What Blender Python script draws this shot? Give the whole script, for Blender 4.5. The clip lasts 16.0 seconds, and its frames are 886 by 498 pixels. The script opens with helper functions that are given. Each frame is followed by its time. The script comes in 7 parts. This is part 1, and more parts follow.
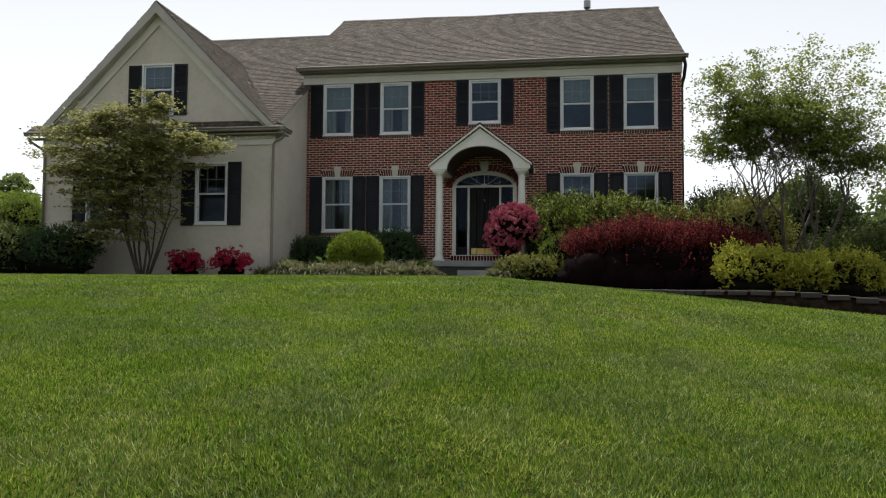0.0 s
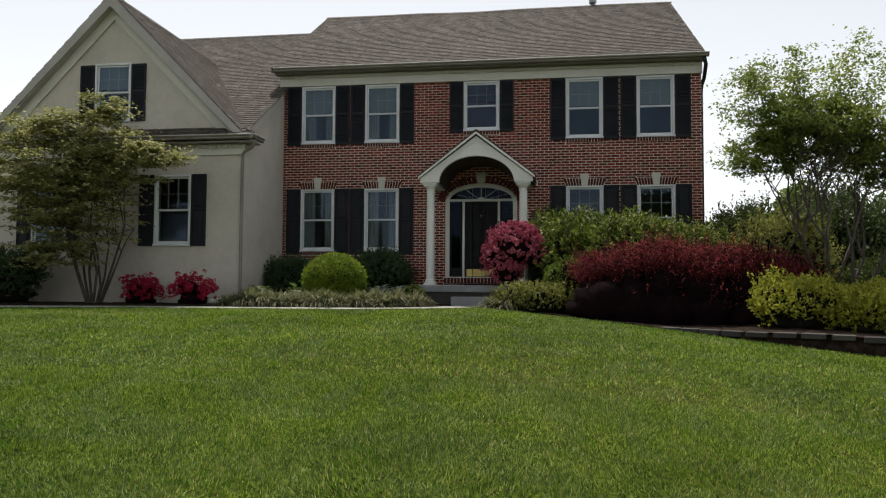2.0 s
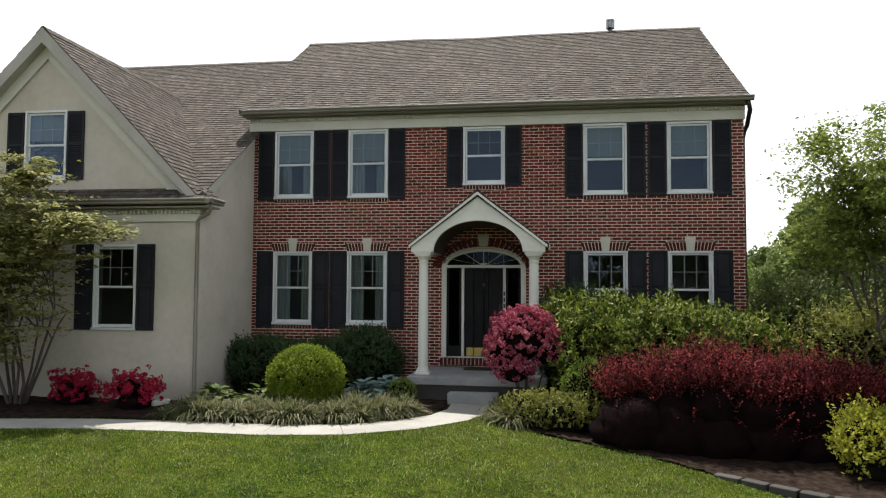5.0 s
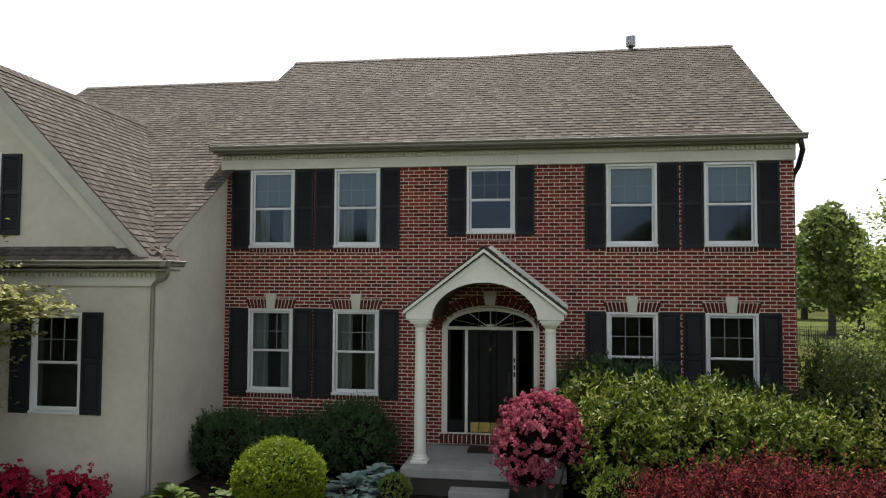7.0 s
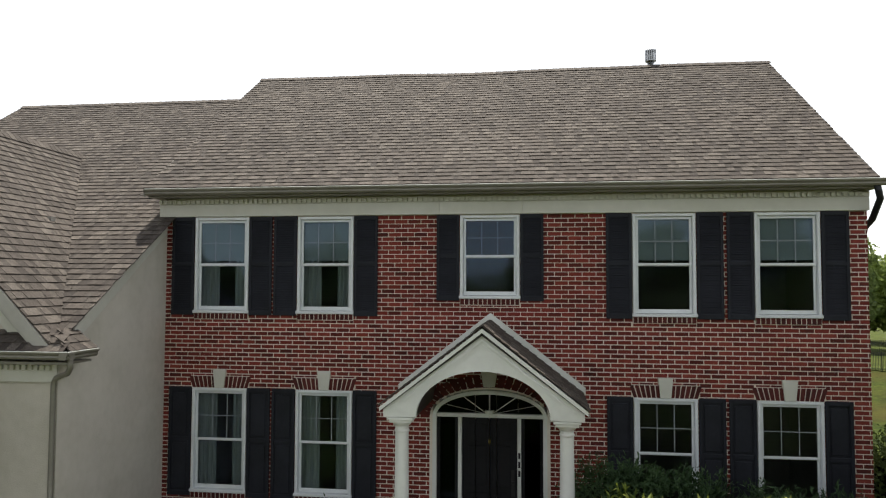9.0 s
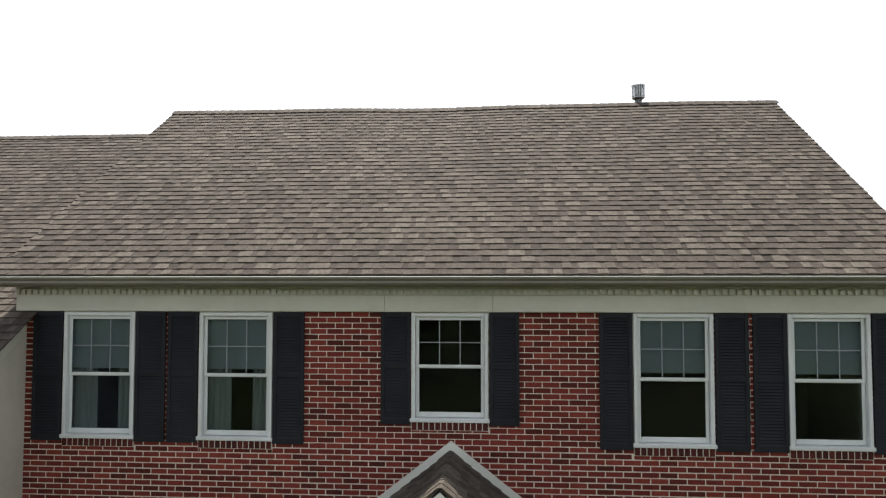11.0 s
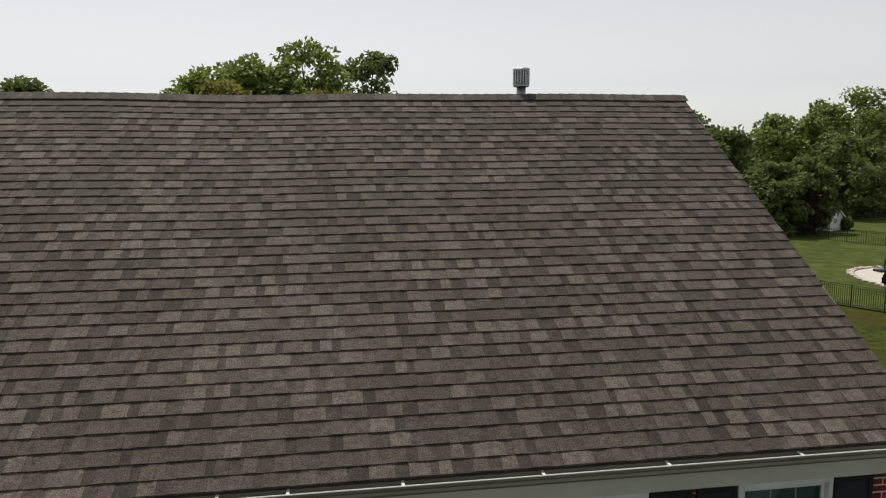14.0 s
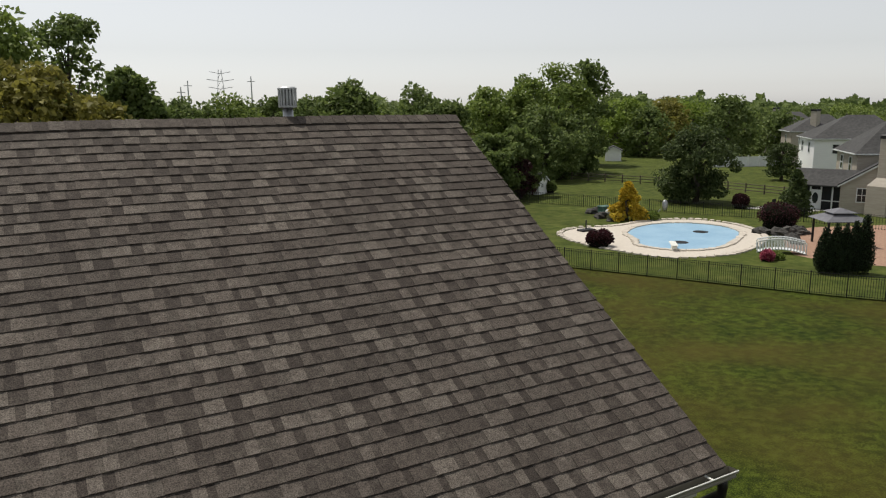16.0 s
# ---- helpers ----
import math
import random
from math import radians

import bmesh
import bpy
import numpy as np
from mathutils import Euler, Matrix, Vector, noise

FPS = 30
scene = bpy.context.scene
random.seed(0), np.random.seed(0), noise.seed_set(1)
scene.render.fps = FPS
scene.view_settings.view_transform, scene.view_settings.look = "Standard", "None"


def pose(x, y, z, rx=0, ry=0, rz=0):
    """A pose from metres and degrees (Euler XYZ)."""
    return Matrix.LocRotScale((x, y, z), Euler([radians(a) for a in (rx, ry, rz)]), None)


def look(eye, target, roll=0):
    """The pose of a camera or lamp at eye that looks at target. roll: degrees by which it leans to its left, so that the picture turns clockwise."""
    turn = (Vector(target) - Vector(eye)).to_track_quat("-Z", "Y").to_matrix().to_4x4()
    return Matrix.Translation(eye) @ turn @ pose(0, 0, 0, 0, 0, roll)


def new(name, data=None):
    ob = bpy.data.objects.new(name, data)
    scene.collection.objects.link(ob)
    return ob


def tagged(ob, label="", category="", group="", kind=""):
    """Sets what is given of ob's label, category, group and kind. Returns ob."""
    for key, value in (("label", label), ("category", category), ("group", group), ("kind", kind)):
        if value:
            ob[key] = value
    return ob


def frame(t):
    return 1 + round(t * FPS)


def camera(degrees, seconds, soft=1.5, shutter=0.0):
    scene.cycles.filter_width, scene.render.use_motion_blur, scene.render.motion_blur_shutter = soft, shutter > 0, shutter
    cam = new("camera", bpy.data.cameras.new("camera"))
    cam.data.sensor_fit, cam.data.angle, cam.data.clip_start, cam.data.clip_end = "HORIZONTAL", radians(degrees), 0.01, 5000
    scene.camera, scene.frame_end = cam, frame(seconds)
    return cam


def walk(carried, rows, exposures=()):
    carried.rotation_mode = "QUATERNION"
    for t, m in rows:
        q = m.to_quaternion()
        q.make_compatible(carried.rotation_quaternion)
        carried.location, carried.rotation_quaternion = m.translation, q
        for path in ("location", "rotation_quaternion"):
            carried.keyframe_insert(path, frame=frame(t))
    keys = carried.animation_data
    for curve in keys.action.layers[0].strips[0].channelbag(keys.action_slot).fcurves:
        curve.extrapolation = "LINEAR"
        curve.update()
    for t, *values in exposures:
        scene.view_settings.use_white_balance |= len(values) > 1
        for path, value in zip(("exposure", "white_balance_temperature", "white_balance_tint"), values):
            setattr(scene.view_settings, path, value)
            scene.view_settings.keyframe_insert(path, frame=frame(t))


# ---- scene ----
cam = camera(62.9, 16.0, 1.2)
PATH = [
    (0, (1.813, -20.192, -0.133), (1.523, -18.215, -0.038), 0.4),
    (0.5, (1.708, -19.695, -0.025), (1.426, -17.718, 0.069), 0.3),
    (1, (1.621, -19.148, 0.076), (1.344, -17.17, 0.173), 0.3),
    (1.5, (1.59, -18.632, 0.245), (1.315, -16.654, 0.346), 0.3),
    (2, (1.594, -18.108, 0.438), (1.316, -16.13, 0.54), 0.3),
    (2.5, (1.593, -17.634, 0.692), (1.311, -15.657, 0.789), 0.4),
    (3, (1.547, -17.18, 0.952), (1.265, -15.202, 1.051), 0.4),
    (3.5, (1.482, -16.762, 1.295), (1.203, -14.784, 1.392), 0.4),
    (4, (1.438, -16.362, 1.58), (1.157, -14.384, 1.685), 0.3),
    (6.5, (1.173, -14.023, 3.103), (0.884, -12.047, 3.204), 0.4),
    (7, (1.08, -13.468, 3.408), (0.792, -11.491, 3.507), 0.3),
    (7.5, (1.012, -12.845, 3.703), (0.72, -10.87, 3.807), 0.3),
    (8, (0.931, -12.232, 4.051), (0.637, -10.256, 4.153), 0.3),
    (10.5, (0.632, -9.095, 5.45), (0.452, -7.106, 5.55), 0.0),
    (11, (0.598, -8.511, 5.958), (0.443, -6.519, 6.057), 0.0),
    (11.5, (0.565, -7.898, 6.439), (0.423, -5.905, 6.543), -0.0),
    (12, (0.503, -7.309, 6.905), (0.369, -5.316, 7.006), 0.0),
    (12.5, (0.465, -6.752, 7.281), (0.359, -4.756, 7.363), -0.0),
    (13, (0.437, -6.253, 7.697), (0.406, -4.255, 7.639), -0.1),
    (13.5, (0.425, -5.818, 8.163), (0.503, -3.83, 7.96), -0.3),
    (14, (0.459, -5.424, 8.564), (0.757, -3.469, 8.269), -0.3),
    (14.5, (0.339, -5.006, 8.832), (0.910, -3.124, 8.468), -0.5),
    (15, (0.244, -4.695, 9.080), (1.092, -2.924, 8.699), -0.5),
    (15.5, (0.200, -4.427, 9.277), (1.186, -2.731, 8.891), -0.5),
    (16, (0.169, -4.322, 9.313), (1.149, -2.622, 8.925), -0.5),
]
walk(cam, [(t, look(eye, target, roll)) for t, eye, target, roll in PATH],
     exposures=[(0.0, 0.15), (0.5, 0.0), (1.0, -0.02), (1.5, 0.05), (2.0, 0.1), (2.5, 0.18), (3.0, 0.3), (3.5, 0.48), (4.0, 0.58), (7.0, 0.58), (8.0, 0.56), (11.0, 0.55), (11.5, 0.44), (12.0, 0.04), (12.5, -0.22), (13.0, -0.36), (14.5, -0.42), (16.0, -0.40)])

# ---- world, sun ----
SUN_EL, SUN_AZ = 66.0, -16.0   # degrees; azimuth from +y towards +x
world = bpy.data.worlds.new("hazy_sky")
scene.world = world
world.use_nodes = True
wn, wl = world.node_tree.nodes, world.node_tree.links
wn.clear()
sky = wn.new("ShaderNodeTexSky")
sky.sky_type = "NISHITA"
sky.sun_disc = False
sky.sun_elevation, sky.sun_rotation = radians(SUN_EL), radians(SUN_AZ)
sky.air_density, sky.dust_density, sky.ozone_density = 1.0, 0.5, 1.0
haze = wn.new("ShaderNodeHueSaturation")
haze.inputs["Saturation"].default_value = 0.17
bg = wn.new("ShaderNodeBackground")
bg.inputs["Strength"].default_value = 0.15
wout = wn.new("ShaderNodeOutputWorld")
wl.new(sky.outputs[0], haze.inputs["Color"])
wl.new(haze.outputs[0], bg.inputs[0])
wl.new(bg.outputs[0], wout.inputs[0])

sun_data = bpy.data.lights.new("sun", "SUN")
sun_data.energy, sun_data.angle, sun_data.color = 4.7, radians(0.8), (1.0, 0.94, 0.84)
sun = new("sun", sun_data)
sd = Vector((math.sin(radians(SUN_AZ)) * math.cos(radians(SUN_EL)), math.cos(radians(SUN_AZ)) * math.cos(radians(SUN_EL)), math.sin(radians(SUN_EL))))
sun.matrix_world = look(sd * 60, (0, 0, 0))

# ---- materials ----


def surface(name, colours, scale=4.0, rough=0.7, metal=0.0, bump=0.0, bump_scale=None, island=False, through_light=0.0, detail=6.0, spread=0.35, spec=0.5, stretch=None, blotch=0.0, grain=0.4):
    """A worn surface: noise at two scales over a ramp of colours; island: each piece takes a tone of its own."""
    m = bpy.data.materials.new(name)
    m.use_nodes = True
    n, l = m.node_tree.nodes, m.node_tree.links
    p = n["Principled BSDF"]
    p.inputs["Roughness"].default_value = rough
    p.inputs["Metallic"].default_value = metal
    p.inputs["Specular IOR Level"].default_value = spec
    co = n.new("ShaderNodeTexCoord")
    src = co.outputs["Object"]
    if stretch:
        mp = n.new("ShaderNodeMapping")
        mp.inputs["Scale"].default_value = stretch
        l.new(src, mp.inputs[0])
        src = mp.outputs[0]
    a = n.new("ShaderNodeTexNoise")
    a.inputs["Scale"].default_value, a.inputs["Detail"].default_value = scale, detail
    b = n.new("ShaderNodeTexNoise")
    b.inputs["Scale"].default_value, b.inputs["Detail"].default_value = scale * 9, 3.0
    l.new(src, a.inputs["Vector"])
    l.new(src, b.inputs["Vector"])
    mix = n.new("ShaderNodeMath")
    mix.operation = "MULTIPLY_ADD"
    l.new(b.outputs[0], mix.inputs[0])
    mix.inputs[1].default_value = grain
    sub = n.new("ShaderNodeMath")
    sub.operation = "MULTIPLY_ADD"
    l.new(a.outputs[0], sub.inputs[0])
    sub.inputs[1].default_value, sub.inputs[2].default_value = 1.0, -grain / 2
    l.new(sub.outputs[0], mix.inputs[2])
    fac = mix.outputs[0]
    if island:
        g, o = n.new("ShaderNodeNewGeometry"), n.new("ShaderNodeObjectInfo")
        add = n.new("ShaderNodeMath")
        l.new(g.outputs["Random Per Island"], add.inputs[0])
        l.new(o.outputs["Random"], add.inputs[1])
        fr = n.new("ShaderNodeMath")
        fr.operation = "FRACT"
        l.new(add.outputs[0], fr.inputs[0])
        bl = n.new("ShaderNodeMix")
        bl.inputs[0].default_value = spread
        l.new(fr.outputs[0], bl.inputs[2])
        l.new(fac, bl.inputs[3])
        fac = bl.outputs[0]
    ramp = n.new("ShaderNodeValToRGB")
    e = ramp.color_ramp.elements
    while len(e) < len(colours):
        e.new(0.5)
    lo, hi = (0.12, 0.88) if island else (0.3, 0.7)
    for i, c in enumerate(colours):
        e[i].position = lo + (hi - lo) * i / max(1, len(colours) - 1)
        e[i].color = (*c, 1)
    l.new(fac, ramp.inputs[0])
    col = ramp.outputs[0]
    if blotch:
        big = n.new("ShaderNodeTexNoise")
        big.inputs["Scale"].default_value, big.inputs["Detail"].default_value = 0.35, 3.0
        l.new(co.outputs["Object"], big.inputs["Vector"])
        hs = n.new("ShaderNodeHueSaturation")
        mr = n.new("ShaderNodeMapRange")
        mr.inputs[1].default_value, mr.inputs[2].default_value = 0.3, 0.7
        mr.inputs[3].default_value, mr.inputs[4].default_value = 1 - blotch, 1 + blotch
        l.new(big.outputs[0], mr.inputs[0])
        l.new(mr.outputs[0], hs.inputs["Value"])
        l.new(col, hs.inputs["Color"])
        col = hs.outputs[0]
    l.new(col, p.inputs["Base Color"])
    if bump:
        bn = n.new("ShaderNodeTexNoise")
        bn.inputs["Scale"].default_value, bn.inputs["Detail"].default_value = bump_scale or scale * 8, 5.0
        l.new(src, bn.inputs["Vector"])
        bu = n.new("ShaderNodeBump")
        bu.inputs["Strength"].default_value, bu.inputs["Distance"].default_value = bump, 0.01
        l.new(bn.outputs[0], bu.inputs["Height"])
        l.new(bu.outputs[0], p.inputs["Normal"])
    if through_light:
        tr = n.new("ShaderNodeBsdfTranslucent")
        l.new(col, tr.inputs["Color"])
        ms = n.new("ShaderNodeMixShader")
        ms.inputs[0].default_value = through_light
        l.new(p.outputs[0], ms.inputs[1])
        l.new(tr.outputs[0], ms.inputs[2])
        l.new(ms.outputs[0], n["Material Output"].inputs[0])
    return m


def glass(name, tint=0.55, gloss=1.0):
    m = bpy.data.materials.new(name)
    m.use_nodes = True
    n, l = m.node_tree.nodes, m.node_tree.links
    n.remove(n["Principled BSDF"])
    t, g = n.new("ShaderNodeBsdfTransparent"), n.new("ShaderNodeBsdfGlossy")
    t.inputs[0].default_value = (tint, tint * 1.03, tint * 1.02, 1)
    g.inputs["Roughness"].default_value = 0.01
    g.inputs["Color"].default_value = (0.52, 0.70, 1.0, 1)
    f = n.new("ShaderNodeFresnel")
    f.inputs[0].default_value = 1.5
    k = n.new("ShaderNodeMath")
    k.operation, k.use_clamp = "MULTIPLY", True
    k.inputs[1].default_value = gloss
    l.new(f.outputs[0], k.inputs[0])
    ms = n.new("ShaderNodeMixShader")
    l.new(k.outputs[0], ms.inputs[0])
    l.new(t.outputs[0], ms.inputs[1])
    l.new(g.outputs[0], ms.inputs[2])
    l.new(ms.outputs[0], n["Material Output"].inputs[0])
    return m


def granules(name, colours):
    """Mineral-coated shingle: a tone for each tab, coarse grit, pale wear and broad weather stains."""
    m = bpy.data.materials.new(name)
    m.use_nodes = True
    n, l = m.node_tree.nodes, m.node_tree.links
    p = n["Principled BSDF"]
    p.inputs["Roughness"].default_value = 0.87
    p.inputs["Specular IOR Level"].default_value = 0.26
    co, g, o = n.new("ShaderNodeTexCoord"), n.new("ShaderNodeNewGeometry"), n.new("ShaderNodeObjectInfo")

    def math_node(op, a, b, c=None):
        k = n.new("ShaderNodeMath")
        k.operation = op
        for i, v in enumerate((a, b, c)):
            if v is None:
                continue
            if isinstance(v, (int, float)):
                k.inputs[i].default_value = v
            else:
                l.new(v, k.inputs[i])
        return k.outputs[0]

    def noise_node(scale, detail, lo, hi):
        t, r = n.new("ShaderNodeTexNoise"), n.new("ShaderNodeMapRange")
        t.inputs["Scale"].default_value, t.inputs["Detail"].default_value = scale, detail
        l.new(g.outputs["Position"], t.inputs["Vector"])
        r.inputs[1].default_value, r.inputs[2].default_value = 0.28, 0.72
        r.inputs[3].default_value, r.inputs[4].default_value = lo, hi
        l.new(t.outputs[0], r.inputs[0])
        return r.outputs[0], t.outputs[0]

    tone = math_node("FRACT", math_node("ADD", g.outputs["Random Per Island"], o.outputs["Random"]), 0.0)
    wear, _ = noise_node(16.0, 5.0, -0.38, 0.38)
    ramp = n.new("ShaderNodeValToRGB")
    e = ramp.color_ramp.elements
    while len(e) < len(colours):
        e.new(0.5)
    for i, (c, at) in enumerate(zip(colours, (0.0, 0.35, 0.7, 1.0))):
        e[i].position, e[i].color = at, (*c, 1)
    l.new(math_node("ADD", tone, wear), ramp.inputs[0])
    grit, raw = noise_node(95.0, 4.0, 0.30, 1.70)
    stain, _ = noise_node(0.5, 4.0, 0.86, 1.14)
    streak, _ = noise_node(2.2, 5.0, 0.86, 1.14)
    hs = n.new("ShaderNodeHueSaturation")
    l.new(ramp.outputs[0], hs.inputs["Color"])
    l.new(math_node("MULTIPLY", math_node("MULTIPLY", grit, stain), streak), hs.inputs["Value"])
    l.new(hs.outputs[0], p.inputs["Base Color"])
    bu = n.new("ShaderNodeBump")
    bu.inputs["Strength"].default_value, bu.inputs["Distance"].default_value = 0.8, 0.006
    l.new(raw, bu.inputs["Height"])
    l.new(bu.outputs[0], p.inputs["Normal"])
    return m


BRICK = surface("brick", [(0.032, 0.011, 0.010), (0.125, 0.023, 0.017), (0.195, 0.034, 0.025), (0.280, 0.062, 0.042)], 9, 0.88, island=True, spread=0.5, bump=0.5, bump_scale=120, spec=0.25)
# maroon shaped bricks, a darker copy of BRICK with porch shade in the colour
SHADE_MAROON = surface("shade_maroon_brick", [(0.040, 0.013, 0.013), (0.085, 0.020, 0.018), (0.120, 0.028, 0.024)], 9, 0.88, island=True, spread=0.5, bump=0.5, bump_scale=120, spec=0.25)
MORTAR = surface("mortar", [(0.700, 0.640, 0.545), (0.810, 0.750, 0.660)], 5, 0.95, bump=0.4, bump_scale=150, spec=0.2)
STUCCO = surface("stucco", [(0.488, 0.455, 0.384), (0.552, 0.515, 0.445), (0.605, 0.564, 0.495)], 0.9, 0.93, bump=0.5, bump_scale=90, spec=0.2, blotch=0.08)
TRIM = surface("white_trim_paint", [(0.66, 0.67, 0.62), (0.76, 0.77, 0.72)], 1.3, 0.5, bump=0.05)
FRIEZE = surface("cream_trim_paint", [(0.530, 0.522, 0.450), (0.612, 0.601, 0.530)], 1.1, 0.5, bump=0.05)
VINYL = surface("white_window_vinyl", [(0.620, 0.645, 0.650), (0.720, 0.745, 0.750)], 2, 0.4)
GUTTER = surface("tan_gutter_paint", [(0.170, 0.157, 0.128), (0.221, 0.208, 0.170)], 1.5, 0.42, bump=0.05)
STAINED = surface("dark_stained_boards", [(0.030, 0.018, 0.012), (0.060, 0.036, 0.024)], 6, 0.7, stretch=(8, 1, 1), bump=0.1)
RAKE = surface("grey_tan_fascia_paint", [(0.34, 0.325, 0.29), (0.42, 0.405, 0.365)], 1.5, 0.5, bump=0.05)
MUNTIN = surface("grey_muntin_vinyl", [(0.220, 0.240, 0.260), (0.280, 0.300, 0.320)], 3, 0.5)
SHUTTER = surface("blue_black_shutter_paint", [(0.011, 0.012, 0.016), (0.018, 0.020, 0.027)], 3, 0.65, bump=0.05, spec=0.25)
SHINGLE = granules("asphalt_shingle", [(0.061, 0.050, 0.042), (0.077, 0.064, 0.054), (0.093, 0.078, 0.066), (0.122, 0.105, 0.089)])
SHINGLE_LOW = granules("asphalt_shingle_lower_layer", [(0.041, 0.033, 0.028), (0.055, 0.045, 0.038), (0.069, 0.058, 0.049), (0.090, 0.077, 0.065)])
ROOFDECK = surface("roof_underlay", [(0.03, 0.028, 0.025), (0.05, 0.045, 0.04)], 3, 0.95)
GLASS = glass("window_glass", 0.72, 0.62)
STORM = glass("door_side_glass", 0.18, 0.22)
DOOR = surface("black_door_paint", [(0.008, 0.008, 0.009), (0.014, 0.014, 0.016)], 2, 0.6, spec=0.2)
BRASS = surface("worn_brass", [(0.50, 0.36, 0.12), (0.62, 0.47, 0.18)], 5, 0.35, metal=0.85)
DARK = surface("dark_metal", [(0.012, 0.012, 0.013), (0.02, 0.02, 0.021)], 6, 0.45, metal=0.3)
STEEL = surface("galvanised_steel", [(0.30, 0.31, 0.32), (0.48, 0.49, 0.50)], 8, 0.4, metal=0.8)
ROOM = surface("interior_paint", [(0.30, 0.28, 0.25), (0.36, 0.34, 0.31)], 1, 0.9)
BLIND = surface("pale_blind_fabric", [(0.413, 0.495, 0.510), (0.465, 0.547, 0.562)], 2, 0.9)
CURTAIN = surface("pale_curtain_cloth", [(0.420, 0.470, 0.460), (0.580, 0.620, 0.600)], 3, 0.95, stretch=(9, 9, 0.6))
CONCRETE = surface("concrete", [(0.274, 0.266, 0.245), (0.331, 0.324, 0.302), (0.374, 0.367, 0.346)], 1.6, 0.9, bump=0.35, bump_scale=80)
SLAB = surface("grey_slab_concrete", [(0.24, 0.25, 0.25), (0.33, 0.34, 0.34)], 1.8, 0.85, bump=0.3, bump_scale=70)
MAT = surface("coir_mat", [(0.02, 0.015, 0.012), (0.04, 0.03, 0.022)], 30, 0.98, bump=0.6, bump_scale=200)
MULCH = surface("bark_mulch", [(0.010, 0.007, 0.006), (0.025, 0.017, 0.013), (0.046, 0.033, 0.026)], 9, 0.97, bump=1.0, bump_scale=60, spec=0.05)
STONE = surface("grey_field_stone", [(0.035, 0.033, 0.030), (0.075, 0.070, 0.065)], 4, 0.9, bump=0.6, bump_scale=30, island=True, spread=0.4)
PALE = surface("pale_pool_stone", [(0.42, 0.37, 0.31), (0.60, 0.55, 0.48)], 5, 0.85, bump=0.4, bump_scale=40, island=True, spread=0.6)
PAVER = surface("brown_pavers", [(0.26, 0.15, 0.10), (0.36, 0.23, 0.16)], 5, 0.9, bump=0.4, bump_scale=30)
BARK = surface("bark", [(0.05, 0.04, 0.033), (0.11, 0.092, 0.078)], 14, 0.95, bump=0.8, bump_scale=40, stretch=(1, 1, 0.25))
LAWN = surface("lawn_ground", [(0.011, 0.019, 0.002), (0.030, 0.046, 0.004), (0.066, 0.087, 0.010)], 2.6, 0.95, bump=1.0, bump_scale=30, spec=0.1, blotch=0.2, detail=10.0, grain=1.3)
BLADE = surface("grass_blades", [(0.012, 0.034, 0.003), (0.064, 0.140, 0.010), (0.150, 0.245, 0.020), (0.440, 0.470, 0.120)], 0.9, 0.5, island=True, spread=0.36, through_light=0.45, spec=0.2, blotch=0.12)


LAWN_FAR = surface("bright_lawn", [(0.040, 0.056, 0.012), (0.064, 0.082, 0.017), (0.092, 0.104, 0.027)], 1.2, 0.95, bump=0.9, bump_scale=20, spec=0.1, blotch=0.2, detail=10.0)


def dry_patches(m, colour, scale, lo, hi):
    """Worn, straw-coloured patches over a lawn material."""
    n, l = m.node_tree.nodes, m.node_tree.links
    p = n["Principled BSDF"]
    src = p.inputs["Base Color"].links[0].from_socket
    co, no = n.new("ShaderNodeTexCoord"), n.new("ShaderNodeTexNoise")
    no.inputs["Scale"].default_value, no.inputs["Detail"].default_value = scale, 6.0
    l.new(co.outputs["Object"], no.inputs["Vector"])
    mr = n.new("ShaderNodeMapRange")
    mr.inputs[1].default_value, mr.inputs[2].default_value = lo, hi
    mr.inputs[4].default_value = 0.75
    l.new(no.outputs[0], mr.inputs[0])
    mx = n.new("ShaderNodeMix")
    mx.data_type = "RGBA"
    l.new(mr.outputs[0], mx.inputs[0])
    l.new(src, mx.inputs[6])
    mx.inputs[7].default_value = (*colour, 1)
    l.new(mx.outputs[2], p.inputs["Base Color"])


dry_patches(LAWN, (0.060, 0.046, 0.010), 0.18, 0.36, 0.70)
dry_patches(BLADE, (0.24, 0.22, 0.075), 0.16, 0.56, 0.85)


def foliage(name, cols, rough=0.6, lit=0.42, spread=0.6, scale=1.6, spec=0.3):
    return surface(name, cols, scale, rough, island=True, spread=spread, through_light=lit, spec=spec, detail=3.0)


LEAF_BOX = foliage("boxwood_leaves", [(0.055, 0.098, 0.010), (0.165, 0.240, 0.018), (0.310, 0.375, 0.032)], 0.5)
LEAF_YEW = foliage("yew_needles", [(0.016, 0.034, 0.016), (0.046, 0.088, 0.034), (0.096, 0.160, 0.054)], 0.7, lit=0.25)
LEAF_RHO = foliage("rhododendron_leaves", [(0.015, 0.026, 0.005), (0.062, 0.098, 0.013), (0.200, 0.255, 0.030), (0.500, 0.490, 0.170)], 0.55, spec=0.3, lit=0.28, spread=0.4)
LEAF_BARB = foliage("barberry_leaves", [(0.018, 0.006, 0.008), (0.092, 0.017, 0.021), (0.460, 0.086, 0.082)], 0.7, lit=0.5, spread=0.4, spec=0.2)
BLOOM_PINK = foliage("pink_blossom", [(0.200, 0.020, 0.055), (0.430, 0.080, 0.140), (0.740, 0.360, 0.400)], 0.7)
BLOOM_RED = foliage("red_azalea_blossom", [(0.200, 0.004, 0.022), (0.400, 0.010, 0.050), (0.560, 0.035, 0.090)], 0.7)
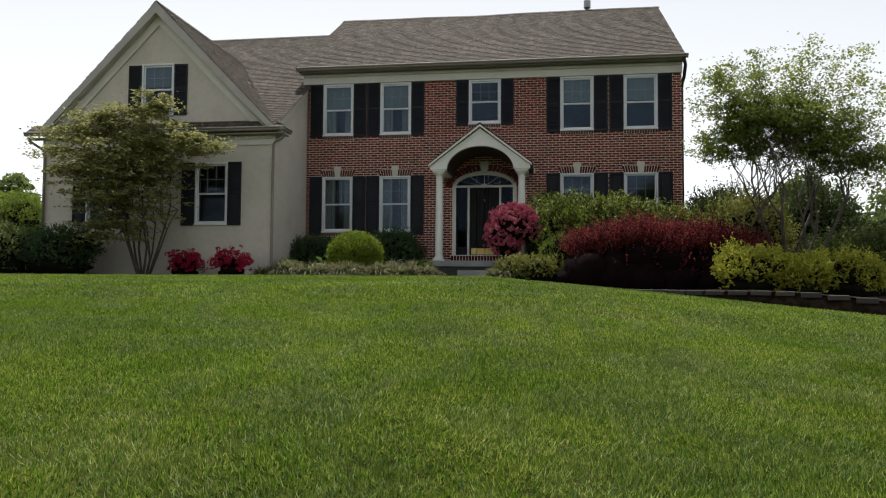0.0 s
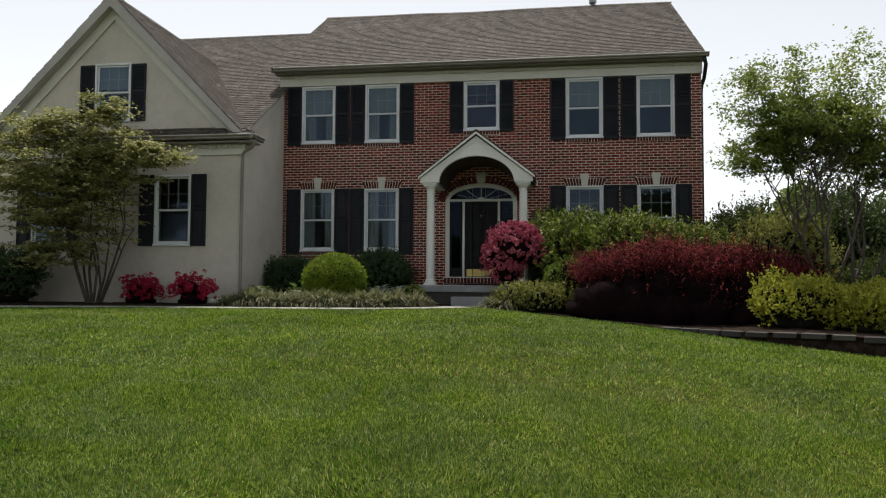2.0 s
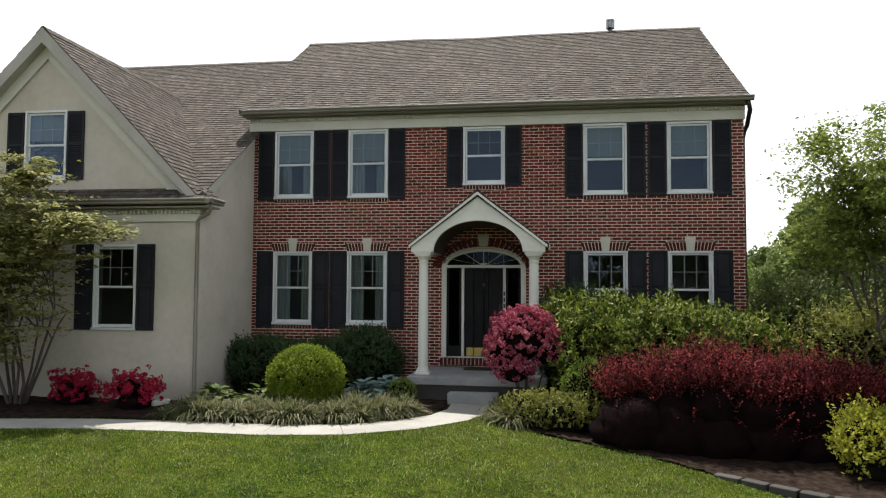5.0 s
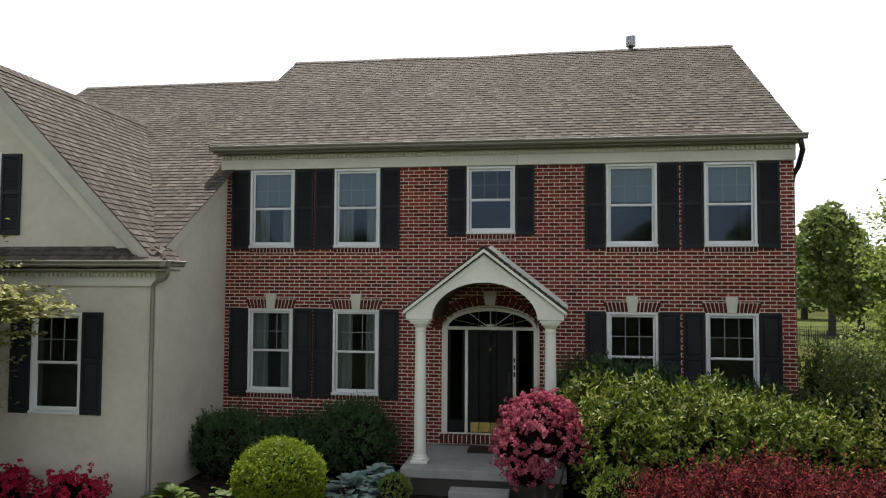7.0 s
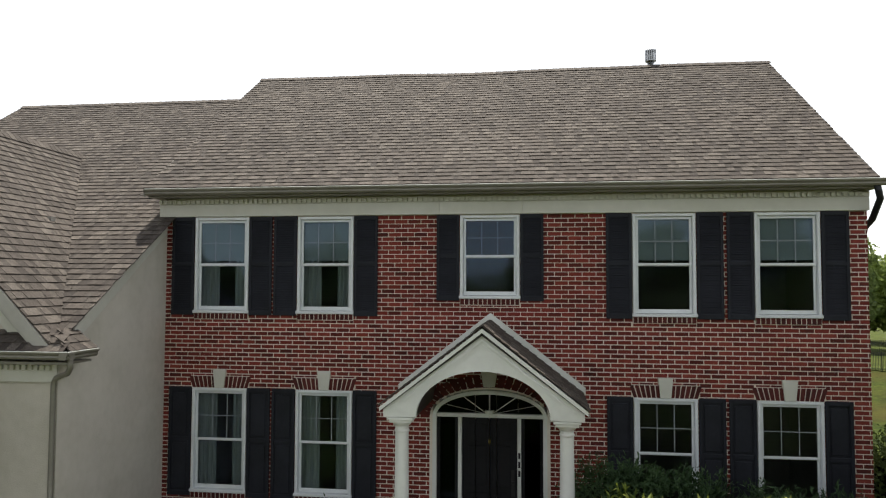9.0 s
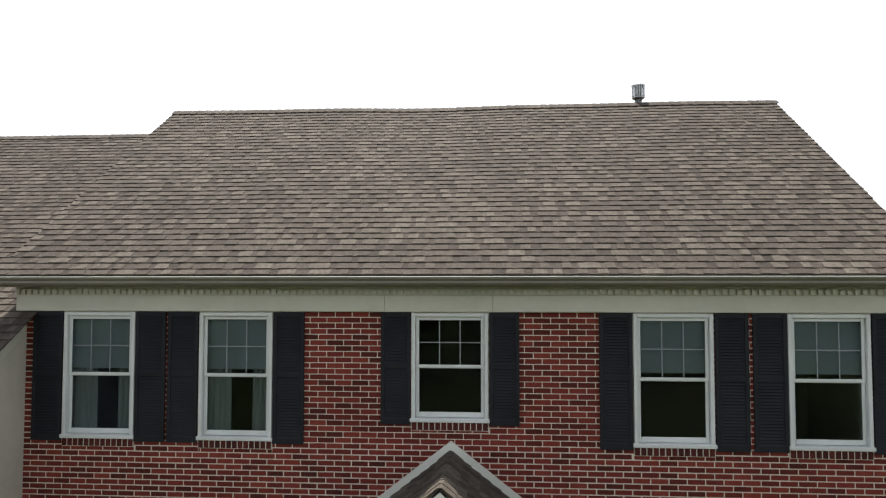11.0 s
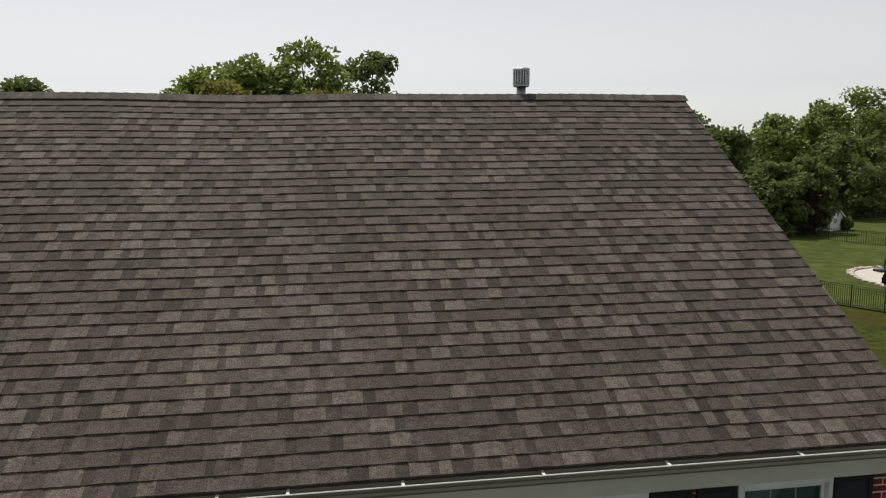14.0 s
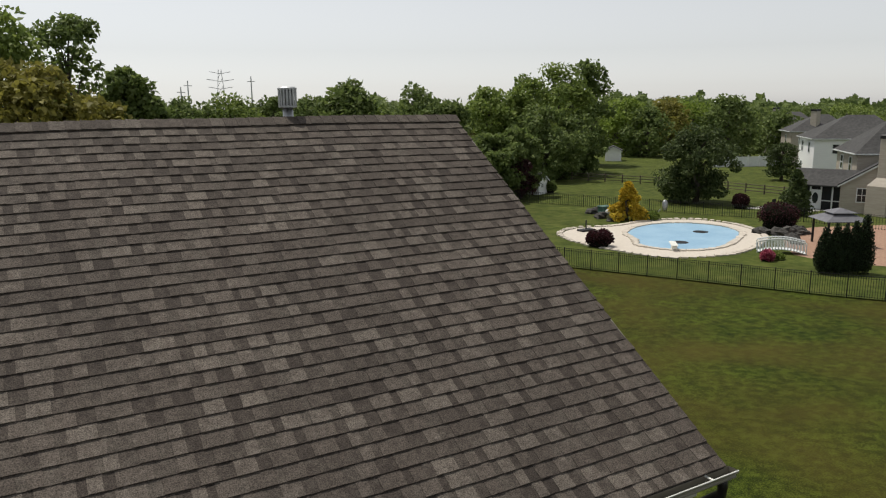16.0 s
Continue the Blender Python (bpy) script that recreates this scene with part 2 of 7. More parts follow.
LEAF_YEL = foliage("yellow_green_leaves", [(0.120, 0.150, 0.020), (0.370, 0.385, 0.046), (0.600, 0.580, 0.090)], 0.6)
LEAF_GRN = foliage("green_leaves", [(0.080, 0.124, 0.029), (0.178, 0.242, 0.054), (0.310, 0.370, 0.092)], 0.6)
LEAF_DOG = foliage("dogwood_leaves", [(0.100, 0.120, 0.035), (0.270, 0.280, 0.095), (0.620, 0.580, 0.330)], 0.6, lit=0.4)
LEAF_AIRY = foliage("light_tree_leaves", [(0.062, 0.094, 0.023), (0.180, 0.232, 0.050), (0.380, 0.420, 0.110)], 0.6, lit=0.55)
LEAF_DARK = foliage("dark_tree_leaves", [(0.062, 0.096, 0.030), (0.136, 0.186, 0.054), (0.240, 0.296, 0.086)], 0.65)
LEAF_LIME = foliage("spring_tree_leaves", [(0.099, 0.161, 0.025), (0.183, 0.254, 0.041), (0.276, 0.346, 0.068)], 0.65)
LEAF_OLIVE = foliage("olive_tree_leaves", [(0.111, 0.111, 0.025), (0.208, 0.195, 0.041), (0.325, 0.293, 0.069)], 0.65)
LEAF_SALLOW = foliage("olive_shrub_leaves", [(0.085, 0.100, 0.024), (0.200, 0.215, 0.048), (0.360, 0.350, 0.095)], 0.6)
LEAF_PRIV = foliage("privet_leaves", [(0.026, 0.044, 0.012), (0.070, 0.098, 0.024), (0.150, 0.180, 0.046)], 0.6, lit=0.3)
LEAF_ARB = foliage("arborvitae_leaves", [(0.008, 0.016, 0.007), (0.020, 0.036, 0.014), (0.036, 0.056, 0.020)], 0.7, lit=0.15)
LEAF_OAK = foliage("oak_leaves", [(0.028, 0.046, 0.016), (0.068, 0.098, 0.030), (0.140, 0.178, 0.056)], 0.65, lit=0.3)
LEAF_PURP = foliage("purple_leaves", [(0.022, 0.009, 0.012), (0.05, 0.016, 0.02), (0.085, 0.025, 0.03)], 0.6)
LEAF_GOLD = foliage("golden_conifer", [(0.250, 0.169, 0.015), (0.525, 0.375, 0.031), (0.725, 0.550, 0.062)], 0.65)
LEAF_VAR = foliage("variegated_grass_leaves", [(0.030, 0.052, 0.014), (0.090, 0.118, 0.034), (0.210, 0.195, 0.110), (0.460, 0.400, 0.300)], 0.6)
LEAF_HOSTA = foliage("blue_hosta_leaf", [(0.124, 0.212, 0.195), (0.212, 0.318, 0.301), (0.301, 0.424, 0.389)], 0.55, lit=0.15)
LEAF_HOSTG = foliage("green_hosta_leaf", [(0.045, 0.091, 0.018), (0.091, 0.146, 0.032), (0.173, 0.218, 0.055)], 0.5)
LEAF_PIERIS = foliage("bronze_leaves", [(0.06, 0.04, 0.025), (0.14, 0.075, 0.05), (0.24, 0.15, 0.11)], 0.6)
# near-black colours that hold the shade inside and under the bushes
CORE = surface("bush_inside_shade", [(0.006, 0.007, 0.004), (0.016, 0.015, 0.010)], 9, 0.97, bump=0.8, bump_scale=30, spec=0.05)
CORE_RED = surface("red_bush_inside_shade", [(0.005, 0.003, 0.003), (0.012, 0.005, 0.006)], 9, 0.97, bump=0.8, bump_scale=30, spec=0.05)

# ---- mesh helpers ----


class Build:
    """Gathers boxes, prisms and tubes into one mesh."""

    def __init__(self):
        self.v, self.f = [], []

    def add(self, verts, faces):
        k = len(self.v)
        self.v.extend(tuple(p) for p in verts)
        self.f.extend(tuple(i + k for i in q) for q in faces)
        return self

    def box(self, x0, x1, y0, y1, z0, z1, bevel=0.0, m=None):
        b = min(bevel, (x1 - x0) / 3, (y1 - y0) / 3, (z1 - z0) / 3)
        if b <= 0:
            vs = [(x, y, z) for z in (z0, z1) for x, y in ((x0, y0), (x1, y0), (x1, y1), (x0, y1))]
            fs = [(3, 2, 1, 0), (4, 5, 6, 7), (0, 1, 5, 4), (1, 2, 6, 5), (2, 3, 7, 6), (3, 0, 4, 7)]
        else:
            vs = []
            for z, i in ((z0, b), (z0 + b, 0), (z1 - b, 0), (z1, b)):
                c = b if i == 0 else 0
                for x, y in ((x0 + i + c, y0 + i), (x1 - i - c, y0 + i), (x1 - i, y0 + i + c), (x1 - i, y1 - i - c), (x1 - i - c, y1 - i), (x0 + i + c, y1 - i), (x0 + i, y1 - i - c), (x0 + i, y0 + i + c)):
                    vs.append((x, y, z))
            fs = [tuple(range(7, -1, -1)), tuple(range(24, 32))]
            for r in range(3):
                fs += [(8 * r + j, 8 * r + (j + 1) % 8, 8 * r + 8 + (j + 1) % 8, 8 * r + 8 + j) for j in range(8)]
        if m is not None:
            vs = [m @ Vector(p) for p in vs]
        return self.add(vs, fs)

    def prism(self, outline, y0, y1):
        """A closed outline in x, z drawn out along y."""
        n = len(outline)
        vs = [(x, y0, z) for x, z in outline] + [(x, y1, z) for x, z in outline]
        return self.add(vs, [tuple(range(n)), tuple(range(2 * n - 1, n - 1, -1))] + [(i, n + i, n + (i + 1) % n, (i + 1) % n) for i in range(n)])

    def strip(self, outer, inner, y0, y1):
        """A band between two open lines in x, z, drawn out along y."""
        n = len(outer)
        vs = [(x, y, z) for y in (y0, y1) for line in (outer, inner) for x, z in line]
        fs = []
        for i in range(n - 1):
            a, b, c, d = i, n + i, 2 * n + i, 3 * n + i
            fs += [(a, b, b + 1, a + 1), (c, c + 1, d + 1, d), (a, a + 1, c + 1, c), (b, d, d + 1, b + 1)]
        fs += [(0, 2 * n, 3 * n, n), (n - 1, 2 * n - 1, 4 * n - 1, 3 * n - 1)]
        return self.add(vs, fs)

    def tube(self, pts, radii, sides=8, cap=True):
        pts = [Vector(p) for p in pts]
        rings = []
        for i, p in enumerate(pts):
            d = (pts[min(i + 1, len(pts) - 1)] - pts[max(i - 1, 0)]).normalized()
            a = d.cross(Vector((0.31, 0.87, 0.38))).normalized()
            b = d.cross(a)
            r = radii[i] if hasattr(radii, "__len__") else radii
            rings.append([p + (a * math.cos(2 * math.pi * k / sides) + b * math.sin(2 * math.pi * k / sides)) * r for k in range(sides)])
        vs = [q for ring in rings for q in ring]
        fs = [(sides * i + k, sides * i + (k + 1) % sides, sides * i + sides + (k + 1) % sides, sides * i + sides + k) for i in range(len(pts) - 1) for k in range(sides)]
        if cap:
            fs += [tuple(range(sides - 1, -1, -1)), tuple(range(len(vs) - sides, len(vs)))]
        return self.add(vs, fs)

    def lathe(self, x, y, profile, sides=24):
        vs = [(x + r * math.cos(2 * math.pi * k / sides), y + r * math.sin(2 * math.pi * k / sides), z) for r, z in profile for k in range(sides)]
        n = len(profile)
        fs = [(sides * i + k, sides * i + (k + 1) % sides, sides * i + sides + (k + 1) % sides, sides * i + sides + k) for i in range(n - 1) for k in range(sides)]
        fs += [tuple(range(sides - 1, -1, -1)), tuple(range(sides * (n - 1), sides * n))]
        return self.add(vs, fs)

    def ball(self, c, r, seed=0, rough=0.12, rings=8, sides=12):
        """An uneven rounded lump."""
        vs = []
        for i in range(rings + 1):
            th = math.pi * i / rings
            for k in range(sides):
                ph = 2 * math.pi * k / sides
                d = Vector((math.sin(th) * math.cos(ph), math.sin(th) * math.sin(ph), math.cos(th)))
                s = 1 + rough * noise.noise(d * 1.9 + Vector((seed * 3.7, seed * 1.3, 0))) * 2
                vs.append((c[0] + d.x * r[0] * s, c[1] + d.y * r[1] * s, c[2] + d.z * r[2] * s))
        fs = [(sides * i + k, sides * i + sides + k, sides * i + sides + (k + 1) % sides, sides * i + (k + 1) % sides) for i in range(rings) for k in range(sides)]
        return self.add(vs, fs)

    def weld(self):
        """Joins corners that lie in one place."""
        at, to = {}, []
        for p in self.v:
            to.append(at.setdefault(tuple(round(c, 4) for c in p), len(at)))
        self.v = list(at)
        self.f = [tuple(to[i] for i in q) for q in self.f]
        return self

    def mesh(self, name, material, smooth=False):
        me = bpy.data.meshes.new(name)
        me.from_pydata(self.v, [], self.f)
        me.materials.append(material)
        if smooth:
            me.polygons.foreach_set("use_smooth", [True] * len(me.polygons))
        me.update()
        return me


def fast_mesh(name, verts, faces, material):
    """A mesh from arrays: verts (n, 3) and faces (m, 3) or (m, 4)."""
    me = bpy.data.meshes.new(name)
    verts, faces = np.asarray(verts, np.float32), np.asarray(faces, np.int32)
    k = faces.shape[1]
    me.vertices.add(len(verts))
    me.vertices.foreach_set("co", verts.ravel())
    me.loops.add(faces.size)
    me.loops.foreach_set("vertex_index", faces.ravel())
    me.polygons.add(len(faces))
    me.polygons.foreach_set("loop_start", np.arange(0, faces.size, k, dtype=np.int32))
    me.materials.append(material)
    me.update(calc_edges=True)
    return me


def thing(name, at, label, category, group="", kind=""):
    ob = new(name)
    ob.location = at
    ob.empty_display_size = 0.2
    return tagged(ob, label, category, group, kind)


def part(name, shape, material, parent, label="", smooth=False):
    me = shape if isinstance(shape, bpy.types.Mesh) else shape.mesh(name, material, smooth)
    ob = new(name, me)
    ob.parent = parent
    if parent.type == "EMPTY":
        ob.matrix_parent_inverse = Matrix.Translation(-parent.location)
    return tagged(ob, label)


def piece(name, me, parent, m):
    ob = new(name, me)
    ob.parent = parent
    ob.matrix_basis = m
    return ob


def smooth01(a, b, v):
    s = np.clip((np.asarray(v, float) - a) / (b - a), 0, 1)
    return s * s * (3 - 2 * s)


def ground(x, y):
    """Height of the land."""
    x, y = np.asarray(x, float), np.asarray(y, float)
    d = np.clip(-5 - y, 0, 30)
    z = -0.0075 * np.minimum(d, 8) ** 2 - 0.12 * np.maximum(d - 8, 0)
    z = z - 0.085 * np.clip(x - 0.5, 0, 7) - 0.75 * smooth01(-1, 20, y)
    return z - 0.3 * smooth01(45, 110, np.hypot(x, y))


def gz(x, y):
    return float(ground(x, y))


def bank_up(x, y):
    """How far the slope bed is banked up over the lawn."""
    return 0.23 * smooth01(3.3, 6.4, x) * (1 - smooth01(-4.7, -2.6, y)) * smooth01(-9.5, -7.0, y - 0.28 * (6.0 - np.minimum(x, 6.0)))


def inside(poly, x, y):
    hit = np.zeros(np.shape(x), bool)
    for (ax, ay), (bx, by) in zip(poly, poly[1:] + poly[:1]):
        cross = ((ay > y) != (by > y)) & (x < (bx - ax) * (y - ay) / ((by - ay) or 1e-9) + ax)
        hit ^= cross
    return hit


def leaf_mesh(name, base, ahead, up, length, width, material, fold=0.18):
    """Many small folded leaves: base points, the way each points, its face, length and width."""
    base, ahead, up = (np.asarray(a, float) for a in (base, ahead, up))
    ahead = ahead / (np.linalg.norm(ahead, axis=1, keepdims=True) + 1e-9)
    side = np.cross(ahead, up)
    side /= np.linalg.norm(side, axis=1, keepdims=True) + 1e-9
    nrm = np.cross(side, ahead)
    L, W = np.reshape(length, (-1, 1)), np.reshape(width, (-1, 1))
    mid = base + ahead * L * 0.45
    v = np.stack([base, mid + side * W / 2 + nrm * W * fold, base + ahead * L - nrm * L * 0.08, mid - side * W / 2 + nrm * W * fold], 1).reshape(-1, 3)
    k = 4 * np.arange(len(base))[:, None]
    return fast_mesh(name, v, np.concatenate([k + [0, 2, 1], k + [0, 3, 2]]), material)


def lumps(rng, balls, n, depth=0.12, low=-0.6):
    """n points on the skin of a heap of ellipsoids, with the outward way at each."""
    balls = np.asarray(balls, float)
    area = (balls[:, 3] * balls[:, 4] + balls[:, 3] * balls[:, 5] + balls[:, 4] * balls[:, 5])
    pick = rng.choice(len(balls), 3 * n, p=area / area.sum())
    d = rng.normal(size=(3 * n, 3))
    d /= np.linalg.norm(d, axis=1, keepdims=True)
    b = balls[pick]
    p = b[:, :3] + d * b[:, 3:] * (1 - depth * rng.random((3 * n, 1)) ** 1.5 + 0.03 * rng.normal(size=(3 * n, 1)))
    ok = d[:, 2] > low
    for i, q in enumerate(balls):
        ok &= (pick == i) | ((((p - q[:3]) / q[3:]) ** 2).sum(1) > 0.8)
    out = d / b[:, 3:]
    out /= np.linalg.norm(out, axis=1, keepdims=True)
    return p[ok][:n], out[ok][:n]


def heap(rng, cx, cy, z0, rx, ry, h, n=7):
    """A heap of ellipsoids that fills a bush of that plan and height."""
    balls = [(cx, cy, z0 + h * 0.48, rx * 0.82, ry * 0.82, h * 0.5)]
    for i in range(n):
        a = 2 * math.pi * (i + rng.random() * 0.6) / n
        r = 0.45 + 0.15 * rng.random()
        s = 0.42 + 0.12 * rng.random()
        balls.append((cx + rx * r * math.cos(a), cy + ry * r * math.sin(a), z0 + h * (0.40 + 0.24 * rng.random()), rx * s, ry * s, h * (0.34 + 0.08 * rng.random())))
    return balls


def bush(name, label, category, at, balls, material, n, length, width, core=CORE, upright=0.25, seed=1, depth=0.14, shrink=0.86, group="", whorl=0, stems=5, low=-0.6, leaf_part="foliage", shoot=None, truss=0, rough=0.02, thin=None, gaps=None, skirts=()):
    """A shrub: short stems, near-black lumps for its shaded inside and a skin of leaves."""
    rng = np.random.default_rng(seed)
    root = thing(name, at, label, category, group)
    st = Build()
    for i in range(stems):
        b = balls[rng.integers(len(balls))]
        st.tube([(at[0] + rng.normal() * 0.05, at[1] + rng.normal() * 0.05, at[2] - 0.05), ((at[0] + b[0]) / 2, (at[1] + b[1]) / 2, at[2] + (b[2] - at[2]) * 0.4), (b[0], b[1], b[2])], [0.022, 0.016, 0.008], 6)
    part("stem", st, BARK, root)
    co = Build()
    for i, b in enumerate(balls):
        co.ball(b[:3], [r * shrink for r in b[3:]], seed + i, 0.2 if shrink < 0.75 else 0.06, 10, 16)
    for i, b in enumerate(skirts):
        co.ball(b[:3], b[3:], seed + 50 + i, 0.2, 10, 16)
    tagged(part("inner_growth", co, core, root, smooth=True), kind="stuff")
    p, d = lumps(rng, balls, n, depth, low)
    if thin:
        keep = rng.random(len(p)) < np.clip((d[:, 2] - thin[0]) / (thin[1] - thin[0]), thin[2], 1)
        p, d = p[keep], d[keep]
    if gaps:
        cell, cut = gaps
        w = np.array([noise.noise(Vector(q) / cell) for q in p])
        p, d = p[w > cut], d[w > cut]
    p = p + d * (rough * rng.normal(size=(len(p), 1)))
    k = len(p)
    if truss:
        p, d = np.repeat(p, truss, 0), np.repeat(d, truss, 0)
        t = rng.normal(size=p.shape) + d * 0.9
        t /= np.linalg.norm(t, axis=1, keepdims=True)
        p = p + t * length * 0.8
        ahead, up = np.cross(t, rng.normal(size=p.shape)), t
    elif shoot:
        m, reach = shoot
        way = d * 0.7 + rng.normal(size=d.shape) * 0.35 + np.array([0, 0, upright])
        way /= np.linalg.norm(way, axis=1, keepdims=True)
        ln = reach * (0.5 + rng.random((k, 1)))
        p, d, way, ln = (np.repeat(a, m, 0) for a in (p, d, way, ln))
        p = p + way * ln * (np.tile(np.arange(m), k)[:, None] / m - 0.3)
        ahead = way * 0.7 + rng.normal(size=p.shape) * 0.6
        up = d + rng.normal(size=p.shape) * 0.6
    elif whorl:
        p, d = np.repeat(p, whorl, 0), np.repeat(d, whorl, 0)
        ang = np.tile(np.arange(whorl) * 2 * np.pi / whorl, k) + np.repeat(rng.random(k) * 6, whorl)
        ref = np.cross(d, [0.3, 0.2, 0.93])
        ref /= np.linalg.norm(ref, axis=1, keepdims=True) + 1e-9
        oth = np.cross(d, ref)
        ahead = ref * np.cos(ang)[:, None] + oth * np.sin(ang)[:, None] + d * (0.35 + 0.7 * rng.random((len(p), 1))) + [0, 0, 0.25]
        up = d
    else:
        ahead = d * 0.55 + rng.normal(size=d.shape) * 0.55 + np.array([0, 0, upright])
        up = d + rng.normal(size=d.shape) * 0.6
    s = 0.7 + 0.6 * rng.random(len(p))
    part(leaf_part, leaf_mesh(leaf_part, p, ahead, up, length * s, width * s, material), material, root)
    return root

# ---- ground ----
WALK = [(-11.5, -6.1), (-9.5, -5.74), (-7.6, -5.32), (-5.9, -5.02), (-4.3, -4.96), (-2.8, -5.0), (-1.7, -4.8), (-0.85, -4.27), (-0.25, -3.55), (0.0, -2.8), (0.0, -2.12)]
BED_RIGHT = [(0.48, -1.7), (0.5, -3.3), (1.3, -4.35), (2.7, -4.95), (3.7, -5.75), (4.6, -6.45), (6.0, -7.1), (7.6, -7.5), (9.5, -7.8), (12.5, -7.6), (13.0, -5.0), (10.0, -1.0), (8.0, 5.0), (5.3, 6.0), (5.3, 0.1), (0.48, 0.1)]
BED_LEFT = [(-0.45, 0.1), (-5.1, 0.1), (-5.1, -2.7), (-14.0, -2.7), (-14.0, -5.7), (-11.6, -5.65), (-9.5, -5.29), (-7.6, -4.87), (-5.9, -4.57), (-4.3, -4.51), (-2.8, -4.55), (-1.9, -4.38), (-1.15, -3.92), (-0.65, -3.4), (-0.45, -2.7)]


def walk_strip(half):
    left, right = [], []
    for i, (x, y) in enumerate(WALK):
        ax, ay = WALK[max(i - 1, 0)]
        bx, by = WALK[min(i + 1, len(WALK) - 1)]
        d = math.hypot(bx - ax, by - ay)
        nx, ny = -(by - ay) / d, (bx - ax) / d
        left.append((x + nx * half, y + ny * half))
        right.append((x - nx * half, y - ny * half))
    return left, right


def axis(dense0, dense1, step, far):
    a = list(np.arange(dense0, dense1 + step / 2, step))
    s, v = step, dense1
    while v < far:
        s *= 1.25
        v += s
        a.append(v)
    s, v = step, dense0
    while v > -far:
        s *= 1.25
        v -= s
        a.insert(0, v)
    return np.array(a)


gx, gy = axis(-16, 16, 0.35, 2600), axis(-24, 12, 0.35, 2600)
GX, GY = np.meshgrid(gx, gy)
GZ = ground(GX, GY)
idx = np.arange(GX.size).reshape(GX.shape)
quads = np.stack([idx[:-1, :-1], idx[:-1, 1:], idx[1:, 1:], idx[1:, :-1]], -1).reshape(-1, 4)
land = new("ground", fast_mesh("ground", np.stack([GX, GY, GZ], -1).reshape(-1, 3), quads, LAWN))
land.data.polygons.foreach_set("use_smooth", [True] * len(land.data.polygons))
tagged(land, "mown green lawn falling gently away from the house", "lawn", kind="structure")


def bed(name, poly, label):
    xs, ys = np.arange(-14.1, 13.2, 0.07), np.arange(-8.4, 6.1, 0.07)
    X, Y = np.meshgrid(xs, ys)
    Z = ground(X, Y) + bank_up(X, Y) + 0.03
    Z += np.array([0.02 * noise.noise(Vector((x * 3, y * 3, 0.0))) + 0.015 * noise.noise(Vector((x * 9, y * 9, 2.0))) for x, y in zip(X.ravel(), Y.ravel())]).reshape(X.shape)
    i = np.arange(X.size).reshape(X.shape)
    q = np.stack([i[:-1, :-1], i[:-1, 1:], i[1:, 1:], i[1:, :-1]], -1).reshape(-1, 4)
    cx, cy = X.ravel()[q].mean(1), Y.ravel()[q].mean(1)
    q = q[inside(poly, cx, cy)]
    used, inv = np.unique(q, return_inverse=True)
    v = np.stack([X, Y, Z], -1).reshape(-1, 3)[used]
    ob = new(name, fast_mesh(name, v, inv.reshape(-1, 4), MULCH))
    return tagged(ob, label, "garden bed", kind="structure")


bed("garden_bed", BED_LEFT, "dark brown bark mulch bed along the house front")
bed("garden_bed", BED_RIGHT, "dark bark mulch bed with stone edging under shrubs")

wl_, wr_ = walk_strip(0.385)
pv = Build()
n_w = len(WALK)
fine = []
for i in range(n_w - 1):
    for k in range(6):
        s = k / 6
        fine.append(tuple(np.array(wl_[i]) * (1 - s) + np.array(wl_[i + 1]) * s) + tuple(np.array(wr_[i]) * (1 - s) + np.array(wr_[i + 1]) * s))
fine.append((*wl_[-1], *wr_[-1]))
for i in range(0, len(fine) - 1):
    gap = 0.02 if i % 6 == 5 else 0.0
    a, b = fine[i], fine[i + 1]
    b = tuple(np.array(b) * (1 - gap) + np.array(a) * gap)
    vs = [(a[0], a[1], gz(a[0], a[1]) + 0.012), (a[2], a[3], gz(a[2], a[3]) + 0.012), (b[2], b[3], gz(b[2], b[3]) + 0.012), (b[0], b[1], gz(b[0], b[1]) + 0.012)]
    vs += [(x, y, z - 0.15) for x, y, z in vs]
    pv.add(vs, [(0, 1, 2, 3), (0, 4, 5, 1), (1, 5, 6, 2), (2, 6, 7, 3), (3, 7, 4, 0)])
path = new("pavement", pv.mesh("pavement", CONCRETE))
tagged(path, "pale curved concrete front walk beside the lawn", "walkway", kind="structure")

# ---- house ----
house = thing("house", (0, 0, 0), "two-storey brick and stucco colonial house with black shutters", "house")
WIN_X = (-4.25, -2.55, 0.015, 2.575, 4.29)
HALF = 0.45
UP = [(x, 4.36 if i == 2 else 4.11, 5.63) for i, x in enumerate(WIN_X)]
LOW = [(x, 1.31, 2.93) for i, x in enumerate(WIN_X) if i != 2]
DX = 0.01   # door's middle


def wall_cells(x0, x1, z0, z1, holes):
    """Cells of a wall left over by its rectangular holes."""
    xs = sorted({x0, x1, *[v for h in holes for v in h[:2] if x0 < v < x1]})
    out = []
    for a, b in zip(xs, xs[1:]):
        zs, cuts = z0, sorted((h[2], h[3]) for h in holes if h[0] < (a + b) / 2 < h[1])
        for lo, hi in cuts:
            if lo >= z1:
                continue
            if lo > zs:
                out.append((a, b, zs, lo))
            zs = max(zs, hi)
        if zs < z1:
            out.append((a, b, zs, z1))
    return out


def arch_z(x, half, spring, rise):
    return spring + rise * math.sqrt(max(0.0, 1 - (x / half) ** 2))


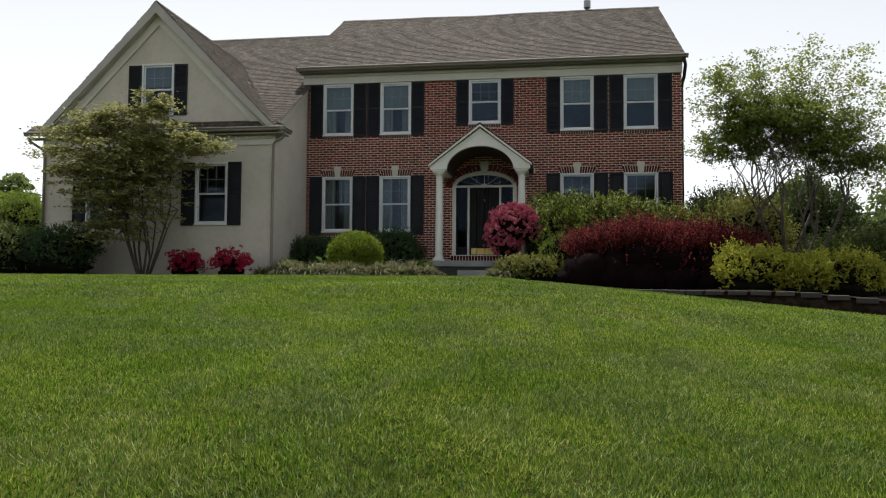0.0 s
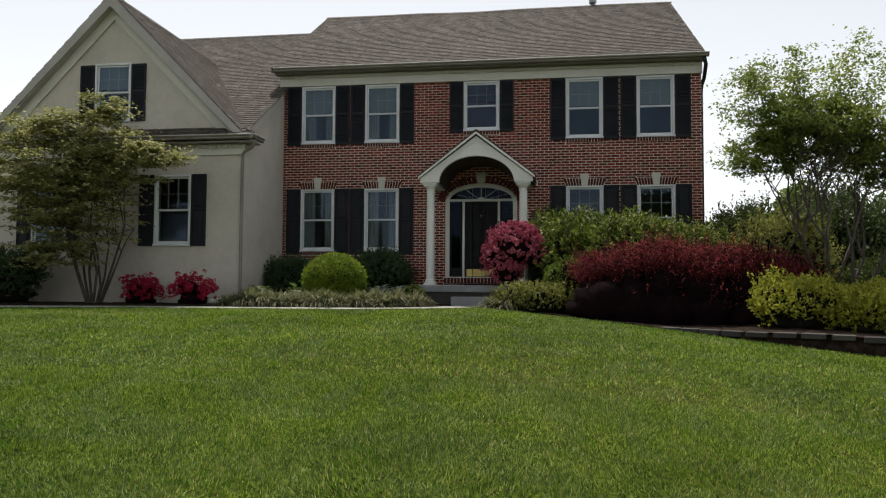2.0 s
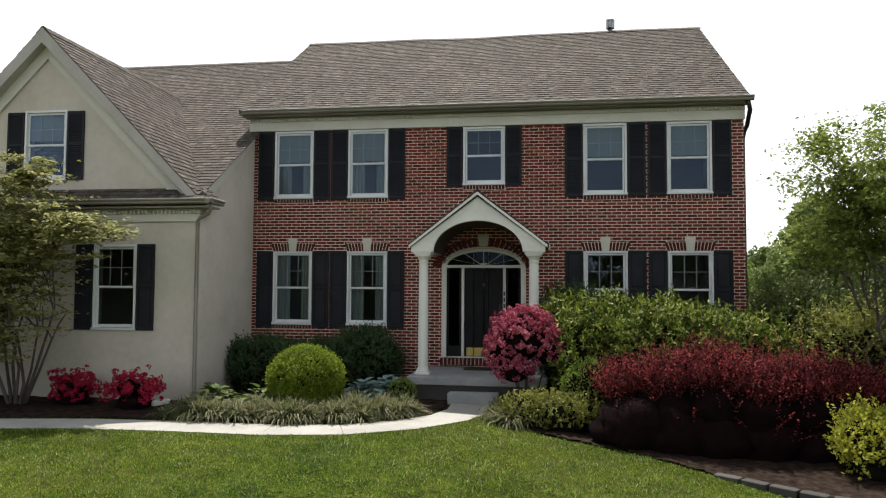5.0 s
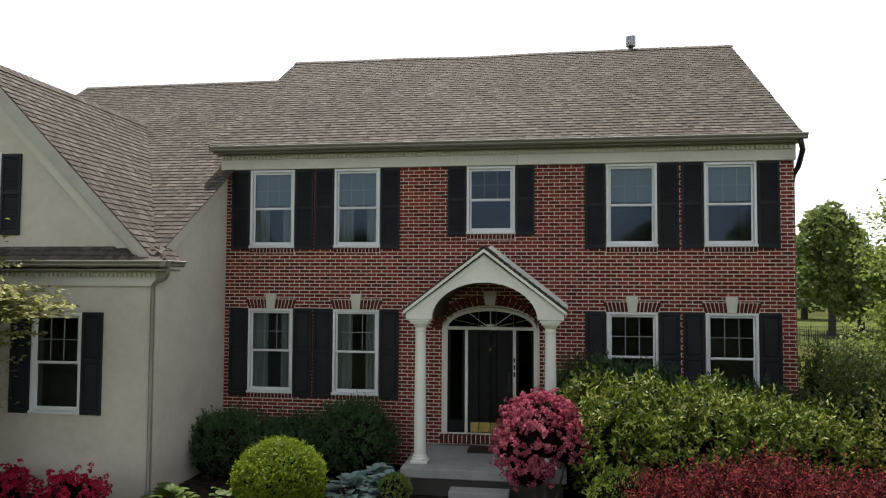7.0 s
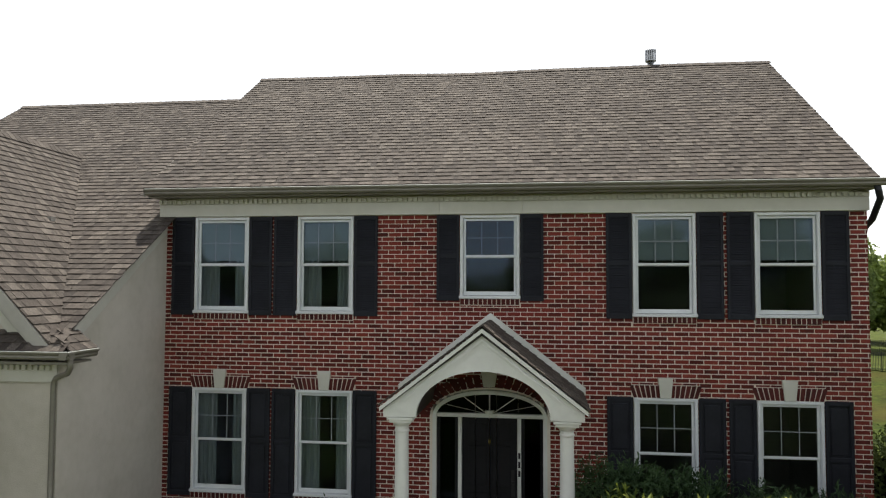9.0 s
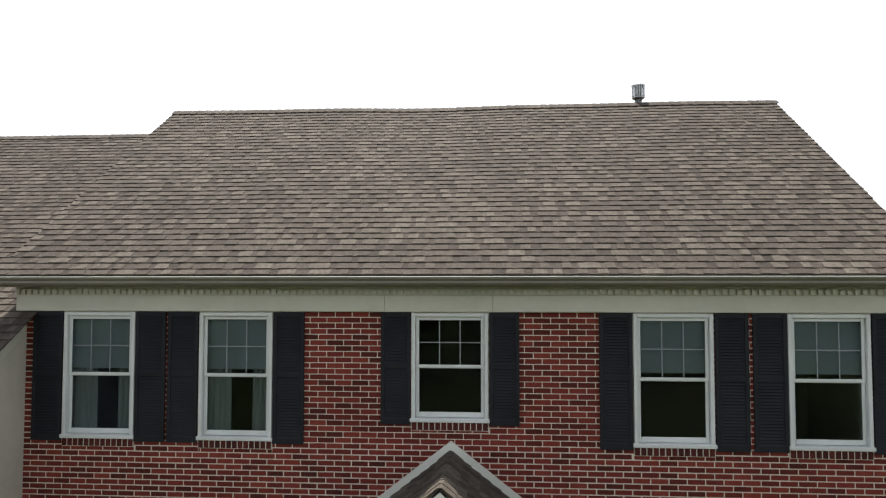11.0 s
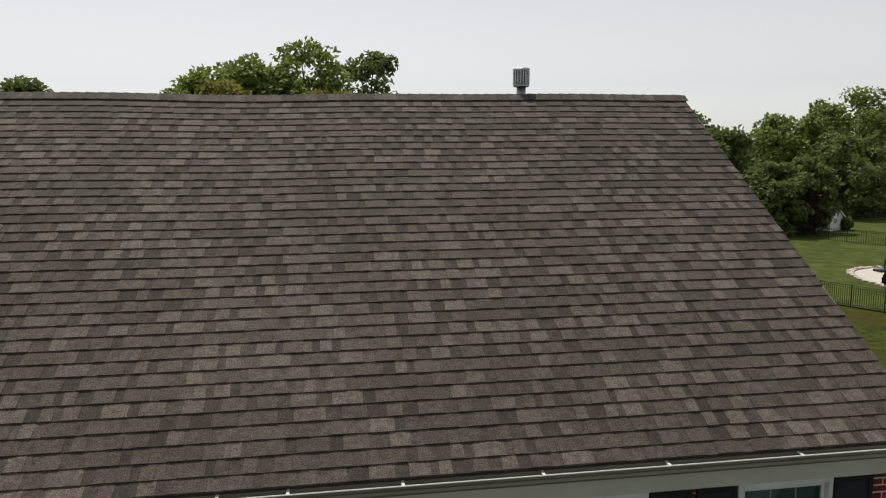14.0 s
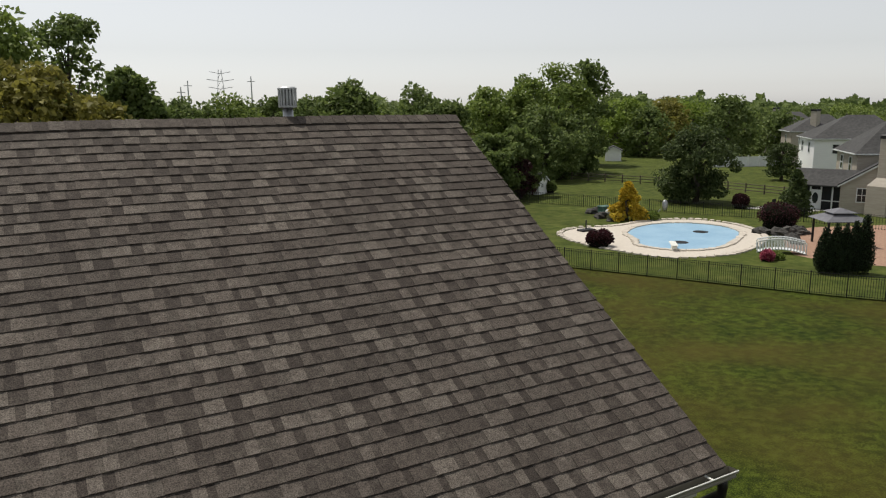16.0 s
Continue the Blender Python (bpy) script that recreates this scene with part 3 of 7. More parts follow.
holes = [(x - HALF + 0.02, x + HALF - 0.02, a + 0.02, b - 0.02) for x, a, b in UP + LOW]
for k in range(16):
    a = -0.86 + 1.72 * k / 16
    b = a + 1.72 / 16
    holes.append((DX + a, DX + b, 0.64, arch_z((a + b) / 2, 0.88, 2.6, 0.40)))
bw = Build()
for a, b, c, d in wall_cells(-5.2, 5.38, -1.2, 5.95, holes):
    bw.box(a, b, 0.008, 0.26, c, d)
brick_wall = part("brick_wall", bw.weld(), MORTAR, house, "red brick wall with pale mortar joints")

# brick courses
BL, BH, JT, CO = 0.1925, 0.0570, 0.0105, 0.0672
full = Build()
full.box(-BL / 2, BL / 2, 0.0, 0.03, -BH / 2, BH / 2, 0.004)
full.f = [f for f in full.f if not all(full.v[i][1] > 0.025 for i in f)]
FULL_BRICK = full.mesh("brick", BRICK)
skip = [(x - HALF, x + HALF, a - 0.095, b + 0.002) for x, a, b in UP] + [(x - HALF, x + HALF, a - 0.095, b + 0.002) for x, a, b in LOW]
skip += [(x - HALF - 0.03, x + HALF + 0.03, b, b + 0.185) for x, a, b in LOW] + [(x - 0.10, x + 0.10, b + 0.1, b + 0.30) for x, a, b in LOW]
skip += [(DX - 0.93, DX + 0.93, 0.50, 0.65)]
for k in range(20):
    a = -0.9 + 1.8 * k / 20
    skip.append((DX + a, DX + a + 0.09, 0.64, arch_z(a + 0.045, 0.92, 2.6, 0.43)))
rng = np.random.default_rng(4)
rest, named = Build(), 0
course = 0
z = 5.64 - BH / 2 - 0.004
while z > -0.5:
    off = (course % 2) * (BL + JT) / 2
    x = -5.2 + off - (BL + JT)
    while x < 5.37:
        lo, hi = z - BH / 2, z + BH / 2
        spans = [(max(x, -5.195), min(x + BL, 5.38), lo, hi)]
        for a, b, c, d in skip:
            if hi > c + 0.004 and lo < d - 0.004:
                cut = []
                for s, e, u, v in spans:
                    if e <= a or s >= b:
                        cut.append((s, e, u, v))
                        continue
                    if a - s > 0.015:
                        cut.append((s, a - 0.004, u, v))
                    if e - b > 0.015:
                        cut.append((b + 0.004, e, u, v))
                    m0, m1 = max(s, a), min(e, b)
                    if c - u > 0.018:
                        cut.append((m0, m1, u, c - 0.006))
                    if v - d > 0.018:
                        cut.append((m0, m1, d + 0.006, v))
                spans = cut
        for s, e, zz0, zz1 in spans:
            if e - s < 0.02:
                continue
            dy = rng.uniform(-0.002, 0.002)
            if e - s > BL - 0.001 and zz1 - zz0 > BH - 0.001 and named < 300 and -1.75 < x < 1.8 and 4.0 < z:
                piece("brick", FULL_BRICK, brick_wall, Matrix.Translation(((s + e) / 2, dy, z)))
                named += 1
            else:
                y0, y1, k = dy, 0.02, 0.003
                vs = [(s + k, y0, zz0 + k), (e - k, y0, zz0 + k), (e - k, y0, zz1 - k), (s + k, y0, zz1 - k), (s, y1, zz0), (e, y1, zz0), (e, y1, zz1), (s, y1, zz1)]
                rest.add(vs, [(0, 1, 2, 3), (4, 5, 1, 0), (5, 6, 2, 1), (6, 7, 3, 2), (7, 4, 0, 3)])
        x += BL + JT
    z -= CO
    course += 1
# rowlock sills and jack arches
shaped = Build()
for x, a, b in UP + LOW:
    n = 13
    for k in range(n):
        s = x - HALF + 0.9 * k / n
        shaped.box(s + 0.006, s + 0.9 / n - 0.007, -0.022, 0.05, a - 0.09, a - 0.004, 0.003)
for x, a, b in LOW:
    n = 14
    for k in range(n):
        if 5 < k < 8:
            continue
        t0, t1 = (k + 0.11) / n, (k + 0.89) / n
        w0, w1 = 0.46, 0.52
        vs = [(x - w0 + 2 * w0 * t0, -0.002, b + 0.004), (x - w0 + 2 * w0 * t1, -0.002, b + 0.004), (x - w1 + 2 * w1 * t1, -0.002, b + 0.182), (x - w1 + 2 * w1 * t0, -0.002, b + 0.182)]
        vs += [(p[0], 0.02, p[2]) for p in vs]
        shaped.add(vs, [(0, 1, 2, 3), (4, 5, 1, 0), (5, 6, 2, 1), (6, 7, 3, 2), (7, 4, 0, 3)])
for k in range(22):
    s = DX - 0.93 + 1.86 * k / 22
    shaped.box(s + 0.006, s + 1.86 / 22 - 0.007, -0.10, 0.1, 0.505, 0.645, 0.004)
# arch of bricks over the door
for k in range(26):
    t0, t1 = math.pi * (k + 0.08) / 26, math.pi * (k + 0.92) / 26
    vs = []
    for rr in ((0.90, 0.43), (1.10, 0.62)):
        for t in (t0, t1):
            vs.append((DX - rr[0] * math.cos(t), -0.004, 2.6 + rr[1] * math.sin(t)))
    vs = [vs[0], vs[1], vs[3], vs[2]]
    vs += [(p[0], 0.02, p[2]) for p in vs]
    shaped.add(vs, [(0, 1, 2, 3), (4, 5, 1, 0), (5, 6, 2, 1), (6, 7, 3, 2), (7, 4, 0, 3)])
for x, a, b in UP + LOW:
    bw_ = Build().box(x - HALF, x + HALF, -0.014, 0.006, a - 0.088, a - 0.006)
    part("sill_mortar", bw_, MORTAR, brick_wall)
part("sill_mortar", Build().box(DX - 0.92, DX + 0.92, -0.094, 0.006, 0.508, 0.64), MORTAR, brick_wall)
tagged(part("bricks", rest, BRICK, brick_wall), kind="stuff")
tagged(part("shaped_bricks", shaped, SHADE_MAROON, brick_wall, "maroon arch and sill bricks, darkened for shade"), kind="stuff")
for x, a, b in LOW:
    ks = Build()
    ks.prism([(x - 0.075, b + 0.004), (x + 0.075, b + 0.004), (x + 0.105, b + 0.30), (x - 0.105, b + 0.30)], -0.035, 0.03)
    part("keystone", ks, FRIEZE, house, "cream stone keystone")
ks = Build()
ks.prism([(DX - 0.085, 3.04), (DX + 0.085, 3.04), (DX + 0.13, 3.30), (DX - 0.13, 3.30)], -0.04, 0.03)
part("keystone", ks, FRIEZE, house, "cream stone keystone")

# other walls, floors, back
part("side_wall", Build().box(5.12, 5.38, 0.262, 8.9, -1.2, 5.95), STUCCO, house)
part("side_wall", Build().box(-5.2, -4.96, 0.262, 8.9, -1.2, 5.95), STUCCO, house)
part("rear_wall", Build().box(-5.2, 5.38, 8.9, 9.15, -1.2, 5.95), STUCCO, house)
for s in (-5.2, 5.14):
    g = Build()
    g.add([(s, -0.1, 5.9), (s, 9.05, 5.9), (s, 4.476, 9.0), (s + 0.24, -0.1, 5.9), (s + 0.24, 9.05, 5.9), (s + 0.24, 4.476, 9.0)], [(0, 2, 1), (3, 4, 5), (0, 3, 5, 2), (1, 2, 5, 4), (0, 1, 4, 3)])
    part("gable_wall", g, STUCCO, house)
fl = Build()
fl.box(-4.95, 5.1, 0.27, 8.9, 0.45, 0.62)
fl.box(-4.95, 5.1, 0.27, 8.9, 3.2, 3.5)
fl.box(-4.95, 5.1, 0.27, 8.9, 5.78, 5.9)
fl.box(-4.95, 5.1, 2.6, 2.7, 0.62, 5.78)
for x in (-1.3, 1.35):
    fl.box(x - 0.05, x + 0.05, 0.27, 2.6, 0.62, 5.78)
part("inner_floor", fl, ROOM, house)


def window(x, z0, z1, y, parent, blind=0.0, curtain=False, half=HALF):
    """A double-hung window: trim, two sashes with glass, six small lights above, sill; blind or curtains inside."""
    t = 0.046
    fr = Build()
    fr.box(x - half, x - half + t, y - 0.028, y + 0.10, z0, z1, 0.006)
    fr.box(x + half - t, x + half, y - 0.028, y + 0.10, z0, z1, 0.006)
    fr.box(x - half + t, x + half - t, y - 0.026, y + 0.10, z1 - t, z1, 0.006)
    fr.box(x - half - 0.015, x + half + 0.015, y - 0.045, y + 0.10, z0, z0 + 0.045, 0.006)
    w = part("window", fr, VINYL, parent, "white double-hung sash window")
    i0, i1, b0, b1 = x - half + t + 0.003, x + half - t - 0.003, z0 + 0.05, z1 - t - 0.003
    mid = (b0 + b1) / 2
    for nm, lo, hi, yy in (("lower_sash", b0, mid + 0.02, y + 0.035), ("upper_sash", mid - 0.01, b1, y + 0.012)):
        s = Build()
        r = 0.038
        s.box(i0, i0 + r, yy, yy + 0.022, lo, hi, 0.004)
        s.box(i1 - r, i1, yy, yy + 0.022, lo, hi, 0.004)
        s.box(i0 + r, i1 - r, yy, yy + 0.022, hi - r, hi, 0.004)
        s.box(i0 + r, i1 - r, yy, yy + 0.022, lo, lo + (0.06 if nm == "lower_sash" else r), 0.004)
        part(nm, s, VINYL, w)
        g = Build()
        g.box(i0 + r - 0.004, i1 - r + 0.004, yy + 0.009, yy + 0.013, lo + r - 0.004, hi - r + 0.004)
        part("pane", g, GLASS, w)
        if nm == "upper_sash":
            m = Build()
            for k in (1, 2):
                mx = i0 + r + (i1 - i0 - 2 * r) * k / 3
                m.box(mx - 0.006, mx + 0.006, yy + 0.003, yy + 0.008, lo + r, hi - r)
            mz = (lo + hi) / 2
            m.box(i0 + r, i1 - r, yy + 0.0035, yy + 0.0085, mz - 0.006, mz + 0.006)
            part("muntin", m, MUNTIN, w)
    if blind:
        b = Build()
        b.box(i0 - 0.03, i1 + 0.03, y + 0.085, y + 0.09, b1 - (b1 - b0) * blind, b1 + 0.03)
        part("blind", b, BLIND, w, "pale roller blind")
    if curtain:
        for s0, s1 in ((i0 - 0.04, i0 + 0.29), (i1 - 0.25, i1 + 0.04)):
            c = Build()
            n = 22
            vs = []
            for k in range(n):
                u = s0 + (s1 - s0) * k / (n - 1)
                yy = y + 0.17 + 0.02 * math.sin(k * 1.35)
                vs += [(u, yy, b0 - 0.1), (u, yy, b1 + 0.05)]
            c.add(vs, [(2 * k, 2 * k + 2, 2 * k + 3, 2 * k + 1) for k in range(n - 1)])
            part("curtain", c, CURTAIN, w, "pale curtain")
    return w


def shutter(x0, x1, z0, z1, y, parent, louvred=True):
    s = Build()
    r = 0.045
    mz = z0 + (z1 - z0) * 0.52
    s.box(x0, x0 + r, y - 0.036, y - 0.004, z0, z1, 0.004)
    s.box(x1 - r, x1, y - 0.036, y - 0.004, z0, z1, 0.004)
    for a, b in ((z0, z0 + 0.07), (mz - 0.03, mz + 0.03), (z1 - 0.06, z1)):
        s.box(x0 + r, x1 - r, y - 0.035, y - 0.004, a, b, 0.003)
    ob = part("shutter", s, SHUTTER, parent, "louvred blue-black shutter" if louvred else "panelled black shutter")
    slats = Build()
    for a, b in ((z0 + 0.07, mz - 0.03), (mz + 0.03, z1 - 0.06)):
        p = Build().box(x0 + r, x1 - r, y - 0.012, y - 0.005, a, b)
        if louvred:
            n = int((b - a) / 0.034)
            for k in range(n):
                c = a + (b - a) * k / n
                h = (b - a) / n
                slats.add([(x0 + r, y - 0.031, c), (x1 - r, y - 0.031, c), (x1 - r, y - 0.012, c + h), (x0 + r, y - 0.012, c + h), (x0 + r, y - 0.024, c - 0.003), (x1 - r, y - 0.024, c - 0.003)], [(0, 1, 2, 3), (4, 5, 1, 0)])
        else:
            p.box(x0 + r + 0.03, x1 - r - 0.03, y - 0.030, y - 0.0125, a + 0.035, b - 0.035, 0.012)
        part("panel", p, SHUTTER, ob)
    if louvred:
        tagged(part("slats", slats, SHUTTER, ob), kind="stuff")
    return ob


for i, (x, a, b) in enumerate(UP):
    window(x, a, b, 0.0, house, blind=0.45 if i != 2 else 0.0, curtain=i in (0, 1))
    for s in (-1, 1):
        e = x + s * (HALF + 0.012)
        o = x + s * (HALF + (0.36 if i == 2 else 0.385))
        shutter(min(e, o), max(e, o), a - 0.03, b + 0.006, 0.0, house)
for x, a, b in LOW:
    window(x, a, b, 0.0, house, curtain=x < 0)
    for s in (-1, 1):
        e, o = x + s * (HALF + 0.012), x + s * (HALF + 0.385)
        shutter(min(e, o), max(e, o), a - 0.06, b + 0.012, 0.0, house, louvred=False)

# frieze, dentils, soffit, gutter of the main eave
fz = Build()
for a, b in ((-5.30, -0.752), (-0.750, 0.519), (0.521, 5.395)):
    fz.box(a, b, -0.055, 0.006, 5.642, 5.835, 0.004)
part("frieze", fz, FRIEZE, house, "cream frieze board")
dn = Build()
dn.box(-5.30, 5.395, -0.06, 0.004, 5.837, 5.93)
dentil_course = part("dentil_course", dn, FRIEZE, house)
DENTIL = Build().box(0, 0.047, -0.04, 0.0, 0, 0.06, 0.003).mesh("dentil", FRIEZE)
for k in range(133):
    piece("dentil", DENTIL, dentil_course, Matrix.Translation((-5.29 + k * 0.08, -0.058, 5.845)))
so = Build()
so.box(-5.37, 5.44, -0.298, 0.0, 5.932, 5.95)
so.box(-5.37, 5.44, -0.303, -0.27, 5.951, 6.045)
part("soffit", so, GUTTER, house)


def gutter(x0, x1, yb, zt, parent, hangers=True):
    """An open eaves trough with a rolled lip, end caps and hangers; yb is its back."""
    g = Build()
    sec = [(yb, zt), (yb, zt - 0.088), (yb - 0.075, zt - 0.090), (yb - 0.095, zt - 0.066), (yb - 0.088, zt - 0.045), (yb - 0.115, zt - 0.018), (yb - 0.118, zt), (yb - 0.108, zt + 0.004)]
    inn = [(y + 0.003 if i > 1 else y - 0.003, z + (0.004 if 0 < i < 5 else 0)) for i, (y, z) in enumerate(sec)]
    n = len(sec)
    vs = [(x, y, z) for x in (x0, x1) for y, z in sec + inn]
    fs = []
    for i in range(n - 1):
        fs += [(i, i + 1, 2 * n + i + 1, 2 * n + i), (n + i, 3 * n + i, 3 * n + i + 1, n + i + 1)]
    fs += [(n - 1, 2 * n - 1, 4 * n - 1, 3 * n - 1)]
    g.add(vs, fs)
    for x in (x0, x1):
        g.add([(x, y, z) for y, z in sec] + [(x + 0.003, y, z) for y, z in sec], [tuple(range(n)), tuple(range(2 * n - 1, n - 1, -1))])
    ob = part("gutter", g, GUTTER, parent, "tan metal eaves gutter")
    if hangers:
        h = Build()
        for x in (-4.75, -3.62, -2.54, -1.4, -0.42, 0.08, 0.92, 2.0, 3.02, 4.16, 5.17):
            h.box(x - 0.012, x + 0.012, yb - 0.112, yb - 0.002, zt - 0.012, zt - 0.004)
        part("hanger", h, TRIM, ob)
    li = Build()
    li.tube([(x0, yb - 0.113, zt + 0.004), (x1, yb - 0.113, zt + 0.004)], 0.006, 6)
    part("lip", li, TRIM, ob)
    return ob


gutter(-5.37, 5.49, -0.305, 6.046, house)

# ---- roofs ----
TABS = [0.08, 0.10, 0.13, 0.16, 0.20]
EXPO = 0.143


def sag(x, s):
    return -0.028 * math.exp(-((x + 0.6) / 1.6) ** 2) * s * s + 0.005 * math.sin(x * 2.1) * s


def tab_shape(w, lift):
    top, b = EXPO + 0.03, 0.0
    return [(0, b, 0.012 + lift), (w, b, 0.012 + lift), (w, top, 0.001), (0, top, 0.001), (0, b, -0.006), (w, b, -0.006)], [(0, 1, 2, 3), (4, 5, 1, 0), (4, 0, 3), (5, 2, 1)]


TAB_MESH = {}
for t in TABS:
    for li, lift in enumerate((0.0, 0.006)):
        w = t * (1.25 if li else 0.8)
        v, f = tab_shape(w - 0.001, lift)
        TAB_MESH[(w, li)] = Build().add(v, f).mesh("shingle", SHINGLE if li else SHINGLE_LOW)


def shingled(name, o, u, v, width, length, parent, seed, keep=None, singles=None, bend=False, deck_at=None):
    """Courses of uneven laminated tabs over a deck; o: lower corner, u along the eave, v up the slope."""
    o, u, v = Vector(o), Vector(u).normalized(), Vector(v).normalized()
    nrm = u.cross(v)
    rnd = random.Random(seed)
    deck = Build()
    c = [o - nrm * 0.02, o + u * width - nrm * 0.02, o + u * width + v * length - nrm * 0.05, o + v * length - nrm * 0.05]
    if deck_at:
        c = [Vector(p) - nrm * 0.03 for p in deck_at]
    deck.add(c + [p - nrm * 0.05 for p in c], [(0, 1, 2, 3), (7, 6, 5, 4), (0, 4, 5, 1), (1, 5, 6, 2), (2, 6, 7, 3), (3, 7, 4, 0)])
    roof = part(name, deck, ROOFDECK, parent, "weathered brown-grey asphalt shingle roof")
    rest, under = Build(), Build()
    count, li = 0, False
    start = 0.1255 if bend else EXPO   # a starter strip, then full courses
    for r in range(int((length - start) / EXPO) + 2):
        s0 = max(0.0, (r - 1) * EXPO + start)
        a = -rnd.random() * 0.2
        while a < width:
            li = not li
            w = rnd.choice(TABS) * (1.25 if li else 0.8)
            b0, b1 = max(a, 0.0), min(a + w - 0.001, width)
            a += w
            if b1 - b0 < 0.02:
                continue
            mid = o + u * ((b0 + b1) / 2) + v * (s0 + 0.07)
            if keep and not keep(mid):
                continue
            lift = 0.006 if li else 0.0
            dv = rnd.uniform(-0.002, 0.002)
            if singles and count < 300 and b1 - b0 > w - 0.002 and (w, int(li)) in TAB_MESH and singles(mid):
                at = o + u * b0 + v * (s0 + dv)
                if bend:
                    at.z += sag(mid.x, s0 / length)
                m = Matrix((u, v, nrm)).transposed().to_4x4()
                m.translation = at
                piece("shingle", TAB_MESH[(w, int(li))], roof, m)
                count += 1
                continue
            vs, fs = tab_shape(b1 - b0, lift)
            if s0 + EXPO + 0.03 > length:
                vs = [(p, min(q, length - s0 + 0.01), t) for p, q, t in vs]
            out = []
            for p, q, t in vs:
                pt = o + u * (b0 + p) + v * (s0 + q + dv) + nrm * t
                if bend:
                    pt.z += sag(pt.x, max(0, s0 + q) / length)
                out.append(pt)
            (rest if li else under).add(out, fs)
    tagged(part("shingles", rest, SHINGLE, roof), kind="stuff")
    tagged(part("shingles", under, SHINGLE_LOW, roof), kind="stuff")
    return roof


def ridge_caps(a, b, parent, slope=0.65, bend=False):
    a, b = Vector(a), Vector(b)
    d = b - a
    n = int(d.length / 0.15)
    side = d.normalized().cross(Vector((0, 0, 1)))
    k = Build()
    for i in range(n):
        p, q = a + d * (i / n), a + d * ((i + 1.25) / n)
        if bend:
            p, q = p + Vector((0, 0, sag(p.x, 1))), q + Vector((0, 0, sag(q.x, 1)))
        up0, up1 = Vector((0, 0, 0.028)), Vector((0, 0, 0.018))
        dn = Vector((0, 0, -0.15 * slope))
        vs = [p + up0 + dn + side * 0.15, p + up0 + dn * 0.1 + side * 0.02, p + up0 + dn * 0.1 - side * 0.02, p + up0 + dn - side * 0.15]
        vs += [w - up0 + up1 + q - p for w in vs]
        vs += [w - Vector((0, 0, 0.012)) for w in vs[:4]]
        k.add(vs, [(0, 1, 5, 4), (1, 2, 6, 5), (2, 3, 7, 6), (8, 9, 1, 0), (9, 10, 2, 1), (10, 11, 3, 2)])
    tagged(part("ridge_cap", k, SHINGLE, parent), kind="stuff")


RY, RZ = 4.476, 9.18
rise = Vector((0, RY + 0.33, RZ - 6.0706))
main_roof = shingled("roof", (-5.44, -0.33, 6.0706), (1, 0, 0), rise, 10.86, rise.length, house, 3, singles=lambda p: -0.4 < p.x < 2.9 and p.y < 1.7, bend=True)
back = Vector((0, -(RY + 0.385), RZ - 6.035))
bk = Build()
bk.add([(-5.44, 9.35, 6.035), (5.44, 9.35, 6.035), (5.44, RY + 0.01, RZ - 0.02), (-5.44, RY + 0.01, RZ - 0.02), (-5.44, 9.35, 5.95), (5.44, 9.35, 5.95), (5.44, RY, RZ - 0.12), (-5.44, RY, RZ - 0.12)], [(1, 0, 3, 2), (4, 5, 6, 7), (0, 1, 5, 4), (0, 4, 7, 3), (1, 2, 6, 5)])
part("rear_roof", bk, SHINGLE, house)
ridge_caps((-5.44, RY, RZ + 0.005), (5.42, RY, RZ + 0.005), main_roof, bend=True)
for s in (-5.47, 5.40):
    rk = Build()
    w = 0.04
    for d in (1, -1):
        y0, y1 = (-0.26, RY) if d == 1 else (9.22, RY)
        rk.add([(s, y0, 6.09), (s, y1, RZ - 0.02), (s, y1, RZ - 0.2), (s, y0, 5.95), (s + w, y0, 6.09), (s + w, y1, RZ - 0.02), (s + w, y1, RZ - 0.2), (s + w, y0, 5.95)], [(0, 1, 2, 3), (7, 6, 5, 4), (0, 4, 5, 1), (3, 2, 6, 7), (0, 3, 7, 4)])
    part("rake_board", rk, GUTTER, house)

# vent pipe with cap on the ridge
VX, VY = 3.10, 4.60
vp = thing("roof_vent", (VX, VY, 9.0), "grey metal roof vent pipe with slotted cap", "vent")
b = Build()
b.lathe(VX, VY, [(0.065, 8.95), (0.065, 9.30)], 16)
part("pipe", b, STEEL, vp, smooth=True)
b = Build()
b.lathe(VX, VY, [(0.10, 9.30), (0.115, 9.31), (0.115, 9.33), (0.085, 9.332)], 20)
part("collar", b, STEEL, vp)
for k in range(18):
    a = 2 * math.pi * k / 18
    b = Build().box(-0.012, 0.012, 0.108, 0.114, 9.332, 9.526, 0, Matrix.Translation((VX, VY, 0)) @ Matrix.Rotation(a, 4, "Z"))
    part("slat", b, STEEL, vp)
part("inner_pipe", Build().lathe(VX, VY, [(0.07, 9.333), (0.07, 9.526)], 14), STEEL, vp, smooth=True)
part("cap", Build().lathe(VX, VY, [(0.118, 9.527), (0.118, 9.545), (0.09, 9.56)], 20), STEEL, vp)

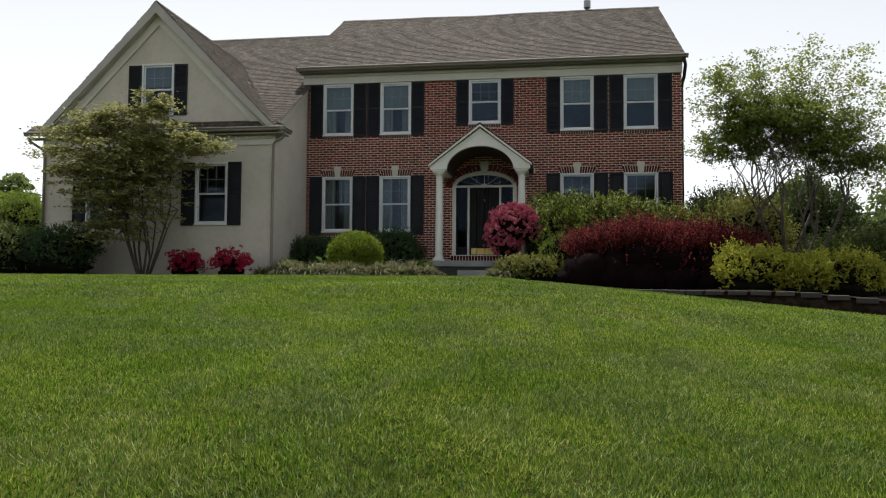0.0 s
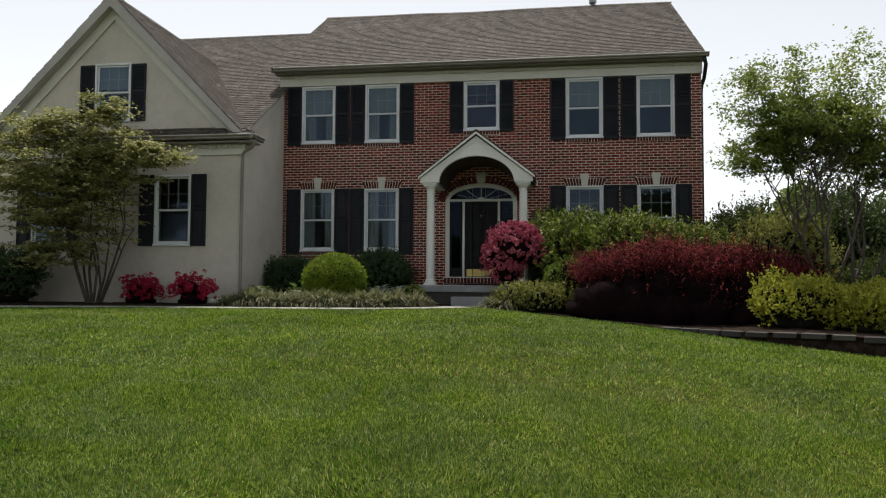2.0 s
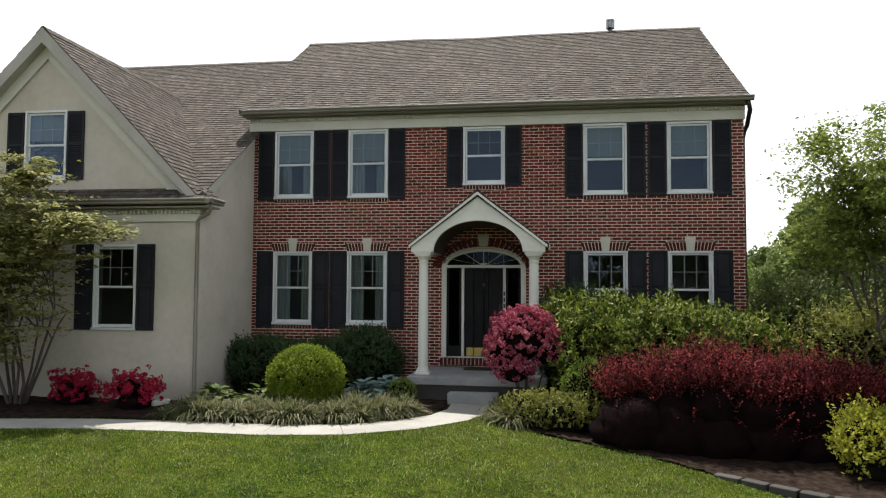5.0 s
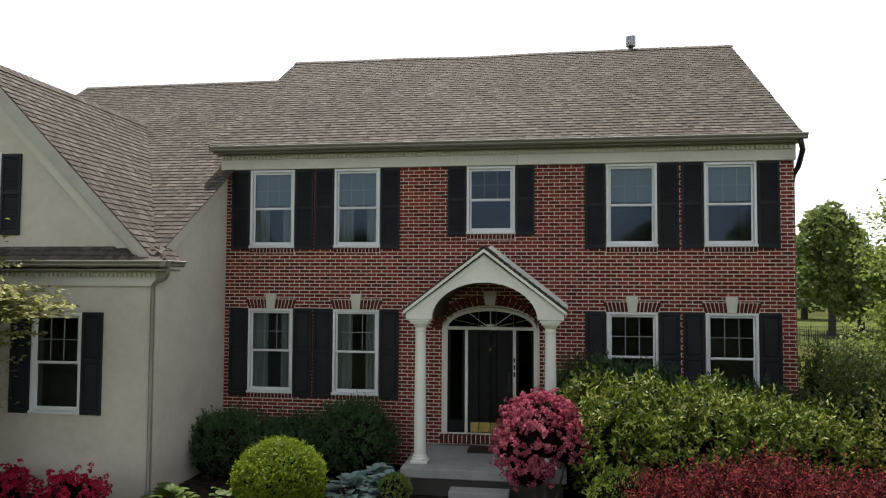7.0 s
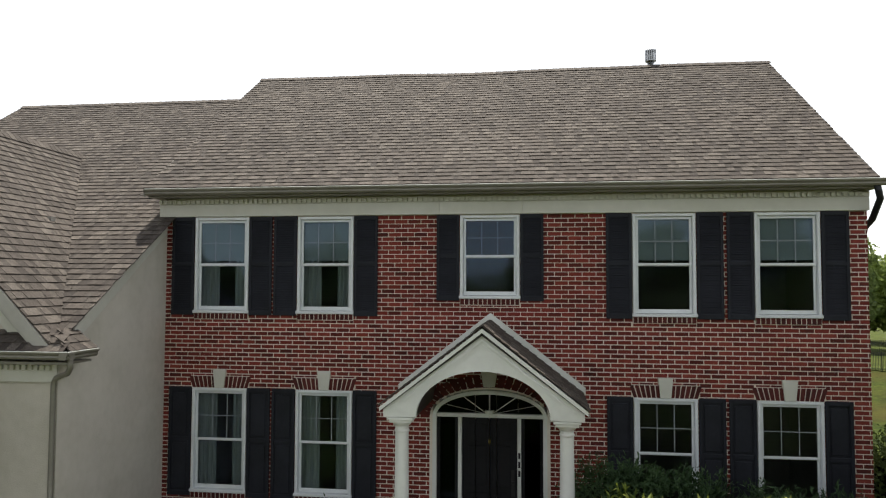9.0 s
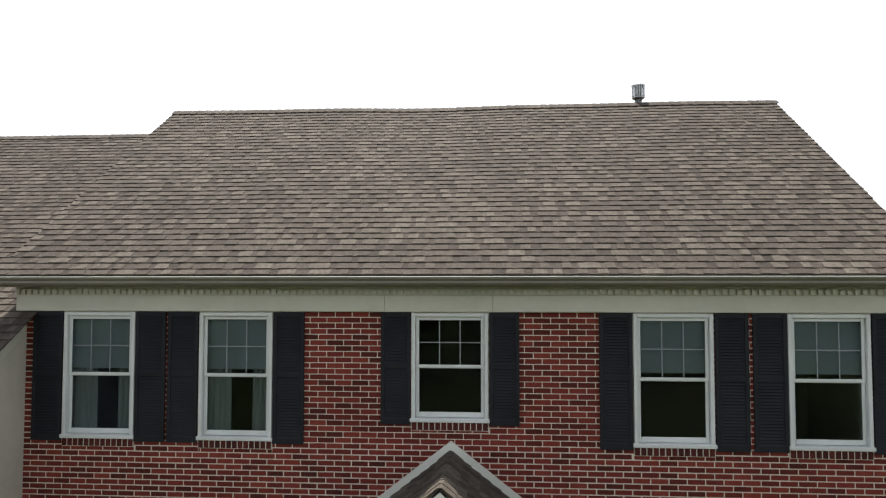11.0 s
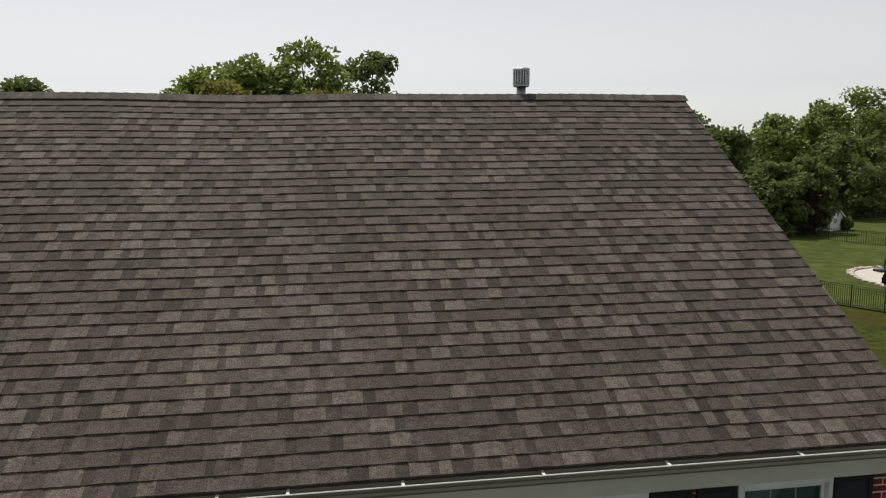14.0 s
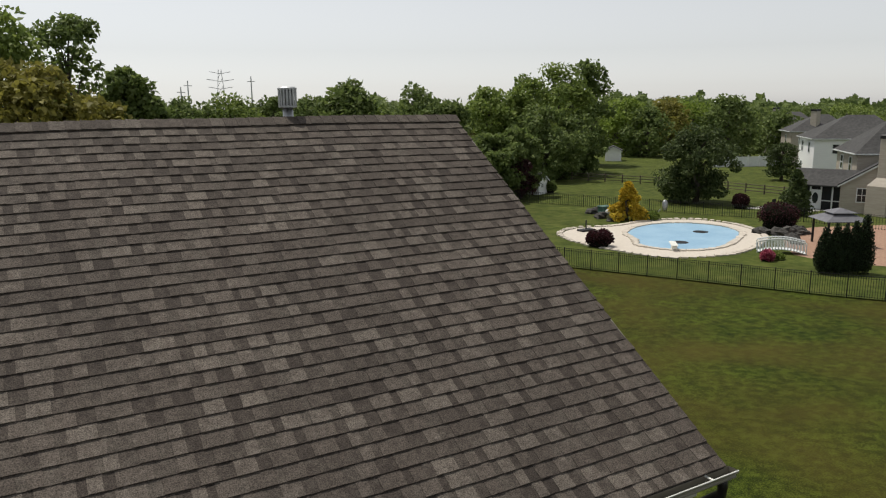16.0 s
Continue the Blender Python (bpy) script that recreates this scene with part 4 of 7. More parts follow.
# ---- stucco wing ----
WX0, WX1, WY, WC = -11.5, -5.08, -2.74, -8.3
GX1 = -4.70   # outer corner of the wing's gutter
wing_wins = [(-6.77, 1.31, 2.93, 0.44), (-9.83, 1.31, 2.93, 0.44), (-8.31, 4.18, 5.56, 0.45)]
ws = Build()
hw = [(x - h + 0.02, x + h - 0.02, a + 0.02, b - 0.02) for x, a, b, h in wing_wins]
for a, b, c, d in wall_cells(WX0, WX1, -1.2, 3.95, hw):
    ws.box(a, b, WY, WY + 0.25, c, d)
part("stucco_wall", ws.weld(), STUCCO, house, "grey-cream stucco front wall of the wing")
ws = Build()
for a, b, c, d in wall_cells(WC - 1.2, WC + 1.2, 3.95, 5.78, hw):
    ws.box(a, b, WY, WY + 0.25, c, d)
ws.prism([(WC - 3.05, 3.95), (WC - 1.2, 3.95), (WC - 1.2, 5.84)], WY, WY + 0.25)
ws.prism([(WC + 1.2, 3.95), (WC + 3.05, 3.95), (WC + 1.2, 5.84)], WY, WY + 0.25)
ws.prism([(WC - 1.2, 5.78), (WC + 1.2, 5.78), (WC + 1.2, 5.84), (WC, 7.06), (WC - 1.2, 5.84)], WY, WY + 0.25)
part("gable_wall", ws.weld(), STUCCO, house, "grey-cream stucco gable of the wing")
rw = Build()
BX = -5.19   # where the return wall meets the brick
rw.add([(WX1 - 0.2, WY + 0.25, -1.2), (WX1, WY + 0.25, -1.2), (BX, 0.0, -1.2), (BX - 0.2, 0.0, -1.2)] + [(WX1 - 0.2, WY + 0.25, 3.86), (WX1, WY + 0.25, 3.86), (BX, 0.0, 5.55), (BX - 0.2, 0.0, 5.55)], [(3, 2, 1, 0), (4, 5, 6, 7), (0, 1, 5, 4), (1, 2, 6, 5), (2, 3, 7, 6), (3, 0, 4, 7)])
part("stucco_wall", rw, STUCCO, house, "stucco return wall between wing and brick")
part("stucco_wall", Build().box(WX0, WX0 + 0.25, WY + 0.25, 6.0, -1.2, 3.9), STUCCO, house)
part("stucco_wall", Build().box(WX0, -5.2, 6.0, 6.25, -1.2, 3.9), STUCCO, house)
wf = Build()
wf.box(WX0 + 0.3, WX1 - 0.25, WY + 0.3, 5.9, 0.2, 0.3)
wf.box(WX0 + 0.3, WX1 - 0.25, WY + 0.3, 5.9, 3.45, 3.6)
wf.box(WX0 + 0.3, WX1 - 0.25, WY + 2.8, WY + 2.9, 0.3, 3.45)
wf.box(WC - 1.6, WC + 1.6, WY + 2.0, WY + 2.1, 3.6, 5.6)
part("inner_floor", wf, ROOM, house)
for x, a, b, h in wing_wins:
    window(x, a, b, WY, house, blind=0.42 if a > 4 else 0, half=h)
    for s in (-1, 1):
        e, o = x + s * (h + 0.012), x + s * (h + 0.37)
        shutter(min(e, o), max(e, o), a + (0.01 if a > 4 else 0.0), b - (0.03 if a > 4 else -0.01), WY, house, louvred=a > 4)

wfz = Build()
wfz.box(WX0 - 0.02, WX1 + 0.02, WY - 0.05, WY - 0.003, 3.36, 3.50, 0.004)
part("frieze", wfz, FRIEZE, house, "cream frieze board")
wd = Build()
wd.box(WX0 - 0.02, WX1 + 0.02, WY - 0.055, WY - 0.003, 3.502, 3.60)
dentil_course = part("dentil_course", wd, FRIEZE, house)
for k in range(80):
    piece("dentil", DENTIL, dentil_course, Matrix.Translation((WX0 + k * 0.08, WY - 0.053, 3.51)))
wso = Build()
wso.box(WX0 - 0.35, GX1 - 0.09, WY - 0.26, WY - 0.002, 3.602, 3.63)
wso.box(WX1 + 0.002, GX1 - 0.09, WY - 0.001, WY + 0.22, 3.602, 3.63)
part("soffit", wso, GUTTER, house)
gutter(WX0 - 0.38, GX1, WY - 0.25, 3.755, house, hangers=False)
turned = gutter(0.0, 0.62, 0.0, 0.0, house, hangers=False)
for ob in (turned, *turned.children):
    ob.data.transform(Matrix.Translation((GX1 - 0.118, WY - 0.37, 3.755)) @ Matrix.Rotation(radians(90), 4, "Z"))
# skirt roof under the gable
HX, HY, HZ = GX1 - 0.06, WY - 0.31, 3.755
shingled("skirt_roof", (WX0 - 0.36, HY, HZ), (1, 0, 0), (0, 0.34, 0.26), HX - WX0 + 0.36, 0.42, house, 8, keep=lambda p: p.x < HX - (p.y - HY), deck_at=[(WX0 - 0.36, HY, HZ), (HX, HY, HZ), (HX - 0.334, HY + 0.334, HZ + 0.255), (WX0 - 0.36, HY + 0.334, HZ + 0.255)])
shingled("skirt_roof", (HX, HY, HZ), (0, 1, 0), (-0.34, 0, 0.26), 0.62, 0.42, house, 9, keep=lambda p: p.y - HY > HX - p.x, deck_at=[(HX, HY, HZ), (HX, HY + 0.62, HZ), (HX - 0.334, HY + 0.62, HZ + 0.255), (HX - 0.334, HY + 0.334, HZ + 0.255)])
# slopes of the wing's gable roof
SL = 1.02
WR = 7.15   # ridge of the wing
LS, LY0, LY1, LZ1 = 0.647, -2.92, 4.97, 8.87   # link roof: slope, eave, ridge
LZ0 = LZ1 - LS * (LY1 - LY0)
LX0, LX1 = -11.7, -5.03
EZ = 3.76
ex = WC + (WR - EZ) / SL


def above_left(p):
    return p.z > LZ1 - LS * (LY1 - p.y) - 0.15


def above_wing(p):
    return p.z > WR - SL * abs(p.x - WC) - 0.15


upv = Vector((-(ex - WC), 0, WR - EZ))
wing_roof = shingled("wing_roof", (ex, WY - 0.22, EZ), (0, 1, 0), upv, 6.2, upv.length, house, 11, keep=above_left, deck_at=[(ex, WY - 0.22, EZ), (ex, -2.82, EZ), (WC, 2.25, WR), (WC, WY - 0.22, WR)])
upl = Vector((ex - WC, 0, WR - EZ))
shingled("wing_roof", (2 * WC - ex, 3.4, EZ), (0, -1, 0), upl, 6.36, upl.length, house, 12, keep=lambda p: p.y < 0.2)
ridge_caps((WC, WY - 0.22, WR + 0.005), (WC, 2.3, WR + 0.005), wing_roof, 1.0)
# roof between wing and brick front
upm = Vector((0, LY1 - LY0, LZ1 - LZ0))
link_roof = shingled("link_roof", (LX0, LY0, LZ0), (1, 0, 0), upm, LX1 - LX0, upm.length, house, 14, keep=lambda p: above_wing(p) and (p.x < -5.38 or p.y < 0.1), deck_at=[(LX0, LY0, LZ0), (LX1 - 0.075, LY0, LZ0), (LX1 - 0.34, LY1, LZ1), (LX0, LY1, LZ1)])
ridge_caps((LX0, LY1, LZ1 + 0.005), (-5.4, LY1, LZ1 + 0.005), link_roof, LS)
lb = Build()
lb.add([(LX0, LY1 + 0.01, LZ1 - 0.03), (-5.2, LY1 + 0.01, LZ1 - 0.03), (-5.2, 9.8, 5.0), (LX0, 9.8, 5.0), (LX0, LY0 + 0.2, LZ0)], [(0, 3, 2, 1), (0, 4, 3)])
part("rear_roof", lb, SHINGLE, house)
# rake boards of the wing
for s in (-1, 1):
    rb = Build()
    for y0, y1, w0, w1 in ((WY - 0.235, WY - 0.20, 0.0, 0.21), (WY - 0.05, WY - 0.004, 0.16, 0.40)):
        top = [(WC, WR - 0.015 - w0 * 1.4), (WC + s * (ex - WC - w0 * 0.0), EZ - 0.015 - w0 * 1.4)]
        bot = [(WC, WR - 0.015 - w1 * 1.4), (WC + s * (ex - WC - w1 * 0.0), EZ - 0.015 - w1 * 1.4)]
        if w0 > 0:
            lim = (3.25) / (ex - WC)
            top[1] = (WC + s * 3.25, top[0][1] + (top[1][1] - top[0][1]) * lim)
            bot[1] = (WC + s * 3.0, bot[0][1] + (bot[1][1] - bot[0][1]) * 3.0 / (ex - WC))
        else:
            bot[1] = (WC + s * (ex - WC - 0.2), EZ - 0.02)
        rb.strip(top, bot, y0, y1)
        part("rake_board", rb, FRIEZE if w0 > 0 else RAKE, house, "cream rake frieze of the wing gable" if w0 > 0 else "grey-tan rake board of the wing gable")
        rb = Build()
    top = [(WC, WR - 0.015), (WC + s * (ex - WC), EZ - 0.015)]
    rb.strip([(WC, WR - 0.25), (WC + s * (ex - WC - 0.25), EZ)], [(WC, WR - 0.29), (WC + s * (ex - WC - 0.29), EZ)], WY - 0.2, WY - 0.004)
    part("rake_soffit", rb, RAKE, house)
# rake at the free edge of the link roof
for name, d0, d1, p0, p1 in (("rake_board", -0.03, -0.19, 0.004, 0.036), ("rake_moulding", -0.192, -0.25, 0.002, 0.02)):
    rk = Build()
    vs = []
    for px in (p0, p1):
        for dz in (d0, d1):
            for y, x in ((-2.50, WX1), (-0.06, BX)):
                vs.append((x + px, y, LZ1 - LS * (LY1 - y) + dz))
    rk.add(vs, [(0, 1, 3, 2), (4, 6, 7, 5), (0, 4, 5, 1), (2, 3, 7, 6), (0, 2, 6, 4), (1, 5, 7, 3)])
    part(name, rk, FRIEZE, house)

# downspouts
dsp = Build()
dsp.tube([(5.38, -0.33, 5.97), (5.40, -0.33, 5.88), (5.43, -0.30, 5.78), (5.44, -0.02, 5.52), (5.43, 0.2, 5.42), (5.43, 0.3, 5.28), (5.43, 0.3, -0.6)], 0.046, 10)
part("downspout", dsp, DARK, house, "dark metal downspout", smooth=True)
dsp = Build()
dsp.tube([(-4.76, WY - 0.24, 3.66), (-4.76, WY - 0.23, 3.57), (-4.84, WY - 0.16, 3.49), (-5.06, WY - 0.06, 3.42), (-5.10, WY - 0.05, 3.36), (-5.11, WY - 0.04, 3.25), (-5.11, WY - 0.04, 0.18), (-5.11, WY - 0.1, 0.12)], 0.034, 10)
part("downspout", dsp, GUTTER, house, "tan metal downspout", smooth=True)
dsp = Build()
dsp.tube([(WX0 - 0.25, WY - 0.33, 3.63), (WX0 - 0.24, WY - 0.32, 3.55), (WX0 - 0.1, WY - 0.1, 3.4), (WX0 + 0.02, WY - 0.04, 3.3), (WX0 + 0.03, WY - 0.04, 0.1)], 0.034, 10)
part("downspout", dsp, GUTTER, house, "tan metal downspout", smooth=True)
ext = thing("downspout_extension", (-5.4, -3.5, 0.1), "white plastic downspout extension lying on mulch", "drain pipe")
b = Build()
b.box(-0.04, 0.04, -0.45, -0.1, 0.0, 0.09, 0.012, Matrix.Translation((-5.28, -3.2, 0.06)) @ Matrix.Rotation(-0.35, 4, "Z"))
part("pipe", b, TRIM, ext)

# ---- porch and door ----
PC = 0.03
slab = Build()
slab.box(PC - 1.33, PC + 1.33, -1.83, 0.0, 0.30, 0.455, 0.012)
slab.box(-0.47, 0.47, -2.14, -1.835, -0.05, 0.20, 0.012)
part("porch_slab", slab, SLAB, house, "grey concrete porch slab with one step")
base = Build()
base.box(PC - 1.28, PC + 1.28, -1.78, -0.002, -0.2, 0.298)
part("porch_base", base, STONE, house, "dark stone base of the porch")
dm = thing("doormat", (0.1, -0.4, 0.455), "dark coir doormat before the front door", "doormat")
b = Build()
b.box(-0.35, 0.55, -0.62, -0.14, 0.456, 0.474, 0.006)
part("mat", b, MAT, dm)
for x in (PC - 1.08, PC + 1.08):
    c = Build()
    c.box(x - 0.145, x + 0.145, -1.545, -1.255, 0.456, 0.50, 0.006)
    c.lathe(x, -1.4, [(0.138, 0.50), (0.138, 0.53), (0.115, 0.55), (0.118, 0.57), (0.100, 0.59), (0.099, 1.2), (0.095, 1.9), (0.088, 2.62), (0.095, 2.63), (0.100, 2.65), (0.089, 2.665), (0.089, 2.70), (0.118, 2.73), (0.128, 2.76)], 28)
    c.box(x - 0.15, x + 0.15, -1.55, -1.25, 2.76, 2.80, 0.006)
    c.box(x - 0.175, x + 0.175, -1.575, -1.225, 2.80, 2.835, 0.006)
    part("column", c, TRIM, house, "white round porch column", smooth=False)
# arched pediment
out = [(PC - 1.30, 2.84), (PC - 1.30, 2.99), (PC, 3.99), (PC + 1.30, 2.99), (PC + 1.30, 2.84)]
arch = [(PC + 0.87 * math.cos(math.pi * k / 24), arch_z(0.87 * math.cos(math.pi * k / 24), 0.87, 2.84, 0.61)) for k in range(25)]
pd = Build()
y0, y1 = -1.58, -1.46
tops = []
for x, zz in arch:
    xt = x if abs(x - PC) < 0.86 else PC + math.copysign(1.30, x - PC)
    tops.append((xt, 2.99 + (1.30 - abs(xt - PC)) * 0.769))
pd.strip(tops, arch, y0, y1)
for s in (-1, 1):
    pd.prism([(PC + s * 1.30, 2.84), (PC + s * 1.30, 2.995), (PC + s * 0.87, 2.845)], y0, y1)
pediment = part("pediment", pd, TRIM, house, "white arched porch pediment")
# mouldings along the rakes
for s in (-1, 1):
    pd = Build()
    pd.strip([(PC, 3.86), (PC + s * 1.02, 3.075)], [(PC, 3.835), (PC + s * 1.02, 3.05)], -1.60, -1.575)
    part("moulding", pd, TRIM, pediment)
    pd = Build()
    pd.strip([(PC, 3.80), (PC + s * 0.98, 3.045)], [(PC, 3.785), (PC + s * 0.98, 3.03)], -1.59, -1.575)
    part("moulding", pd, TRIM, pediment)
    pd = Build()
    pd.strip([(PC, 4.005), (PC + s * 1.34, 2.975)], [(PC, 3.95), (PC + s * 1.34, 2.92)], -1.64, -1.575)
    # side beams and vault sides
    part("cornice", pd, TRIM, pediment)
    part("beam", Build().box(PC + s * 1.08 - 0.15, PC + s * 1.08 + 0.15, -1.458, 0.0, 2.842, 2.985), TRIM, house, "white porch beam")
vault = Build()
vs = [(x, y, zz) for y in (-1.459, -0.002) for x, zz in arch]
vault.add(vs, [(k, k + 1, 26 + k, 25 + k) for k in range(24)])
part("vault", vault, STAINED, house, "dark stained barrel ceiling of the porch")
for s in (-1, 1):
    q = Vector((-s * 1.36, 0, 1.05))
    if s == 1:
        shingled("porch_roof", (PC + 1.36, -1.62, 2.985), (0, 1, 0), q, 1.60, q.length, house, 21)
    else:
        shingled("porch_roof", (PC - 1.36, -0.02, 2.985), (0, -1, 0), q, 1.60, q.length, house, 22)
fsh = Build()
for s in (-1, 1):
    fsh.strip([(PC, 4.15), (PC + s * 1.40, 3.06)], [(PC, 4.03), (PC + s * 1.40, 2.95)], -0.05, -0.006)
part("flashing", fsh, TRIM, house, "pale flashing trim along the porch roof")
ridge_caps((PC, -1.62, 4.035), (PC, -0.05, 4.035), house, 0.77)

# entrance
dr = Build()
ol = [(DX - 0.86, 0.65), (DX - 0.86, 2.6)] + [(DX - 0.86 * math.cos(math.pi * k / 20), arch_z(0.86 * math.cos(math.pi * k / 20), 0.86, 2.6, 0.385)) for k in range(1, 20)] + [(DX + 0.86, 2.6), (DX + 0.86, 0.65)]
il = [(DX - 0.80, 0.65), (DX - 0.80, 2.6)] + [(DX - 0.80 * math.cos(math.pi * k / 20), arch_z(0.80 * math.cos(math.pi * k / 20), 0.80, 2.6, 0.325)) for k in range(1, 20)] + [(DX + 0.80, 2.6), (DX + 0.80, 0.65)]
dr.strip(ol, il, 0.0, 0.16)
dr.box(DX - 0.80, DX + 0.80, 0.02, 0.16, 2.575, 2.635, 0.006)
for x in (-0.445, 0.445):
    dr.box(DX + x - 0.028, DX + x + 0.028, 0.02, 0.16, 0.65, 2.575, 0.005)
dr.box(DX - 0.8, DX + 0.8, 0.03, 0.2, 0.648, 0.672)
entrance = part("door_frame", dr, TRIM, house, "white arched door frame with fanlight")
fan = Build()
for k in range(1, 6):
    a = math.pi * k / 6
    ex_, ez_ = 0.79 * math.cos(a), 0.32 * math.sin(a)
    fan.add([(DX + 0.10 * math.cos(a) - 0.010, 0.06, 2.635), (DX + 0.10 * math.cos(a) + 0.010, 0.06, 2.635), (DX + ex_ + 0.010, 0.06, 2.6 + ez_), (DX + ex_ - 0.010, 0.06, 2.6 + ez_), (DX + 0.1 * math.cos(a), 0.085, 2.635), (DX + ex_, 0.085, 2.6 + ez_)], [(0, 1, 2, 3), (0, 3, 5, 4), (1, 4, 5, 2)])
fan.lathe(DX, 0.07, [(0.07, 2.62), (0.07, 2.68)], 12)
part("fan_bar", fan, TRIM, entrance)
g = Build()
g.prism([(x, zz) for x, zz in il[1:-1]], 0.09, 0.094)
part("fanlight_pane", g, STORM, entrance)
for s in (-1, 1):
    a, b2 = sorted((DX + s * 0.475, DX + s * 0.80))
    sl = Build()
    sl.box(a, b2, 0.05, 0.12, 0.672, 0.90, 0.006)
    sl.box(a, a + 0.05, 0.05, 0.12, 0.90, 2.575, 0.005)
    sl.box(b2 - 0.05, b2, 0.05, 0.12, 0.90, 2.575, 0.005)
    part("sidelight_frame", sl, DOOR, entrance)
    gl = Build()
    gl.box(a + 0.05, b2 - 0.05, 0.08, 0.085, 0.90, 2.575)
    part("sidelight_pane", gl, STORM, entrance)
lf = Build()
lf.box(DX - 0.415, DX + 0.415, 0.08, 0.12, 0.675, 2.573, 0.004)
panels = []
for zz0, zz1 in ((0.95, 1.45), (1.55, 2.15), (2.22, 2.48)):
    for a, b2 in ((-0.32, -0.04), (0.04, 0.32)):
        panels.append(Build().box(DX + a, DX + b2, 0.066, 0.0795, zz0, zz1, 0.012))
leafdoor = part("door", lf, DOOR, house, "black panelled front door")
for b in panels:
    part("panel", b, DOOR, leafdoor)
kp = Build()
kp.box(DX - 0.37, DX + 0.37, 0.072, 0.079, 0.685, 0.865, 0.003)
part("kick_plate", kp, BRASS, leafdoor, "polished brass kick plate")
kn = Build()
kn.lathe(0, 0, [(0.012, 0.0), (0.012, 0.03), (0.026, 0.04), (0.028, 0.06), (0.015, 0.072)], 12)
km = Build().add([Matrix.Translation((DX + 0.35, 0.078, 1.62)) @ Matrix.Rotation(radians(90), 4, "X") @ Vector(v) for v in kn.v], kn.f)
km.box(DX + 0.325, DX + 0.375, 0.07, 0.08, 1.40, 1.80, 0.004)
part("handle", km, DARK, leafdoor, "dark door handle set")
kk = Build()
kk.box(DX - 0.02, DX + 0.02, 0.055, 0.08, 2.19, 2.24, 0.004)
part("knocker", kk, BRASS, leafdoor)
nb = thing("house_number", (DX + 0.445, 0.0, 1.9), "dark house number marks on the door frame", "house number")
b = Build()
for k in range(3):
    b.box(DX + 0.43, DX + 0.462, 0.008, 0.018, 1.72 + k * 0.13, 1.81 + k * 0.13, 0.004)
part("mark", b, DARK, nb)

# ---- planting by the house ----


def ball_bush(name, label, x, y, rx, ry, h, material, n, length, width, seed, category="shrub", **kw):
    rng = np.random.default_rng(seed)
    z = gz(x, y) + float(bank_up(x, y)) + 0.02
    return bush(name, label, category, (x, y, z), skirts=[(x, y, z + 0.16 * h, rx * 0.74, ry * 0.74, 0.26 * h)], balls=heap(rng, x, y, z, rx, ry, h, kw.pop("n_lumps", 7)), material=material, n=n, length=length, width=width, seed=seed, **kw)


# clipped ball, one smooth form
zb = 0.04
bush("boxwood", "clipped round bright yellow-green boxwood beside the walk", "shrub", (-2.85, -3.1, zb), [(-2.85, -3.1, zb + 0.50, 0.63, 0.61, 0.53), (-2.85, -3.1, zb + 0.3, 0.60, 0.58, 0.38)], LEAF_BOX, 6500, 0.034, 0.024, seed=5, depth=0.07, shrink=0.86, shoot=(6, 0.09), rough=0.015, upright=0.3)
for x, y, rx, ry, h, sd in ((-4.5, -1.05, 0.78, 0.6, 0.98, 11), (-3.45, -1.1, 0.75, 0.6, 0.95, 12), (-2.35, -0.85, 0.70, 0.62, 1.2, 13)):
    ball_bush("yew", "dark green rounded yew against the brick wall", x, y, rx, ry, h, LEAF_YEW, 1500, 0.06, 0.02, sd, group="yews by the house", shoot=(11, 0.2), rough=0.08, shrink=0.74, upright=0.4)
ball_bush("yew", "dark green yew beside the porch column", 1.75, -0.95, 0.62, 0.55, 2.2, LEAF_YEW, 1100, 0.075, 0.02, 14, group="yews by the house", upright=0.9, shoot=(12, 0.24), rough=0.06, shrink=0.78)
for x, sd in ((2.9, 15), (3.9, 16), (4.8, 17)):
    ball_bush("yew", "dark spiky yew under the front windows", x, -0.75, 0.75, 0.5, 2.15 - 0.08 * (x - 2.9), LEAF_YEW, 800, 0.085, 0.02, sd, group="yews by the house", upright=0.9, shoot=(12, 0.26), rough=0.06, shrink=0.78)

# pink flowering rhododendron by the porch
rng = np.random.default_rng(30)
zr = gz(0.95, -2.6)
# blossoms thinned low down so the near-black core stands for its shaded underside
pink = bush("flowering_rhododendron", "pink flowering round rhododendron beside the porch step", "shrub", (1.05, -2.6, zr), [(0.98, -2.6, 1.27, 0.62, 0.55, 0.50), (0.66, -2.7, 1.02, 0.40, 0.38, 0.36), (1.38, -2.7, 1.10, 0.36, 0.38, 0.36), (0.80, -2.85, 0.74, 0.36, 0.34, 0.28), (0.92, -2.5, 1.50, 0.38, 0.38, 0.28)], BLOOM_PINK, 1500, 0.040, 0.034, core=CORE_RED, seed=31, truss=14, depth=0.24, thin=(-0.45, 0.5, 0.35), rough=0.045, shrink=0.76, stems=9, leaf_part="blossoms")
